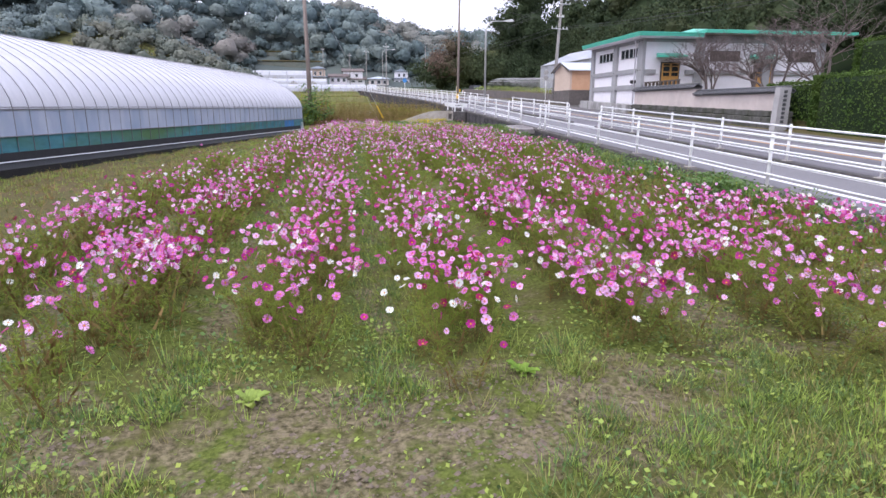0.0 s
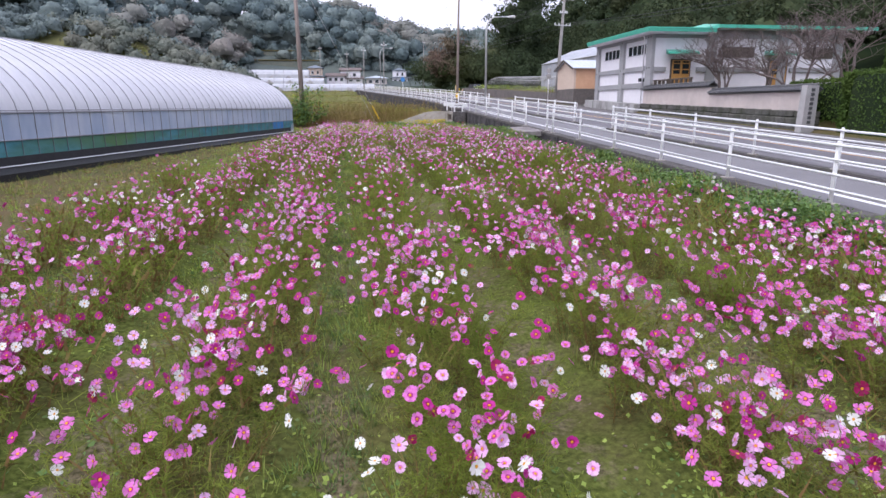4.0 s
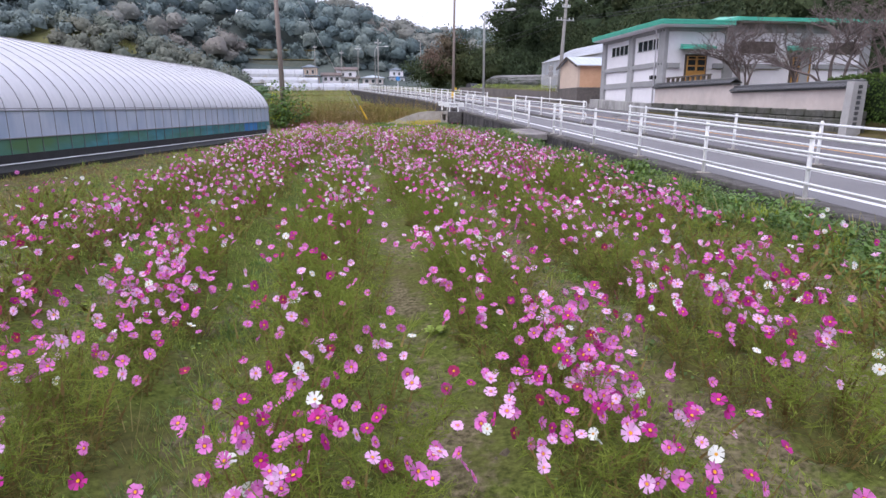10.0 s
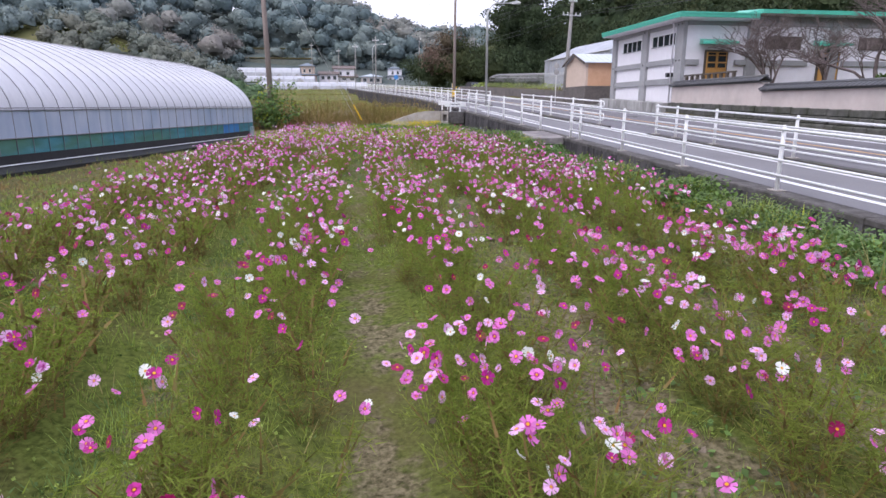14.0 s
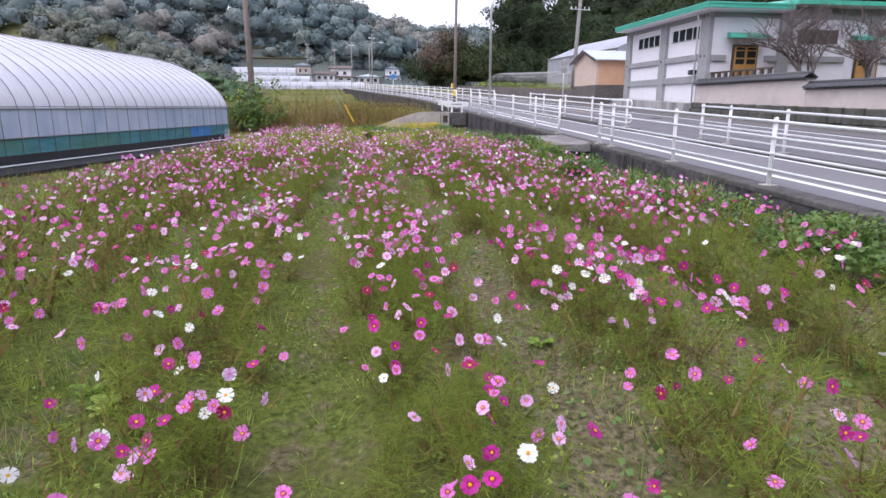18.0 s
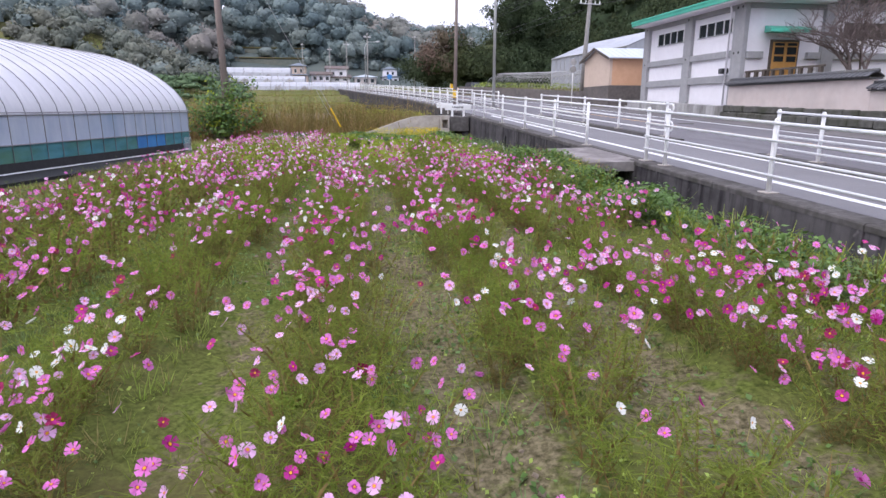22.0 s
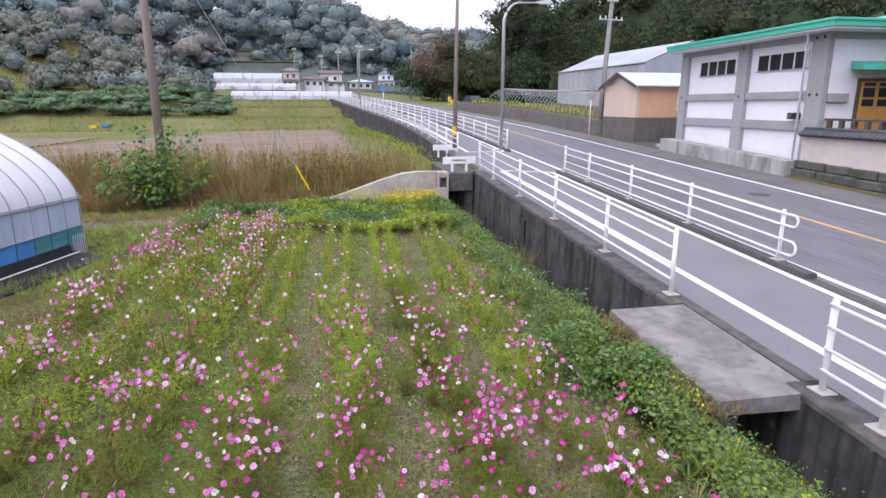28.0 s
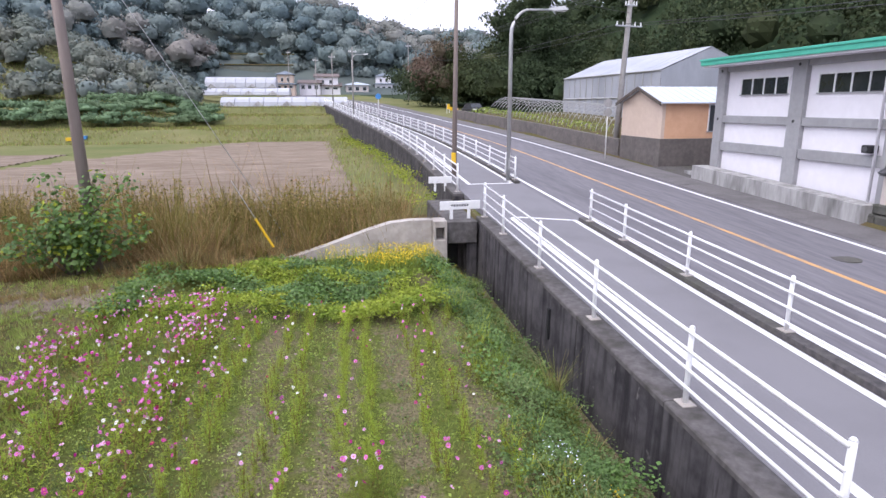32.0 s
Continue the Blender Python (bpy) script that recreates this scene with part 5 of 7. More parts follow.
def house(x, y, z, w, d, h, roof, label, hip=True, upper=True, wall=None):
    t = thing("house", label, "house", "village houses")
    part("wall", Build().box(x - w / 2, x + w / 2, y - d / 2, y + d / 2, z - 2, z + h), wall or M["housewall"], t)

    def roof_on(cx, cy, ww, dd, zz, rise):
        r = Build()
        q = [(cx - ww / 2, cy - dd / 2, zz), (cx + ww / 2, cy - dd / 2, zz), (cx + ww / 2, cy + dd / 2, zz), (cx - ww / 2, cy + dd / 2, zz)]
        u = [(a, b2, c + 0.15) for a, b2, c in q]
        r.prism(q, u)
        k = min(ww, dd) / 2 if hip else 0.05
        e, f = (cx - ww / 2 + k, cy, zz + rise), (cx + ww / 2 - k, cy, zz + rise)
        r.poly([u[0], u[1], f, e]).poly([u[2], u[3], e, f]).poly([u[1], u[2], f]).poly([u[3], u[0], e])
        part("roof", r, roof, t)

    roof_on(x, y, w + 1.2, d + 1.2, z + h, 1.1)
    if upper:
        part("upper_wall", Build().box(x - w * 0.42, x + w * 0.42, y - d * 0.4, y + d * 0.4, z + h, z + h + 2.6), wall or M["housewall"], t)
        roof_on(x, y, w * 0.84 + 1.0, d * 0.8 + 1.0, z + h + 2.6, 1.1)
    for i in range(3):
        wx = x - w * 0.32 + w * 0.32 * i
        wn_ = part("window", Build().box(wx - w * 0.09, wx + w * 0.09, y - d / 2 - 0.06, y - d / 2 + 0.02, z + 0.3, z + h * 0.8), M["white"], t)
        part("pane", Build().box(wx - w * 0.08, wx + w * 0.08, y - d / 2 - 0.09, y - d / 2 - 0.05, z + 0.4, z + h * 0.75), M["glass"], wn_)
        if upper and i != 1:
            wx = x - w * 0.16 if i == 0 else x + w * 0.16
            wn_ = part("window", Build().box(wx - w * 0.07, wx + w * 0.07, y - d * 0.4 - 0.06, y - d * 0.4 + 0.02, z + h + 0.7, z + h + 1.9), M["white"], t)
            part("pane", Build().box(wx - w * 0.06, wx + w * 0.06, y - d * 0.4 - 0.09, y - d * 0.4 - 0.05, z + h + 0.8, z + h + 1.8), M["glass"], wn_)


house(-18.5, 172, 8.4, 5.0, 6, 1.3, M["houseroof"], "two-storey beige house with a flat hipped roof", wall=M["tan"])
house(-12.3, 178, 8.3, 5.6, 7, 1.9, M["brownroof"], "low white house with a dark brown tiled roof", hip=False, upper=False, wall=M["plaster"])
house(-7.6, 181, 8.3, 7.6, 7, 1.2, M["brownroof"], "two-storey pale house with dark tiled roofs in the village", hip=False, wall=M["plaster"])
house(1.5, 195, 8.3, 7, 7, 2.0, M["metalroof"], "low pale workshop with a metal roof", upper=False)
house(10.3, 202, 8.2, 5.6, 6, 2.6, M["houseroof"], "white two-storey house with blue-grey hipped roofs", wall=M["plaster"])

for x, y, m, lab in ((-33.8, 69.0, "yellow", "yellow plastic crate lying in the field strip"), (-32.5, 69.2, "blue", "blue plastic tub beside the crate")):
    zc = float(land(x, y))
    ct = thing("field_crate", lab, "crate", "field crates", at=(x, y, zc))
    part("wall", Build().box(-0.36, 0.36, -0.25, -0.22, 0, 0.36, bevel=0.01).box(-0.36, 0.36, 0.22, 0.25, 0, 0.36, bevel=0.01).box(-0.36, -0.33, -0.22, 0.22, 0, 0.36).box(0.33, 0.36, -0.22, 0.22, 0, 0.36), M[m], ct)
    part("bottom", Build().box(-0.33, 0.33, -0.22, 0.22, 0.005, 0.03), M[m], ct)

car = thing("parked_car", "dark parked car beside the garden fence", "car", at=(11.9, 70, 2.85), turn=8)
part("body", Build().box(-0.85, 0.85, -2.1, 2.1, 0.3, 0.85, bevel=0.12).prism([(-0.8, -1.2, 0.85), (0.8, -1.2, 0.85), (0.8, 1.6, 0.85), (-0.8, 1.6, 0.85)], [(-0.65, -0.6, 1.42), (0.65, -0.6, 1.42), (0.65, 1.1, 1.42), (-0.65, 1.1, 1.42)]), M["black"], car)
part("windscreen", Build().prism([(-0.7, -1.16, 0.9), (0.7, -1.16, 0.9), (0.6, -0.66, 1.36), (-0.6, -0.66, 1.36)], [(-0.7, -1.19, 0.9), (0.7, -1.19, 0.9), (0.6, -0.69, 1.36), (-0.6, -0.69, 1.36)]), M["glass"], car)
for sx in (-0.55, 0.55):
    part("headlight", Build().box(sx - 0.2, sx + 0.2, -2.13, -2.08, 0.6, 0.75, bevel=0.02), M["white"], car)
for sx in (-0.82, 0.82):
    for sy in (-1.35, 1.35):
        part("wheel", Build().tube([(sx - 0.1, sy, 0.31), (sx + 0.1, sy, 0.31)], 0.31, 14), M["black"], car)


# ---- woods ----
def crown_points(n, r, lobes, seed, squash=0.8):
    """Points and outward normals over a crown of several lobes, for a crown about 1 wide."""
    g = np.random.default_rng(seed)
    c = g.normal(size=(lobes, 3)) * [0.42, 0.42, 0.3 * squash] + [0, 0, 0.1]
    rad = g.uniform(0.3, 0.55, lobes)
    pick = g.integers(0, lobes, n)
    d = g.normal(size=(n, 3))
    d[:, 2] = np.abs(d[:, 2]) * 0.9 - 0.35
    d /= np.linalg.norm(d, axis=1, keepdims=True)
    p = c[pick] + d * (rad[pick] * g.uniform(0.78, 1.08, n))[:, None] * [1, 1, squash]
    return p * r, d


def wood(name, label, spots, sizes, material, leaves, leaf, seed, kind="stuff", squash=0.9, jitter=0.4):
    """Many crowns of leaf clumps, with trunks, as one growth."""
    g = np.random.default_rng(seed)
    forms = [crown_points(leaves, 1.0, 9, seed + i, squash) for i in range(8)]
    pc, pn, ps = [], [], []
    for (x, y, z), s in zip(spots, sizes):
        p, d = forms[g.integers(8)]
        w = g.uniform(0, 2 * math.pi)
        c, sn = math.cos(w), math.sin(w)
        rot = np.array([[c, -sn, 0], [sn, c, 0], [0, 0, 1]])
        pc.append(p @ rot.T * s + [x, y, z + s * 0.75])
        pn.append(d @ rot.T)
        ps.append(np.full(len(p), leaf) * g.uniform(0.6, 1.35, len(p)))
    v, f = leaf_quads(np.concatenate(pc), np.concatenate(pn), np.concatenate(ps), jitter)
    # an uneven inner mass, so that the crowns are not seen through
    lat, lon = np.meshgrid(np.linspace(0.05, math.pi - 0.05, 6), np.linspace(0, 2 * math.pi, 8, endpoint=False), indexing="ij")
    unit = np.stack([np.sin(lat) * np.cos(lon), np.sin(lat) * np.sin(lon), np.cos(lat)], -1).reshape(-1, 3)
    quad = np.array([(a * 8 + b, a * 8 + (b + 1) % 8, (a + 1) * 8 + (b + 1) % 8, (a + 1) * 8 + b) for a in range(5) for b in range(8)])
    at, s = np.asarray(spots, float), np.asarray(sizes, float)
    body = unit[None] * g.uniform(0.42, 0.62, (len(at), len(unit), 1)) * (0.9 if leaf > 0.6 else 0.68) * s[:, None, None] * [1, 1, squash] + (at + np.column_stack([np.zeros((len(at), 2)), s * 0.8]))[:, None, :]
    f = np.concatenate([f, (quad[None] + len(v) + len(unit) * np.arange(len(at))[:, None, None]).reshape(-1, 4)])
    v = np.concatenate([v, body.reshape(-1, 3)])
    ob = tagged(new(name, array_mesh(name, v, f, [material])), label, "trees", kind=kind)
    return ob


def scatter(n, x0, x1, y0, y1, seed, keep):
    g = np.random.default_rng(seed)
    p = np.stack([g.uniform(x0, x1, n), g.uniform(y0, y1, n)], 1)
    p = p[keep(p[:, 0], p[:, 1])]
    return np.column_stack([p, land(p[:, 0], p[:, 1])]), g


far = lambda x, y: (np.hypot(x + 5, y + 5) > 203) & (np.hypot(x + 5, y + 5) < 300) & (np.abs(np.degrees(np.arctan2(x + 5, y + 5)) + 10) < 42) & ~((x > -44) & (x < -19) & (y < 213)) & ~((x > -26) & (x < 20) & (y < 207))
spots, g = scatter(3300, -260, 160, 100, 310, 11, far)


def lumpy_wood(name, label, spots, sizes, mats, pick, seed, leaves=115, leaf=0.6, squash=0.85, rows=6, cols=10, lift=0.4):
    """Crowns as lobed masses with leaf clumps over them; pick gives each crown its kind of leaf."""
    g = np.random.default_rng(seed)
    lat, lon = np.meshgrid(np.linspace(0.06, 2.3, rows), np.linspace(0, 2 * math.pi, cols, endpoint=False), indexing="ij")
    unit = np.stack([np.sin(lat) * np.cos(lon), np.sin(lat) * np.sin(lon), np.cos(lat)], -1).reshape(-1, 3)
    quad = np.array([(a * cols + b, a * cols + (b + 1) % cols, (a + 1) * cols + (b + 1) % cols, (a + 1) * cols + b) for a in range(rows - 1) for b in range(cols)])
    forms = []
    for _ in range(12):
        bumps = g.normal(size=(14, 3)) + [0, 0, 0.3]
        bumps /= np.linalg.norm(bumps, axis=1, keepdims=True)
        wide = lambda d: 0.36 + (0.22 * np.exp(-14 * (1 - d @ bumps.T))).max(1)
        body = unit * (wide(unit) * g.uniform(0.74, 0.88, len(unit)))[:, None]
        d = g.normal(size=(leaves, 3))
        d[:, 2] = np.abs(d[:, 2]) - 0.3
        d /= np.linalg.norm(d, axis=1, keepdims=True)
        forms.append((body, d * (wide(d) * g.uniform(0.84, 1.16, leaves))[:, None], d))
    bv, bm, lv, ln_, lm, ls = [], [], [], [], [], []
    for (x, y, z), s, k in zip(spots, sizes, pick):
        body, tips, d = forms[g.integers(12)]
        w = g.uniform(0, 2 * math.pi)
        rot = np.array([[math.cos(w), -math.sin(w), 0], [math.sin(w), math.cos(w), 0], [0, 0, squash]])
        at = [x, y, z + s * lift]
        bv.append(body @ rot.T * s + at), bm.append(np.full(len(quad), k))
        lv.append(tips @ rot.T * s + at), ln_.append(d @ rot.T), lm.append(np.full(leaves, k)), ls.append(g.uniform(0.6, 1.3, leaves) * leaf)
    v, f = leaf_quads(np.concatenate(lv), np.concatenate(ln_), np.concatenate(ls), 0.38)
    n = len(spots)
    f = np.concatenate([f, (quad[None] + len(v) + len(unit) * np.arange(n)[:, None, None]).reshape(-1, 4)])
    v = np.concatenate([v] + bv)
    return tagged(new(name, array_mesh(name, v, f, mats, np.concatenate(lm + bm), np.arange(len(f)) >= n * leaves)), label, "trees", kind="stuff")


# plain, dark and brown crowns, all with haze in the leaf colour
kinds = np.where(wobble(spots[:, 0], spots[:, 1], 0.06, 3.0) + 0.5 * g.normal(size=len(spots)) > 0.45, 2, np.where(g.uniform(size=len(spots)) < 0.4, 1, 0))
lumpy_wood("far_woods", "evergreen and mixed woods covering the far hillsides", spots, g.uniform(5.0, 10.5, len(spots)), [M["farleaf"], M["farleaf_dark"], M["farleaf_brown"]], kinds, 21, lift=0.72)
skirt = lambda x, y: far(x, y) & (np.hypot(x + 5, y + 5) < 232)
spots, g = scatter(2600, -200, 90, 120, 240, 64, skirt)
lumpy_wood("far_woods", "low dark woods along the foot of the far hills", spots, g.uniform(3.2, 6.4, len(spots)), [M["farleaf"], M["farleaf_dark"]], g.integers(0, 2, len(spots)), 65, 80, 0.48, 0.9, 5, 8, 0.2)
th = lambda x, y: np.degrees(np.arctan2(x + 5, y + 5))
brush = lambda x, y: (np.hypot(x + 5, y + 5) > 100) & (np.hypot(x + 5, y + 5) < 150) & (th(x, y) < -11.5) & (th(x, y) > -48)
spots, g = scatter(2200, -130, 0, 50, 160, 12, brush)
# part of the brush shares the far woods' haze-tinted leaf colour
kinds = (wobble(spots[:, 0], spots[:, 1], 0.16, 1.0) + 0.4 * g.normal(size=len(spots)) > 0.2).astype(int)
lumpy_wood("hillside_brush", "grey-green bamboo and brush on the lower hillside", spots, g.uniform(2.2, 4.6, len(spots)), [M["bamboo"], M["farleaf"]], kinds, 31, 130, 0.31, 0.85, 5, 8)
bank = lambda x, y: (np.hypot(x + 5, y + 5) > 86) & (np.hypot(x + 5, y + 5) < 97) & (th(x, y) < -10) & (th(x, y) > -48)
spots, g = scatter(2600, -100, 0, 40, 100, 13, bank)
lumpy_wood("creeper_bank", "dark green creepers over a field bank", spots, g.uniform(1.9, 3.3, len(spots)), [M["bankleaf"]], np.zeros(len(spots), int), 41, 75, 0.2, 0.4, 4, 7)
near = lambda x, y: (x - bend(y) > 44) & (x - bend(y) < 80)
spots, g = scatter(560, 15, 85, -40, 180, 14, near)
wood("hillside_trees", "dense dark evergreen trees on the hill behind the buildings", spots, g.uniform(3.2, 5.6, len(spots)), M["treeleaf"], 260, 0.42, 51)
front = lambda x, y: (x - bend(y) > 34) & (x - bend(y) < 45)
spots, g = scatter(330, 15, 45, -45, 150, 19, front)
spots = spots + np.column_stack([np.zeros((len(spots), 2)), g.uniform(0, 3.5, len(spots))])
wood("hillside_trees", "dark evergreen trees at the foot of the hill", spots, g.uniform(2.8, 5.0, len(spots)), M["treeleaf"], 620, 0.22, 52)
row = lambda x, y: (x - bend(y) > 17 + 0.05 * np.abs(y - 90)) & (x - bend(y) < 30)
spots, g = scatter(110, 0, 40, 66, 128, 15, row)
wood("roadside_trees", "dark green roadside trees beyond the garden", spots, g.uniform(2.6, 5.0, len(spots)), M["treeleaf"], 700, 0.24, 61)
ag = np.random.default_rng(16)
spots = np.column_stack([ag.uniform(8.4, 16.5, 46), ag.uniform(88, 100, 46), np.zeros(46)])
spots[:, 2] = 3.4 + ag.uniform(-0.5, 6.6, 46) * (1 - ((spots[:, 0] - 11.8) / 6.0) ** 2)
brown = (spots[:, 2] > 5.2) & (spots[:, 0] < 13.2)
wood("autumn_trees", "tree crowns turning brown where the road bends", spots[brown], ag.uniform(2.2, 3.2, int(brown.sum())), M["autumn"], 520, 0.2, 71)
wood("roadside_trees", "leafy dark green trees where the road bends", spots[~brown], ag.uniform(2.2, 3.4, int((~brown).sum())), M["treeleaf"], 520, 0.2, 72)


for i in range(2):
    t = thing("field_terrace", "narrow grassy terrace cut into the wooded hillside", "terrace", kind="structure")
    y = 209.0 + 7.5 * i
    z = float(land(-32.0, y + 4.0))
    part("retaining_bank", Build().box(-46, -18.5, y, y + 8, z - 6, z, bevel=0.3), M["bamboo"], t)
    part("terrace_top", Build().box(-45.8, -18.7, y - 0.3, y + 5, z + 0.005, z + 0.4, bevel=0.15), M["drygrass"], t)

tg = np.random.default_rng(18)
spots = np.column_stack([tg.uniform(21, 31, 44), tg.uniform(88, 108, 44), tg.uniform(2.5, 19, 44)])
spots[:, 2] -= 5 * smoothstep(25, 20.5, spots[:, 0])
wood("tall_trees", "tall dark evergreen trees at the end of the hill", spots, tg.uniform(3.0, 4.6, 44), M["treeleaf"], 620, 0.24, 73)


def bare_tree(x, y, z, height, seed, label):
    """A tapered trunk that forks again and again, without leaves."""
    g = random.Random(seed)
    t = thing("bare_tree", label, "tree", "bare garden trees", at=(x, y, z))
    trunk, limbs, twigs = Build(), Build(), Build()

    def grow(p, d, ln, r, level):
        q = p + d * ln * 0.5 + Vector((g.uniform(-0.06, 0.06), g.uniform(-0.06, 0.06), 0)) * ln
        e = p + d * ln
        dest = trunk if level == 0 else limbs if level < 3 else twigs
        dest.tube([p, q, e], r, 7 if level < 2 else 4, r1=r * 0.62, caps=False)
        if level >= 6 or r < 0.003:
            return
        for i in range(g.choice((2, 3, 3) if level < 3 else (2, 3, 3))):
            nd = (d + Vector((g.uniform(-1.15, 1.15), g.uniform(-1.0, 1.0), g.uniform(-0.2, 0.45)))).normalized()
            grow(e if i else q, nd, ln * g.uniform(0.66, 0.86), r * (0.6 if level < 3 else 0.7), level + 1)

    for i in range(2):
        grow(Vector((0.1 * i, 0, -0.2)), Vector((g.uniform(-0.35, 0.35), g.uniform(-0.3, 0.3), 1)).normalized(), height * 0.26, 0.13 - 0.03 * i, 0)
    part("trunk", trunk, M["bark"], t, smooth=True)
    part("limb_growth", limbs, M["bark"], t, smooth=True)
    part("twig_growth", twigs, M["bark"], t)


bare_tree(15.4, 8.4, 1.3, 5.4, 3, "bare grey cherry tree in front of the hall")
bare_tree(17.8, 7.2, 1.3, 5.4, 5, "bare spreading cherry tree before the brown shutters")
bare_tree(13.6, -1.0, 1.0, 5.6, 8, "bare cherry tree behind the garden wall")
bare_tree(17.5, 0.5, 1.2, 7.0, 9, "tall bare branching tree beside the hedge")


# ---- cosmos: a few plant and blossom forms, used over and over ----
def blossom_arrays(r, petals=8, seed=0, cup=0.25, plain=False):
    """Verts and quads of one blossom facing +z; index 0 petal, 1 eye, 2 the darker heart round the eye."""
    g = np.random.default_rng(seed)
    v, f, m = [], [], []
    up = np.array([0, 0, 1.0])
    for i in range(petals):
        w = 2 * math.pi * i / petals + g.uniform(-0.1, 0.1)
        u, s = np.array([math.cos(w), math.sin(w), 0]), np.array([-math.sin(w), math.cos(w), 0])
        n, lift = len(v), cup * g.uniform(0.2, 1.5)
        rr, twist = r * g.uniform(0.86, 1.08), g.uniform(-0.09, 0.09)
        if plain:
            for d, hw, h in ((0.2, 0.12, 0.0), (0.97, 0.3, 0.26)):
                v += [u * rr * d - s * r * hw + up * r * (h * lift - twist * d), u * rr * d + s * r * hw + up * r * (h * lift + twist * d)]
            f.append((n, n + 1, n + 3, n + 2))
            m.append(0)
            continue
        # two halves with a crease between them and a notch at the tip
        for d, hw, h, mid in ((0.16, 0.08, 0.0, 0.16), (0.38, 0.19, 0.10, 0.38), (0.74, 0.335, 0.22, 0.75), (1.0, 0.2, 0.27, 0.93)):
            v += [u * rr * d - s * r * hw + up * r * (h * lift - twist * d), u * rr * mid + up * r * (h * lift - 0.035), u * rr * d + s * r * hw + up * r * (h * lift + twist * d)]
        for k in range(3):
            q = n + 3 * k
            f += [(q, q + 1, q + 4, q + 3), (q + 1, q + 2, q + 5, q + 4)]
            m += [2, 2] if k == 0 else [0, 0]
    for rad, h, top, mi in (((0.36, 0.03, None, 2), (0.21, 0.10, None, 1)) if plain else ((0.22, 0.05, 0.15, 1),)):
        n = len(v)
        for i in range(6):
            w = 2 * math.pi * i / 6
            v.append(np.array([math.cos(w) * r * rad, math.sin(w) * r * rad, r * h]))
        if top is None:
            f += [(n, n + 1, n + 2, n + 3), (n, n + 3, n + 4, n + 5)]
            m += [mi, mi]
            continue
        for i in range(6):
            w = 2 * math.pi * i / 6
            v.append(np.array([math.cos(w) * r * rad * 0.55, math.sin(w) * r * rad * 0.55, r * top]))
        f += [(n + i, n + (i + 1) % 6, n + 6 + (i + 1) % 6, n + 6 + i) for i in range(6)]
        f += [(n + 6, n + 7, n + 8, n + 9), (n + 6, n + 9, n + 10, n + 11)]
        m += [mi] * 8
    return np.array(v), np.array(f), np.array(m)


BLOSSOM_FAR = [blossom_arrays(0.035, 8, i, 0.1 + 0.5 * (i % 3), True) for i in range(9)]
BLOSSOM = [blossom_arrays(0.035, 8, i, 0.1 + 0.5 * (i % 3)) for i in range(9)]
PETALS = ["petalpale", "petalpink", "petalmagenta", "petalwhite", "petalcrimson"]
HEART = {"petalpale": "petalpink", "petalpink": "petalmagenta", "petalmagenta": "petalcrimson", "petalwhite": "petalwhite", "petalcrimson": "petalcrimson"}
BLOSSOM_DATA = {(i, c): array_mesh("blossom", *BLOSSOM[i][:2], [M[c], M["eye"], M[HEART[c]]], BLOSSOM[i][2]) for i in range(9) for c in PETALS}


def foliage_arrays(h, w, n, seed, thick=1.0, size=1.0):
    """Stems with thread-like leaflets: verts, quads, index (0 leaf, 1 stem), and the tips of the stems."""
    g = np.random.default_rng(seed)
    v, f, m, tips = [], [], [], []

    def blade(p, d, ln, wd, mi):
        s = np.cross(d, g.normal(size=3))
        s = s / (np.linalg.norm(s) + 1e-9) * wd * thick
        k = len(v)
        v.extend([p - s, p + s, p + d * ln])
        f.append((k, k + 1, k + 2))
        m.append(mi)

    stems = 6
    for i in range(stems):
        a = g.uniform(0, 2 * math.pi)
        p = np.array([math.cos(a), math.sin(a), 0]) * w * 0.18 * g.uniform(0, 1)
        lean = np.array([math.cos(a), math.sin(a), 0]) * g.uniform(0.1, 0.5) * w / h
        hh = h * g.uniform(0.72, 1.08)
        for j in range(4):
            d = np.array([lean[0] * (1 + j * 0.35), lean[1] * (1 + j * 0.35), 1.0])
            d /= np.linalg.norm(d)
            blade(p, d, hh / 4 * 1.03, 0.0032, 1)
            q = p + d * hh / 4
            for _ in range(n // (stems * 4)):
                base = p + (q - p) * g.uniform()
                ld = g.normal(size=3)
                ld[2] = abs(ld[2]) * 0.6 + 0.1
                ld /= np.linalg.norm(ld)
                mi = 3 if j == 0 or (j == 1 and g.uniform() < 0.4) else 0
                ln = size * g.uniform(0.06, 0.13) * (0.8 if j == 0 else 1)
                blade(base, ld, ln, 0.0012 * size, mi)
                for t in (0.45, 0.7, 0.9):
                    l2 = ld + 0.75 * g.normal(size=3)
                    l2 /= np.linalg.norm(l2)
                    blade(base + ld * ln * t, l2, size * g.uniform(0.03, 0.07), 0.0012 * size, mi)
            p = q
        tips.append(p)
    return np.array(v), np.array(f), np.array(m), np.array(tips)


TALL = [foliage_arrays(0.57, 0.6, 408, 100 + i, 1.6) for i in range(6)]
SHORT = [foliage_arrays(0.42, 0.22, 312, 200 + i, 1.5, 0.65) for i in range(4)]
TALL_FAR = [foliage_arrays(0.57, 0.62, 192, 100 + i, 2.3) for i in range(8)]
SHORT_FAR = [foliage_arrays(0.44, 0.17, 168, 200 + i, 2.8, 0.62) for i in range(6)]
TALL_EDGE = [foliage_arrays(0.56, 0.64, 72, 100 + i, 4.2) for i in range(8)]


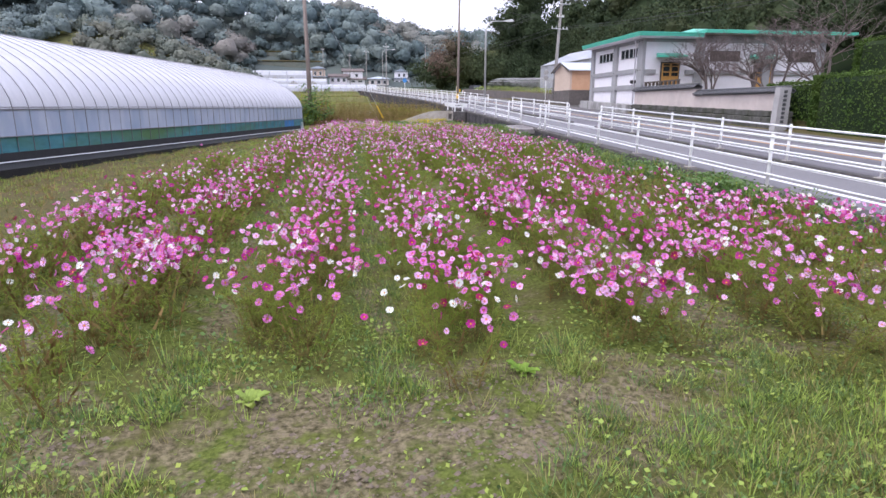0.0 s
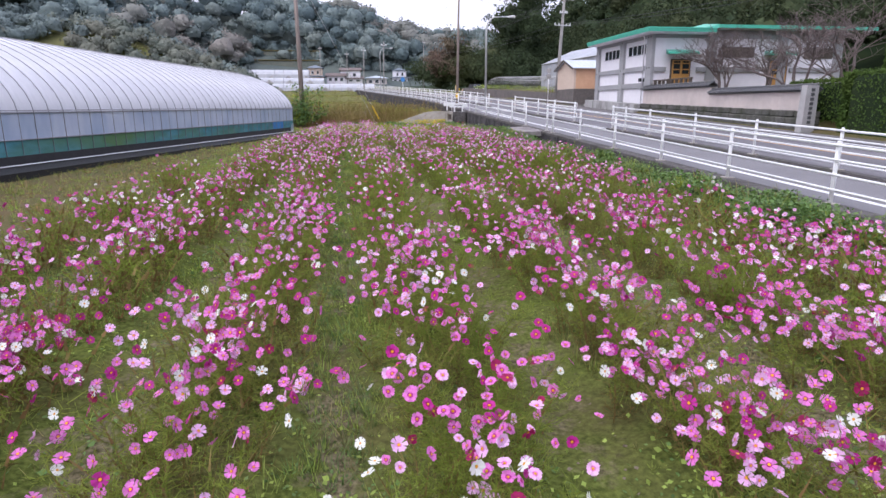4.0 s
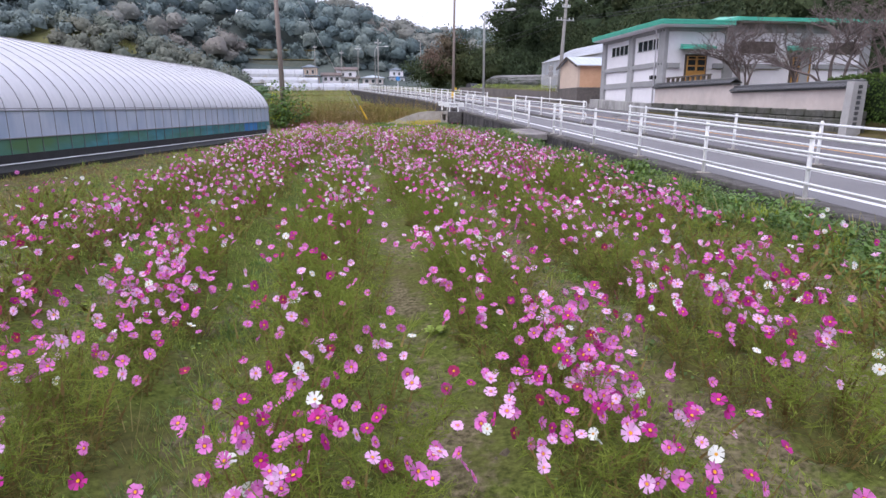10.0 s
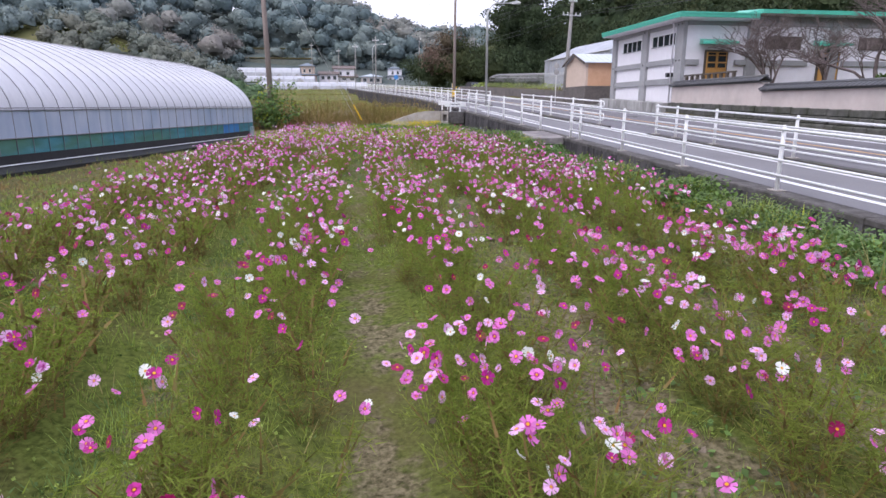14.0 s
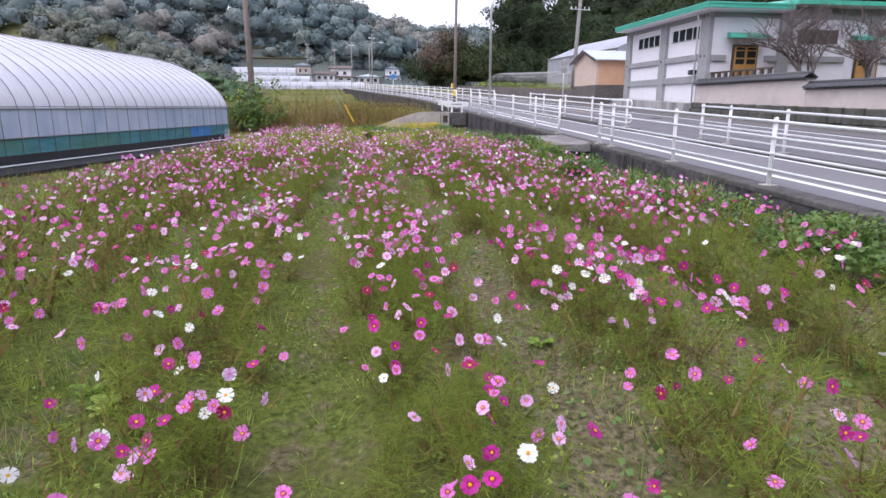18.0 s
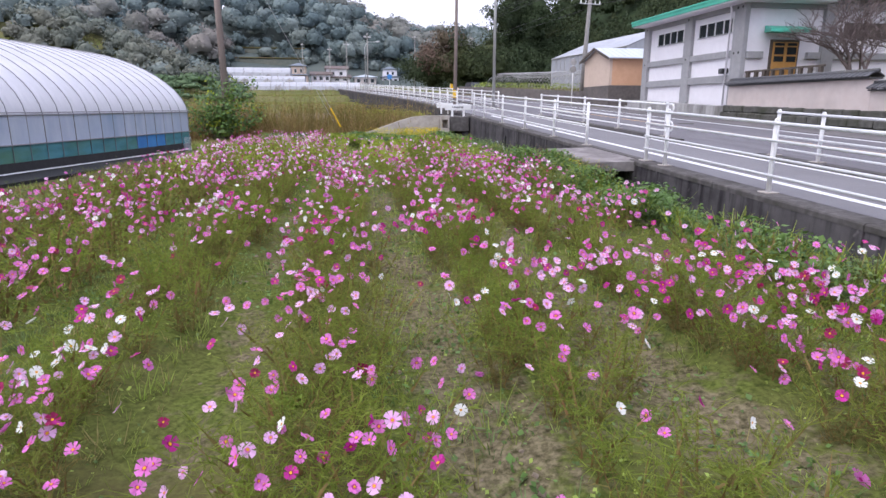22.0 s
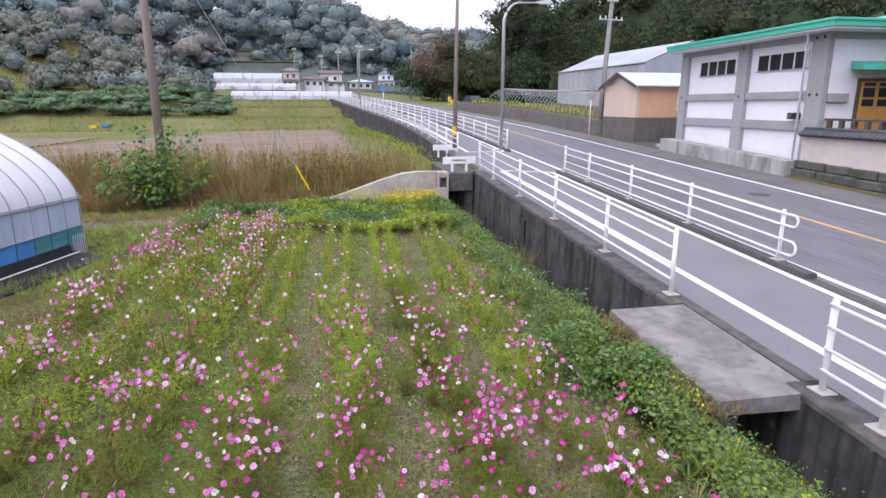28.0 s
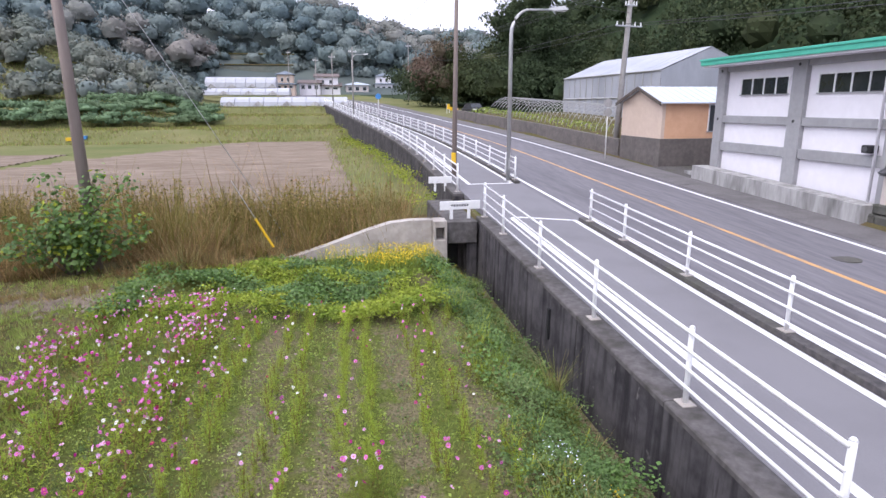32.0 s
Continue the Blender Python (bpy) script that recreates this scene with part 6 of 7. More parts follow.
def flower_density(x, y):
    """How thickly the cosmos bloom: dense in the near field, thin towards the far end."""
    d = np.interp(y, [-27.6, -26.6, -25, -22.5, -20, -17, -14, -10, -4, 0, 4, 8.5, 10.2], [0.85, 1.1, 1.15, 1.0, 0.7, 0.56, 0.47, 0.52, 0.48, 0.4, 0.36, 0.35, 0.4])
    x, y = np.asarray(x), np.asarray(y)
    left = np.where((x < -6.8) & (y > -3), 1.15, 1.0) + 2.6 * np.exp(-((x + 8.3) / 0.9) ** 2 - ((y - 6.8) / 2.2) ** 2)
    left = left + 1.1 * np.exp(-((x + 4.0) / 1.2) ** 2) * ((y > -13) & (y < -2))
    return d * left * np.clip(0.86 + 0.5 * wobble(x, y, 1.7, 4.0), 0.15, 3)


def field_edge(y):
    """The left and the right end of the beds."""
    return np.interp(y, [-28, -22, -8, 2, 8], [-12.9, -12.2, -10.9, -10.0, -9.7]), np.interp(y, [-28, -24, -20, -16, -12, -9, -5, 3, 9], [-1.5, -2.1, -2.75, -2.7, -2.35, -2.35, -2.7, -2.4, -2.2])


def rows_of_plants():
    """Places of the plants: (x, y, tall) along the sown rows, with bare furrows between them."""
    g = np.random.default_rng(5)
    out = []
    for k in range(-4, 7):
        for off in (0.33, 0.5, 0.67):
            y = -27.1 + g.uniform(-0.35, 0.8)
            while y < (9.2 if k < 1 else 8.3):
                tall = y < 0.5 + 1.5 * math.sin(-8.2 + 1.1 * k) or k < 1
                y += (0.33 if y < -15 else 0.35 if tall else 0.27) * g.uniform(0.7, 1.5)
                if not tall and off == 0.5:
                    continue
                place = off if tall else (0.23 if off < 0.5 else 0.64) if k == 4 else (0.1 if off < 0.5 else 0.46)
                out.append((row_x(k + place, y) + g.normal() * (0.08 if tall else 0.06), y, tall))
    keep = []
    for x, y, tall in out:
        lo, hi = field_edge(y)
        if lo + 0.3 * math.sin(1.7 * y) < x < hi - 0.25 * math.sin(2 * y):
            bare = 0.1 if y < -18 else 0.34 if -17 < y < -6 and x > -8 and wobble(np.array(x), np.array(y), 0.8, 2.0) > 0 else 0.16
            if y > -1.0:
                bare = 0.06 if not tall else 0.42 if x < -7.8 else 0.2
            if g.uniform() > bare:
                keep.append((x, y, tall))
    return keep


plants = rows_of_plants()
pr = np.random.default_rng(77)
camx = lambda y: np.interp(y, [-30.4, -25.5, -18, -9, -4], [-8.5, -7.5, -6.7, -5.3, -4.4])
order = sorted(plants, key=lambda p: abs(p[0] - camx(p[1])) + (0 if p[1] > -26.5 else 0.5) + 0.5 * pr.uniform())
single, bulk = order[:120], order[120:]


def blossoms_for(x, y, tall, tips, g):
    """Poses of the blossoms of one plant in its own frame, with form, colour and size."""
    n = g.poisson((13.8 if tall else 2.4) * max(0.0, float(flower_density(x, y))) * g.gamma(1.25, 0.78))
    tone = wobble(np.array(x), np.array(y), 0.9, 7.0)
    out = []
    for _ in range(n):
        tip = tips[g.integers(len(tips))]
        p = tip + [g.normal() * 0.09, g.normal() * 0.09, g.uniform(-0.04, 0.13)]
        u = g.uniform()
        white = 0.06 + 0.2 * (wobble(np.array(x), np.array(y), 2.3, 1.0) > 0.75)
        c = "petalwhite" if u < white else "petalcrimson" if u < white + 0.05 else "petalmagenta" if u < white + 0.25 + 0.1 * tone else "petalpink" if u < 0.76 else "petalpale"
        tilt, turn = np.clip(g.normal() * 23 + 50, 3, 120), g.normal() * 52 - 8
        out.append((p, int(g.integers(9)), c, float(tilt), float(turn), float(g.uniform(0.62, 1.0))))
    return out


TALL_DATA = [array_mesh("foliage", a[0], a[1], [M["cosmosleaf"], M["stem"], M["stem"], M["brownleaf"]], a[2]) for a in TALL]
SHORT_DATA = [array_mesh("foliage", a[0], a[1], [M["youngleaf"], M["stem"], M["stem"], M["youngleaf"]], a[2]) for a in SHORT]
for x, y, tall in single:
    i = int(pr.integers(len(TALL if tall else SHORT)))
    s = float(pr.uniform(0.85, 1.12))
    t = thing("cosmos_plant", "feathery cosmos plant with pink and magenta blossoms" if tall else "young bright green cosmos plant with few blossoms", "flower", "cosmos plants in the field", at=(x, y, float(land(x, y)) - 0.02), turn=float(pr.uniform(0, 360)))
    part_of("foliage", (TALL_DATA if tall else SHORT_DATA)[i], t, Matrix.Diagonal((s, s, s, 1)))
    turn_back = t.matrix_basis.to_euler().z
    for p, form, c, tilt, turn, k in blossoms_for(x, y, tall, (TALL if tall else SHORT)[i][3] * s, pr):
        part_of("blossom", BLOSSOM_DATA[form, c], t, pose(*p, 0, 0, turn - math.degrees(turn_back)) @ pose(0, 0, 0, tilt) @ Matrix.Scale(k, 4))

leaf_v, bl = [], []
for x, y, tall in bulk:
    src = (TALL_EDGE if abs(x + 6.5 - 0.1 * (y + 20)) > 2.6 else TALL_FAR) if tall else SHORT_FAR
    i = int(pr.integers(len(src)))
    v, f, m, tips = src[i]
    s, w = float(pr.uniform(0.85, 1.12)), float(pr.uniform(0, 2 * math.pi))
    c, sn = math.cos(w), math.sin(w)
    rot = np.array([[c, -sn, 0], [sn, c, 0], [0, 0, 1]]) * s
    base = np.array([x, y, float(land(x, y)) - 0.02])
    leaf_v.append((v @ rot.T + base, f, (np.where(m == 1, 2, m) if y < -2 else np.where(m == 1, 2, 1) if pr.uniform() < 0.6 else np.where(m == 1, 2, 0)) if tall else np.where(m == 1, 2, 1)))
    for p, form, cc, tilt, turn, k in blossoms_for(x, y, tall, tips @ rot.T, pr):
        bv, bf, bm = BLOSSOM_FAR[form]
        rm = np.array((pose(0, 0, 0, 0, 0, turn) @ pose(0, 0, 0, tilt)).to_3x3())
        bl.append((bv @ rm.T * k + p + base, bf, np.where(bm == 1, 5, np.where(bm == 2, PETALS.index(HEART[cc]), PETALS.index(cc)))))
v, f, m = merged(leaf_v)
tagged(new("cosmos_foliage", array_mesh("cosmos_foliage", v, f, [M["cosmosleaf"], M["youngleaf"], M["stem"], M["brownleaf"]], m)), "feathery green cosmos foliage in long sown rows", "flowers", kind="stuff")
v, f, m = merged(bl)
tagged(new("cosmos_blossoms", array_mesh("cosmos_blossoms", v, f, [M[c] for c in PETALS] + [M["eye"]], m)), "thousands of pink, magenta and white cosmos blossoms", "flowers", kind="stuff")


# ---- grass and weeds ----
def blades(name, label, pts, h, wd, mats, lean=0.5, seed=1, index=None, category="grass", simple=False):
    """One bent blade of two quads at each of the points."""
    g = np.random.default_rng(seed)
    n = len(pts)
    hh = h * g.uniform(0.45, 1.25, n)[:, None]
    a = g.uniform(0, 2 * math.pi, n)
    d = np.stack([np.cos(a), np.sin(a), np.zeros(n)], 1)
    s = np.stack([-np.sin(a), np.cos(a), np.zeros(n)], 1) * wd * g.uniform(0.6, 1.3, n)[:, None]
    l = lean * g.uniform(0.2, 1.3, n)[:, None]
    mid = pts + d * hh * 0.22 * l + [0, 0, 1] * hh * 0.55
    tip = pts + d * hh * 0.85 * l + [0, 0, 1] * hh * (1 - 0.25 * l)
    if simple:
        v = np.stack([pts - s, pts + s, tip + s * 0.25, tip - s * 0.25], 1).reshape(-1, 3)
        mi = None if len(mats) == 1 else g.integers(0, len(mats), n)
        return tagged(new(name, array_mesh(name, v, np.arange(4 * n).reshape(n, 4), mats, mi)), label, category, kind="stuff")
    v = np.stack([pts - s, pts + s, mid + s * 0.8, mid - s * 0.8, tip + s * 0.15, tip - s * 0.15], 1).reshape(-1, 3)
    o = np.arange(n)[:, None] * 6
    f = np.stack([o + [0, 1, 2, 3], o + [3, 2, 4, 5]], 1).reshape(-1, 4)
    mi = None if len(mats) == 1 else np.repeat(g.integers(0, len(mats), n) if index is None else index, 2)
    return tagged(new(name, array_mesh(name, v, f, mats, mi)), label, category, kind="stuff")


def patchy(n, x0, x1, y0, y1, seed, keep=None, s=1.1, level=-0.25):
    g = np.random.default_rng(seed)
    x, y = g.uniform(x0, x1, n), g.uniform(y0, y1, n)
    k = wobble(x, y, s, seed) + 0.5 * wobble(x, y, 3.1 * s, seed + 1) + 0.35 * g.normal(size=n) > level
    if keep is not None:
        k &= keep(x, y)
    x, y = x[k], y[k]
    return np.column_stack([x, y, land(x, y) - 0.01])


def tufts(name, label, centres, per, spread, h, wd, mats, seed, category="grass", vary=0.0):
    """Tufts of blades that lean outward from their middles, each tuft of one height and kind."""
    g = np.random.default_rng(seed)
    n = len(centres)
    size = np.repeat(g.gamma(4.0, 0.25, n).clip(0.35, 2.2), per)
    size = size * np.repeat(1 + vary * (wobble(centres[:, 0], centres[:, 1], 1.9, seed) + 0.6 * wobble(centres[:, 0], centres[:, 1], 4.3, 2.0)), per)
    kind_of = np.repeat(g.integers(0, len(mats), n), per)
    a, r = g.uniform(0, 2 * math.pi, n * per), np.sqrt(g.uniform(0, 1, n * per)) * spread * size
    d = np.stack([np.cos(a), np.sin(a), np.zeros(n * per)], 1)
    s = np.stack([-np.sin(a), np.cos(a), np.zeros(n * per)], 1) * (wd * g.uniform(0.6, 1.3, n * per))[:, None]
    root = np.repeat(centres, per, 0) + d * r[:, None] * 0.5
    hh = (h * size * g.uniform(0.5, 1.15, n * per))[:, None]
    tip = root + d * (0.25 + g.uniform(0, 0.75, (n * per, 1))) * hh * 0.9 + [0, 0, 1] * hh * g.uniform(0.55, 1.0, (n * per, 1))
    v = np.stack([root - s, root + s, tip + s * 0.2, tip - s * 0.2], 1).reshape(-1, 3)
    return tagged(new(name, array_mesh(name, v, np.arange(4 * n * per).reshape(-1, 4), mats, kind_of)), label, category, kind="stuff")


in_field = lambda x, y: (gh_away(x, y)[0] > 1.6) & (x < -1.2)
furrow_off = lambda x, y: np.abs(bed_of(x, y) - np.round(bed_of(x, y)))
strip_k = lambda x, y: np.round(bed_of(x, y))
green_path = lambda x, y: (strip_k(x, y) == 0) & (furrow_off(x, y) < 0.17)
sown = lambda x, y: in_field(x, y) & ((furrow_off(x, y) > 0.2) | (strip_k(x, y) > 1) | (strip_k(x, y) < 0) | (wobble(x, y, 0.9, 8.0) < -0.45) | green_path(x, y) | ((y > -1.0) & (strip_k(x, y) != 4)))
tufts("grass", "tufts of yellow-green grass between the flower rows", patchy(22000, -13, -0.9, -27.3, 10.5, 3, sown, 1.3, -0.5), 9, 0.09, 0.105, 0.0036, [M["grass"], M["grass"], M["lowweed"], M["straw"]], 3)
weedy = lambda x, y: in_field(x, y) & (furrow_off(x, y) < 0.3 + 0.2 * ((x > -5) & (y < -15))) & ((strip_k(x, y) > 1) | (strip_k(x, y) < 0) | (y > -10)) & ((y < -1.5) | (furrow_off(x, y) < 0.2)) & (y < 8)
dark = patchy(17000, -13, -1.6, -26.4, 8, 71, weedy, 1.4, -0.6)
tufts("grass", "dark green grass along the weedy furrows", dark[::3], 12, 0.10, 0.085, 0.0042, [M["deepleaf"], M["weedleaf"], M["grass"]], 71)
tufts("grass", "green grass path through the flowers", patchy(9000, -9.0, -7.4, -27, 9, 33, green_path, 2.0, -1.2), 13, 0.08, 0.075, 0.0036, [M["grass"], M["weedleaf"], M["deepleaf"]], 33)
trodden = lambda x, y: (np.abs(y + 27.3) < 0.5 + 0.22 * np.sin(2.1 * x) + 0.15 * np.sin(5.3 * x + 1)) & (np.abs(x + 8.4) < 2.1 + 0.4 * np.sin(6 * y))
off_path = lambda x, y: ~trodden(x, y) | (wobble(x, y, 4.3, 2.0) > 0.3)
tufts("grass", "long green grass along the near field edge", patchy(19000, -14, -1, -29.3, -26.1, 4, lambda x, y: off_path(x, y) & ((y < -26.9) | (furrow_off(x, y) < 0.12)), 1.6, -0.2), 12, 0.10, 0.075, 0.0038, [M["grass"], M["deepleaf"], M["freshgrass"], M["weedleaf"], M["straw"]], 4)
strip_bank = lambda x, y: ((gh_away(x, y)[0] > 0.6) | (y > 7.4)) & (x < field_edge(y)[0] + 0.4)
tufts("dry_grass", "short yellowing grass on the bank by the greenhouse", patchy(20000, -20, -9, -28, 13.2, 5, strip_bank, 1.0, -0.7), 9, 0.10, 0.10, 0.0062, [M["straw"], M["grass"], M["grass"], M["rust"]], 5)
tufts("tall_weeds", "tall olive and straw weeds behind the field", patchy(3600, -24, -1.9, 14.2, 20.5, 6, None, 1.3, -0.3), 15, 0.18, 0.95, 0.012, [M["oliveweed"], M["rust"], M["oliveweed"], M["rust"], M["straw"]], 6, vary=0.55)
tufts("tall_weeds", "rust-brown dry grass on the slope before the headwall", patchy(2500, -22, -5.6, 12.4, 15.6, 7, lambda x, y: (y > 12.9) | (x > -11), 1.1, -0.4), 15, 0.18, 0.5, 0.010, [M["rust"], M["straw"], M["rust"], M["rust"], M["stem"]], 7, vary=0.5)
stem_pts = patchy(2600, -24, -2.4, 15.0, 21.0, 34, None, 0.9, 0.1)
blades("seed_stems", "tall upright seed-head stems above the weeds", stem_pts, 1.6, 0.014, [M["rust"], M["oliveweed"], M["oliveweed"]], 0.12, 34, category="weeds")
hp = np.repeat(stem_pts, 16, 0) + np.column_stack([np.random.default_rng(50).normal(size=(16 * len(stem_pts), 2)) * 0.03, np.random.default_rng(51).uniform(0.55, 1.55, 16 * len(stem_pts))])
v, f = leaf_quads(hp, np.tile([0.0, -0.6, 0.6], (len(hp), 1)), 0.042, 0.5)
tagged(new("weed_plumes", array_mesh("weed_plumes", v, f, [M["oliveweed"], M["rust"], M["oliveweed"]], np.random.default_rng(52).integers(0, 3, len(f)))), "narrow leaves and seed plumes on the tall weeds", "weeds", kind="stuff")
blades("meadow_grass", "yellow-green meadow grass over the far terraces", patchy(60000, -60, -3, 66, 106, 8, lambda x, y: x < bend(y) - 0.6, 0.3, -0.6), 0.32, 0.035, [M["straw"], M["grass"], M["straw"]], 0.5, 8, simple=True)
blades("meadow_grass", "grassy edges round the ploughed field", patchy(42000, -60, -0.6, 19.5, 66, 9, lambda x, y: ((x > -4.4 - 0.045 * (y - 22)) | (x < -24) & (y < 34)) & (x < bend(y) - 0.5), 0.5, -1.0), 0.4, 0.014, [M["straw"], M["grass"], M["straw"]], 0.6, 9, simple=True)

low_end = lambda x, y: (gh_away(x, y)[0] > 0.5) | (y > 7.2)
tufts("grass", "short yellow-green grass at the end of the greenhouse", patchy(9000, -19, -8.6, 3.5, 12.6, 62, low_end, 1.5, -0.35), 12, 0.12, 0.13, 0.0062, [M["grass"], M["freshgrass"], M["straw"], M["lowweed"]], 62)

# clods and dry litter on the bare soil
ridge = np.column_stack([np.random.default_rng(53).uniform(-17, -10.2, 900), np.random.default_rng(54).normal(size=900) * 0.28 + 10.9])
ridge[:, 1] += 0.18 * (ridge[:, 0] + 13)
ridge = np.column_stack([ridge, land(ridge[:, 0], ridge[:, 1]) + 0.02])
tufts("dry_grass", "dry brown stalks along a dug furrow beside the greenhouse", ridge, 9, 0.1, 0.13, 0.009, [M["rust"], M["straw"]], 53)
def clods(name, label, pts, size, material, seed):
    g = np.random.default_rng(seed)
    n = len(pts)
    unit = np.array([[1, 0, 0], [0, 1, 0], [-1, 0, 0], [0, -1, 0], [0.35, 0.3, 0.5], [-0.35, -0.25, 0.45]])
    face = np.array([[0, 1, 4], [1, 2, 5], [1, 5, 4], [2, 3, 5], [3, 0, 4], [3, 4, 5]])
    s = (size * g.gamma(2.0, 0.5, n).clip(0.25, 3))[:, None, None]
    v = unit[None] * g.uniform(0.55, 1.2, (n, 6, 1)) * s + (pts[:, None, :] + [0, 0, 0.008])
    f = face[None] + 6 * np.arange(n)[:, None, None]
    return tagged(new(name, array_mesh(name, v.reshape(-1, 3), f.reshape(-1, 3), [material])), label, "soil", kind="stuff")


clods("soil_clods", "small brown clods along the bare furrows", patchy(26000, -12, -2.6, -27, 9.4, 35, lambda x, y: (furrow_off(x, y) < 0.22) & (strip_k(x, y) != 0), 0.9, 0.0), 0.014, M["barepatch"], 35)
clods("soil_clods", "dark clods along a dug furrow beside the greenhouse", np.repeat(ridge, 4, 0) + np.random.default_rng(55).normal(size=(3600, 3)) * [0.3, 0.3, 0] - [0, 0.5, 0], 0.05, M["barepatch"], 55)
clods("soil_clods", "brown clods on the bare earth at the near edge", patchy(9000, -11, -5.8, -28.2, -26.5, 36, trodden, 1.3, -0.8), 0.011, M["barepatch"], 36)


def leafy(name, label, pts, h, size, material, seed, spread=0.12):
    """Broad leaves held over the ground in uneven mounds."""
    g = np.random.default_rng(seed)
    n = len(pts)
    p = pts + np.column_stack([g.normal(size=n) * spread, g.normal(size=n) * spread, h * g.uniform(0.15, 1.0, n)])
    v, f = leaf_quads(p, np.tile([0.0, 0, 1.0], (n, 1)), size, 0.55, 1.0, g)
    return tagged(new(name, array_mesh(name, v, f, [material])), label, "weeds", kind="stuff")


edge = lambda x, y: (x > field_edge(y)[1] + 0.1 + 0.2 * np.sin(1.9 * y)) & (x < np.interp(y, [-15, -8, -6, -4.4, -3.5, -3.2, -0.5, 0.2, 3], [-0.8, -0.75, -0.65, -0.65, -0.75, -1.15, -1.2, -0.72, -0.68]))
by_slab = lambda x, y: np.exp(-((x + 1.35) / 0.5) ** 2) * smoothstep(-6.0, -3.6, y) * smoothstep(0.6, -0.4, y)
hump = lambda x, y: 0.3 * (0.5 + 0.5 * wobble(x, y, 2.6, 3.0) + 0.35 * wobble(x, y, 5.7, 1.0)).clip(0, 2) + 0.42 * by_slab(x, y) + 0.22 * smoothstep(-0.3, 1.5, y) * smoothstep(-2.3, -1.3, x)
mound = lambda p, k: p + np.column_stack([np.zeros((len(p), 2)), k * (0.6 + 0.6 * wobble(p[:, 0], p[:, 1], 1.9, 3.0)).clip(0, 2)])
humped = lambda p: p + np.column_stack([np.zeros((len(p), 2)), hump(p[:, 0], p[:, 1])])
species = lambda p: wobble(p[:, 0], p[:, 1], 1.5, 6.0) + 0.5 * wobble(p[:, 0], p[:, 1], 3.7, 2.0)
pts = patchy(150000, -2.9, -0.6, -23, 12.5, 10, edge, 1.2, -0.75)
s = species(pts)
creep, small = pts[(s > 0.1) | (pts[:, 1] < -5) & (s > -0.35)], pts[(s <= 0.1) & ~((pts[:, 1] < -5) & (s > -0.35))]
leafy("creeper_weeds", "dark leafy creepers along the foot of the wall", humped(creep), 0.22, 0.038, M["weedleaf"], 10)
leafy("creeper_weeds", "small-leaved grey-green weeds beside the ditch", humped(small), 0.2, 0.025, M["deepleaf"], 24)
b = humped(patchy(4200, -2.9, -0.75, -22, 12.0, 23, edge, 1.7, 0.1))
tufts("weed_grass", "tufts of bright grass among the creepers", b + [0, 0, 0.02], 11, 0.09, 0.17, 0.009, [M["grass"], M["grass"], M["goldleaf"], M["straw"]], 23, "weeds")
eg = np.random.default_rng(60)
p = np.column_stack([eg.uniform(-2.0, -0.72, 11000), eg.uniform(-6.2, -0.4, 11000)])
p = p[edge(p[:, 0], p[:, 1])]
p = np.column_stack([p, land(p[:, 0], p[:, 1]) + eg.uniform(0.0, 1.0, len(p)) ** 0.5 * (hump(p[:, 0], p[:, 1]) + 0.12)])
leafy("creeper_weeds", "dense broad-leaved creepers beside the slab", p[::2], 0.08, 0.042, M["weedleaf"], 60, 0.05)
leafy("creeper_weeds", "yellow-green creepers beside the slab", p[1::2], 0.08, 0.03, M["goldleaf"], 61, 0.05)
slab_edge = np.column_stack([np.random.default_rng(25).normal(size=260) * 0.16 - 1.36, np.random.default_rng(26).uniform(-3.4, -0.6, 260)])
tufts("dry_litter", "dry brown stalks lying along the edge of the slab", np.column_stack([slab_edge, SLOPE * slab_edge[:, 1] - 0.13]), 9, 0.09, 0.12, 0.005, [M["rust"], M["straw"]], 25, "weeds")
for n_, (x, y) in enumerate(((-1.45, -5.4), (-1.3, -3.0), (-1.2, 1.5), (-1.35, -5.9))):
    p = np.random.default_rng(40 + n_).normal(size=(70, 3)) * [0.16, 0.3, 0.05] + [x, y, 0]
    p[:, 2] += land(p[:, 0], p[:, 1]) + hump(p[:, 0], p[:, 1]) + 0.15
    leafy("yellow_weed_blossoms", "small yellow weed blossoms among the creepers", p, 0.08, 0.02, M["goldenrod"], 40 + n_, 0.02)
p = np.random.default_rng(47).normal(size=(60, 3)) * [0.18, 0.35, 0.03] + [-1.9, 1.9, 0]
p[:, 2] += land(p[:, 0], p[:, 1]) + hump(p[:, 0], p[:, 1]) + 0.16
leafy("blue_weed_blossoms", "tiny pale blue weed blossoms beside the ditch", p, 0.05, 0.016, M["bluebloom"], 47, 0.02)
p = np.random.default_rng(48).normal(size=(9, 3)) * [0.08, 0.12, 0] + [-0.72, 5.0, 0]
p[:, 0] -= 0.2
p[:, 2] = -0.85
tufts("dry_tuft", "tall straw-coloured grass tuft in the ditch", p, 16, 0.05, 0.62, 0.005, [M["straw"], M["grass"]], 48, "weeds")
pts = patchy(9000, -1.7, -1.15, -30, -17.5, 11, None, 1.0, -0.6)
leafy("creeper_weeds", "low leafy weeds beside the wall", pts, 0.18, 0.035, M["weedleaf"], 11)
pts = patchy(60000, -9.8, -0.9, 8.0, 13.0, 12, lambda x, y: y > 9.0 + 0.4 * np.sin(2 * x) - 0.9 * (x > -6.5), 1.0, -0.6)
s = species(pts) + 0.5 * (pts[:, 1] < 10.8) * (pts[:, 0] > -6)
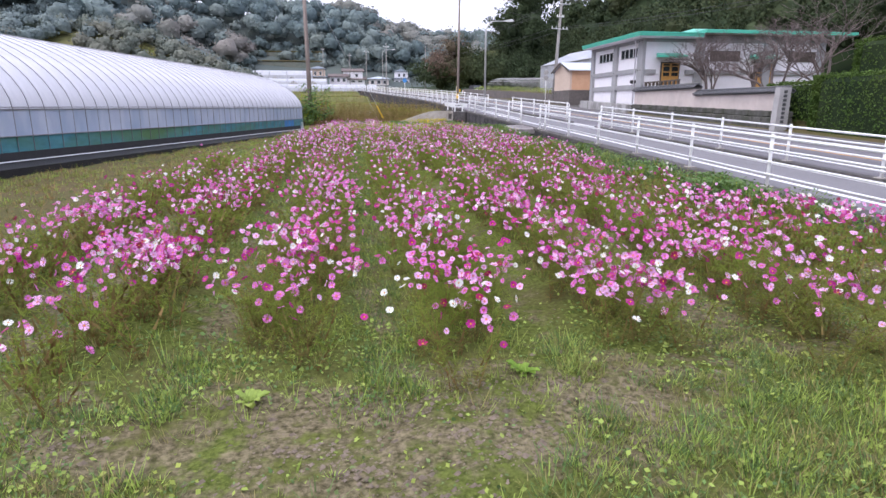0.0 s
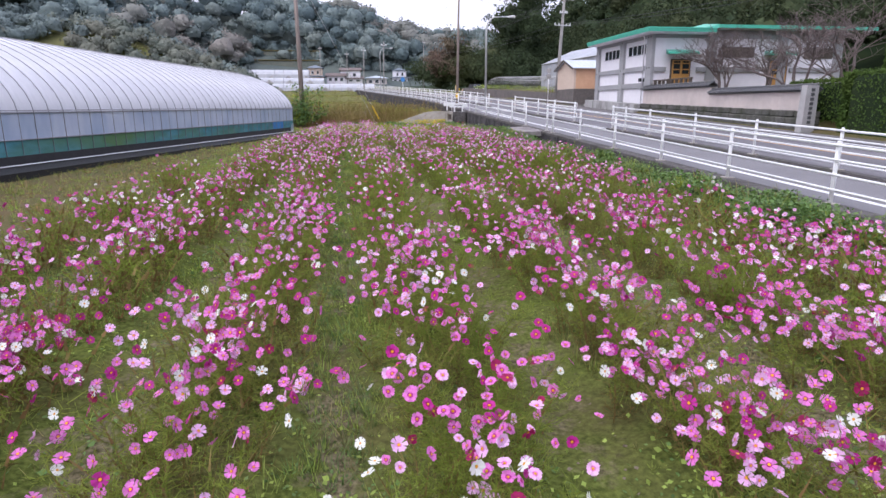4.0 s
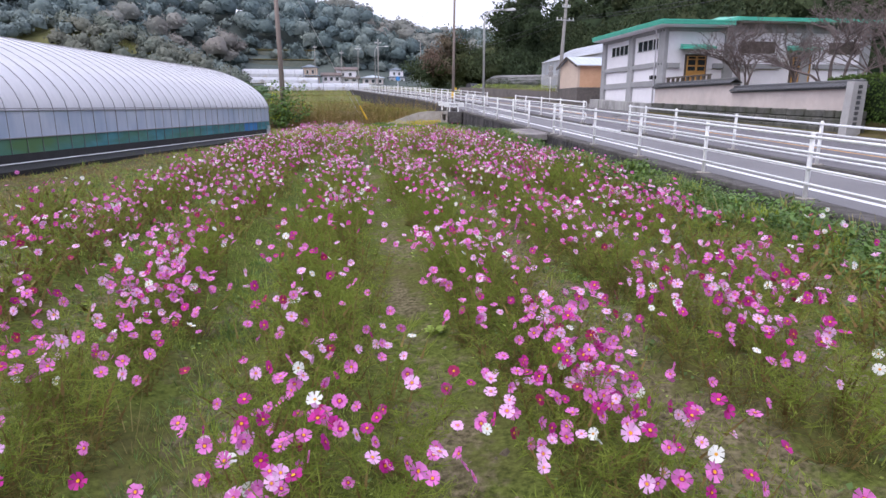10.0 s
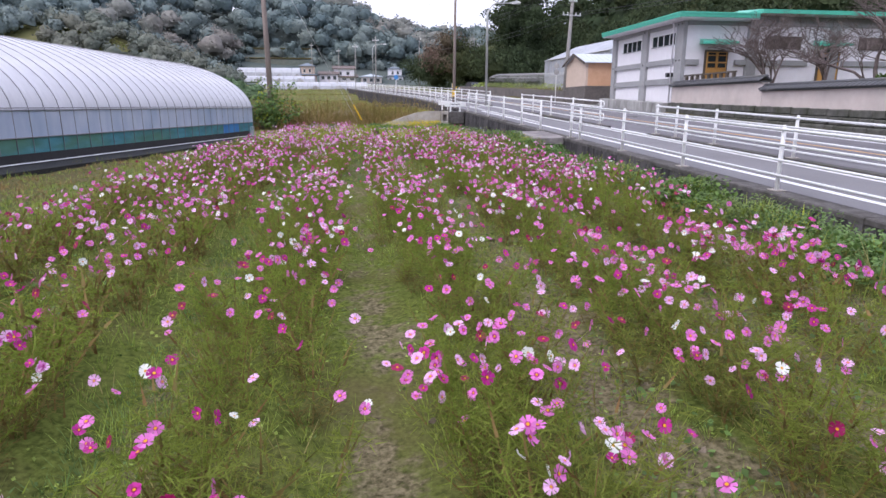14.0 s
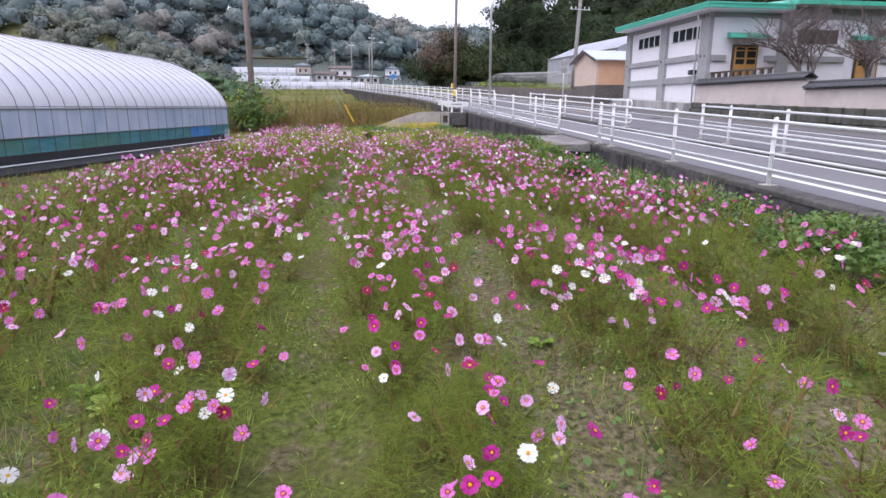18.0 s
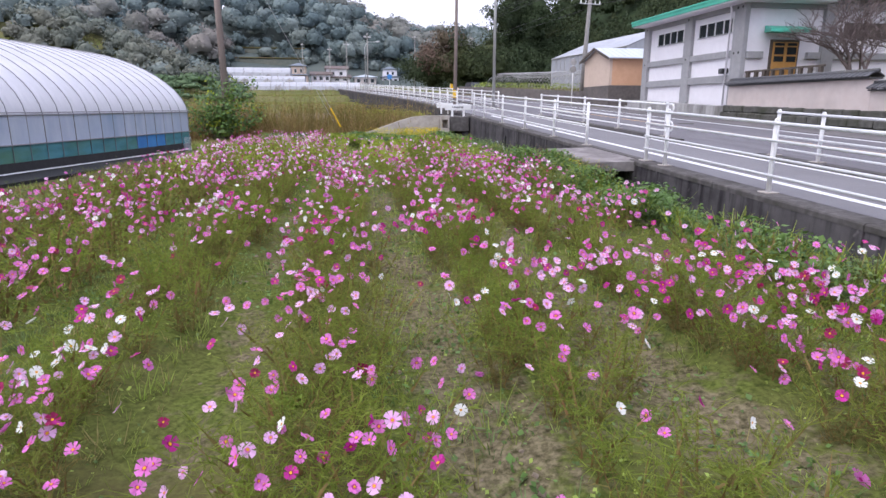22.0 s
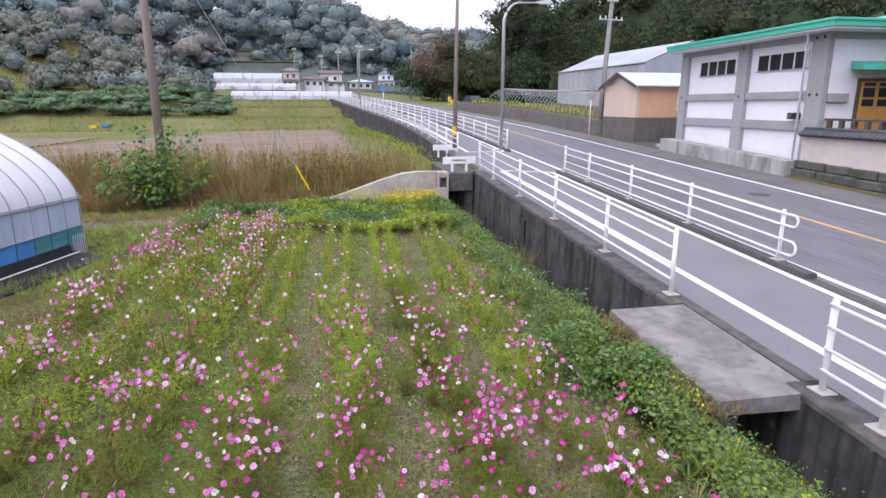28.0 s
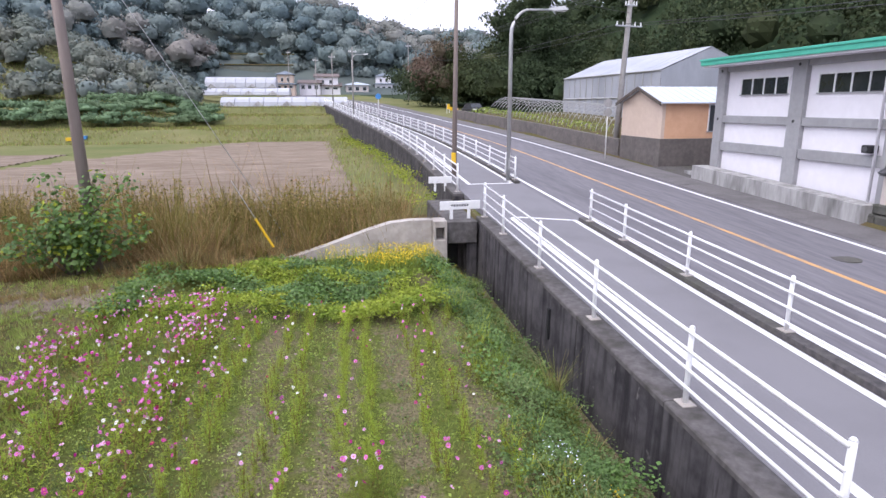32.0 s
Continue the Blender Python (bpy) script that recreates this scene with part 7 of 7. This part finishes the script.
leafy("ground_weeds", "bright yellow-green weeds at the end of the beds", mound(pts[s > 0.0], 0.22), 0.2, 0.045, M["brightweed"], 12)
leafy("ground_weeds", "mid-green weeds at the end of the beds", mound(pts[s <= 0.0], 0.24), 0.24, 0.05, M["weedleaf"], 13)
pts = patchy(110000, -12.4, -0.9, -30, 10.5, 14, sown, 2.2, -0.15)
leafy("ground_weeds", "low broad weeds between the beds", pts[::2], 0.05, 0.018, M["lowweed"], 14)
leafy("ground_weeds", "low grey-green weeds between the beds", pts[1::2], 0.05, 0.016, M["deepleaf"], 18)
pts = patchy(26000, -10, -1.6, -2, 10.2, 37, lambda x, y: (strip_k(x, y) != 4) | (furrow_off(x, y) > 0.2), 2.2, -0.2)
leafy("ground_weeds", "leafy green weeds between the young rows", pts, 0.07, 0.026, M["lowweed"], 37)
pts = patchy(26000, -13.5, -1.2, -28.9, -25.6, 19, off_path, 1.9, 0.1)
leafy("ground_weeds", "broad-leaved green weeds at the near field edge", pts[::2], 0.09, 0.022, M["lowweed"], 19)
leafy("ground_weeds", "dark small-leaved weeds at the near field edge", pts[1::2], 0.08, 0.018, M["weedleaf"], 63)
pts = patchy(26000, -18, -9, -28, 12.5, 20, strip_bank, 1.4, 0.0)
leafy("ground_weeds", "low olive weeds on the bank by the greenhouse", pts, 0.05, 0.025, M["deepleaf"], 20)
pts = patchy(5600, -5.2, -0.9, 11.6, 13.3, 15, None, 1.6, 0.05)
leafy("goldenrod", "yellow flowering weeds in front of the headwall", pts + [0, 0, 0.34], 0.28, 0.026, M["goldenrod"], 15, 0.07)
blades("goldenrod_stems", "green stems of the yellow flowering weeds", patchy(2600, -5.2, -0.9, 11.6, 13.3, 15, None, 1.6, -0.1), 0.6, 0.006, [M["grass"]], 0.3, 16)


leafy("ground_weeds", "dark small-leaved weeds along the furrows", np.concatenate([dark, dark, dark]), 0.08, 0.026, M["weedleaf"], 72, 0.1)


def broad_weed(x, y, r, seed, material, label):
    """A rosette of broad folded leaves."""
    g = np.random.default_rng(seed)
    t = thing("broad_weed", label, "weed", "broad-leaved weeds in the field", at=(x, y, float(land(x, y)) - 0.01))
    for i in range(11):
        w = 2.4 * i + g.uniform(-0.3, 0.3)
        u, q = Vector((math.cos(w), math.sin(w), 0)), Vector((-math.sin(w), math.cos(w), 0))
        ln, rise = r * g.uniform(0.7, 1.15), g.uniform(0.35, 1.3)
        b = Build()
        row = []
        for d, hw, h in ((0.08, 0.03, 0.0), (0.4, 0.2, 0.42), (0.75, 0.25, 0.62), (1.0, 0.05, 0.58)):
            c = u * ln * d + Vector((0, 0, ln * h * rise))
            row.append((c - q * ln * hw + Vector((0, 0, ln * 0.06)), c, c + q * ln * hw + Vector((0, 0, ln * 0.06))))
        for a_, c_ in zip(row, row[1:]):
            b.poly([a_[0], a_[1], c_[1], c_[0]]).poly([a_[1], a_[2], c_[2], c_[1]])
        part("leaf", b, material, t)
    return t


for i, (x, y, r) in enumerate(((-6.32, -14.85, 0.16), (-7.48, -26.77, 0.11), (-8.1, -15.7, 0.12), (-8.3, -15.4, 0.1), (-5.55, -15.2, 0.1), (-9.27, -26.9, 0.12), (-6.6, -11.9, 0.11), (-5.1, -9.6, 0.11), (-6.9, -20.6, 0.1), (-4.6, -4.4, 0.1))):
    broad_weed(x, y, r, 300 + i, M["limeleaf"] if i % 3 != 2 else M["lowweed"], "bright lime-green broad-leaved weed in the furrow" if i % 3 != 2 else "mid-green broad-leaved weed between the rows")

sh = thing("shrub", "leafy green shrub round the foot of the utility pole", "shrub", at=(-11.7, 13.3, -0.5))
sg = np.random.default_rng(17)
stems, lp_, ln_ = Build(), [], []
for i in range(26):
    w = sg.uniform(0, 2 * math.pi)
    tip = Vector((math.cos(w) * sg.uniform(0.5, 2.0), math.sin(w) * sg.uniform(0.3, 0.9), sg.uniform(0.5, 2.75)))
    mid = Vector((tip.x * 0.35, tip.y * 0.35, tip.z * 0.6))
    stems.tube([(0.2 * math.cos(w), 0.2 * math.sin(w), 0), mid, tip], 0.022, 5, r1=0.006)
    c = np.array(tip) * np.linspace(0.5, 1.0, 5)[:, None]
    for q in c:
        k = sg.normal(size=(22, 3))
        lp_.append(q + k * [0.19, 0.16, 0.10])
        ln_.append(k * [0.4, 0.4, 0.3] + [0, -0.2, 0.8])
part("stem_growth", stems, M["bark"], sh, smooth=True)
v, f = leaf_quads(np.concatenate(lp_), np.concatenate(ln_), 0.09, 0.4)
lf = new("leaves", array_mesh("leaves", v, f, [M["weedleaf"], M["goldleaf"]], (sg.uniform(size=len(f)) < 0.12).astype(int)))
lf.parent = sh

pts = patchy(16000, -6.5, 0, 20, 72, 21, lambda x, y: (x - bend(y) > -1.7 - 0.3 * np.sin(0.9 * y)) & (x - bend(y) < -0.4), 0.6, -0.7)
leafy("bank_weeds", "bright green weeds on the bank below the far wall", mound(pts, 0.3), 0.45, 0.08, M["goldleaf"], 21, 0.15)
pts = patchy(9000, 8, 14.5, 29, 62, 22, lambda x, y: (x - bend(y) > 11.6) & (x - bend(y) < 13.2), 0.8, -0.5)
leafy("garden_vegetables", "leafy green vegetables above the block wall", pts, 0.55, 0.09, M["lowweed"], 22)
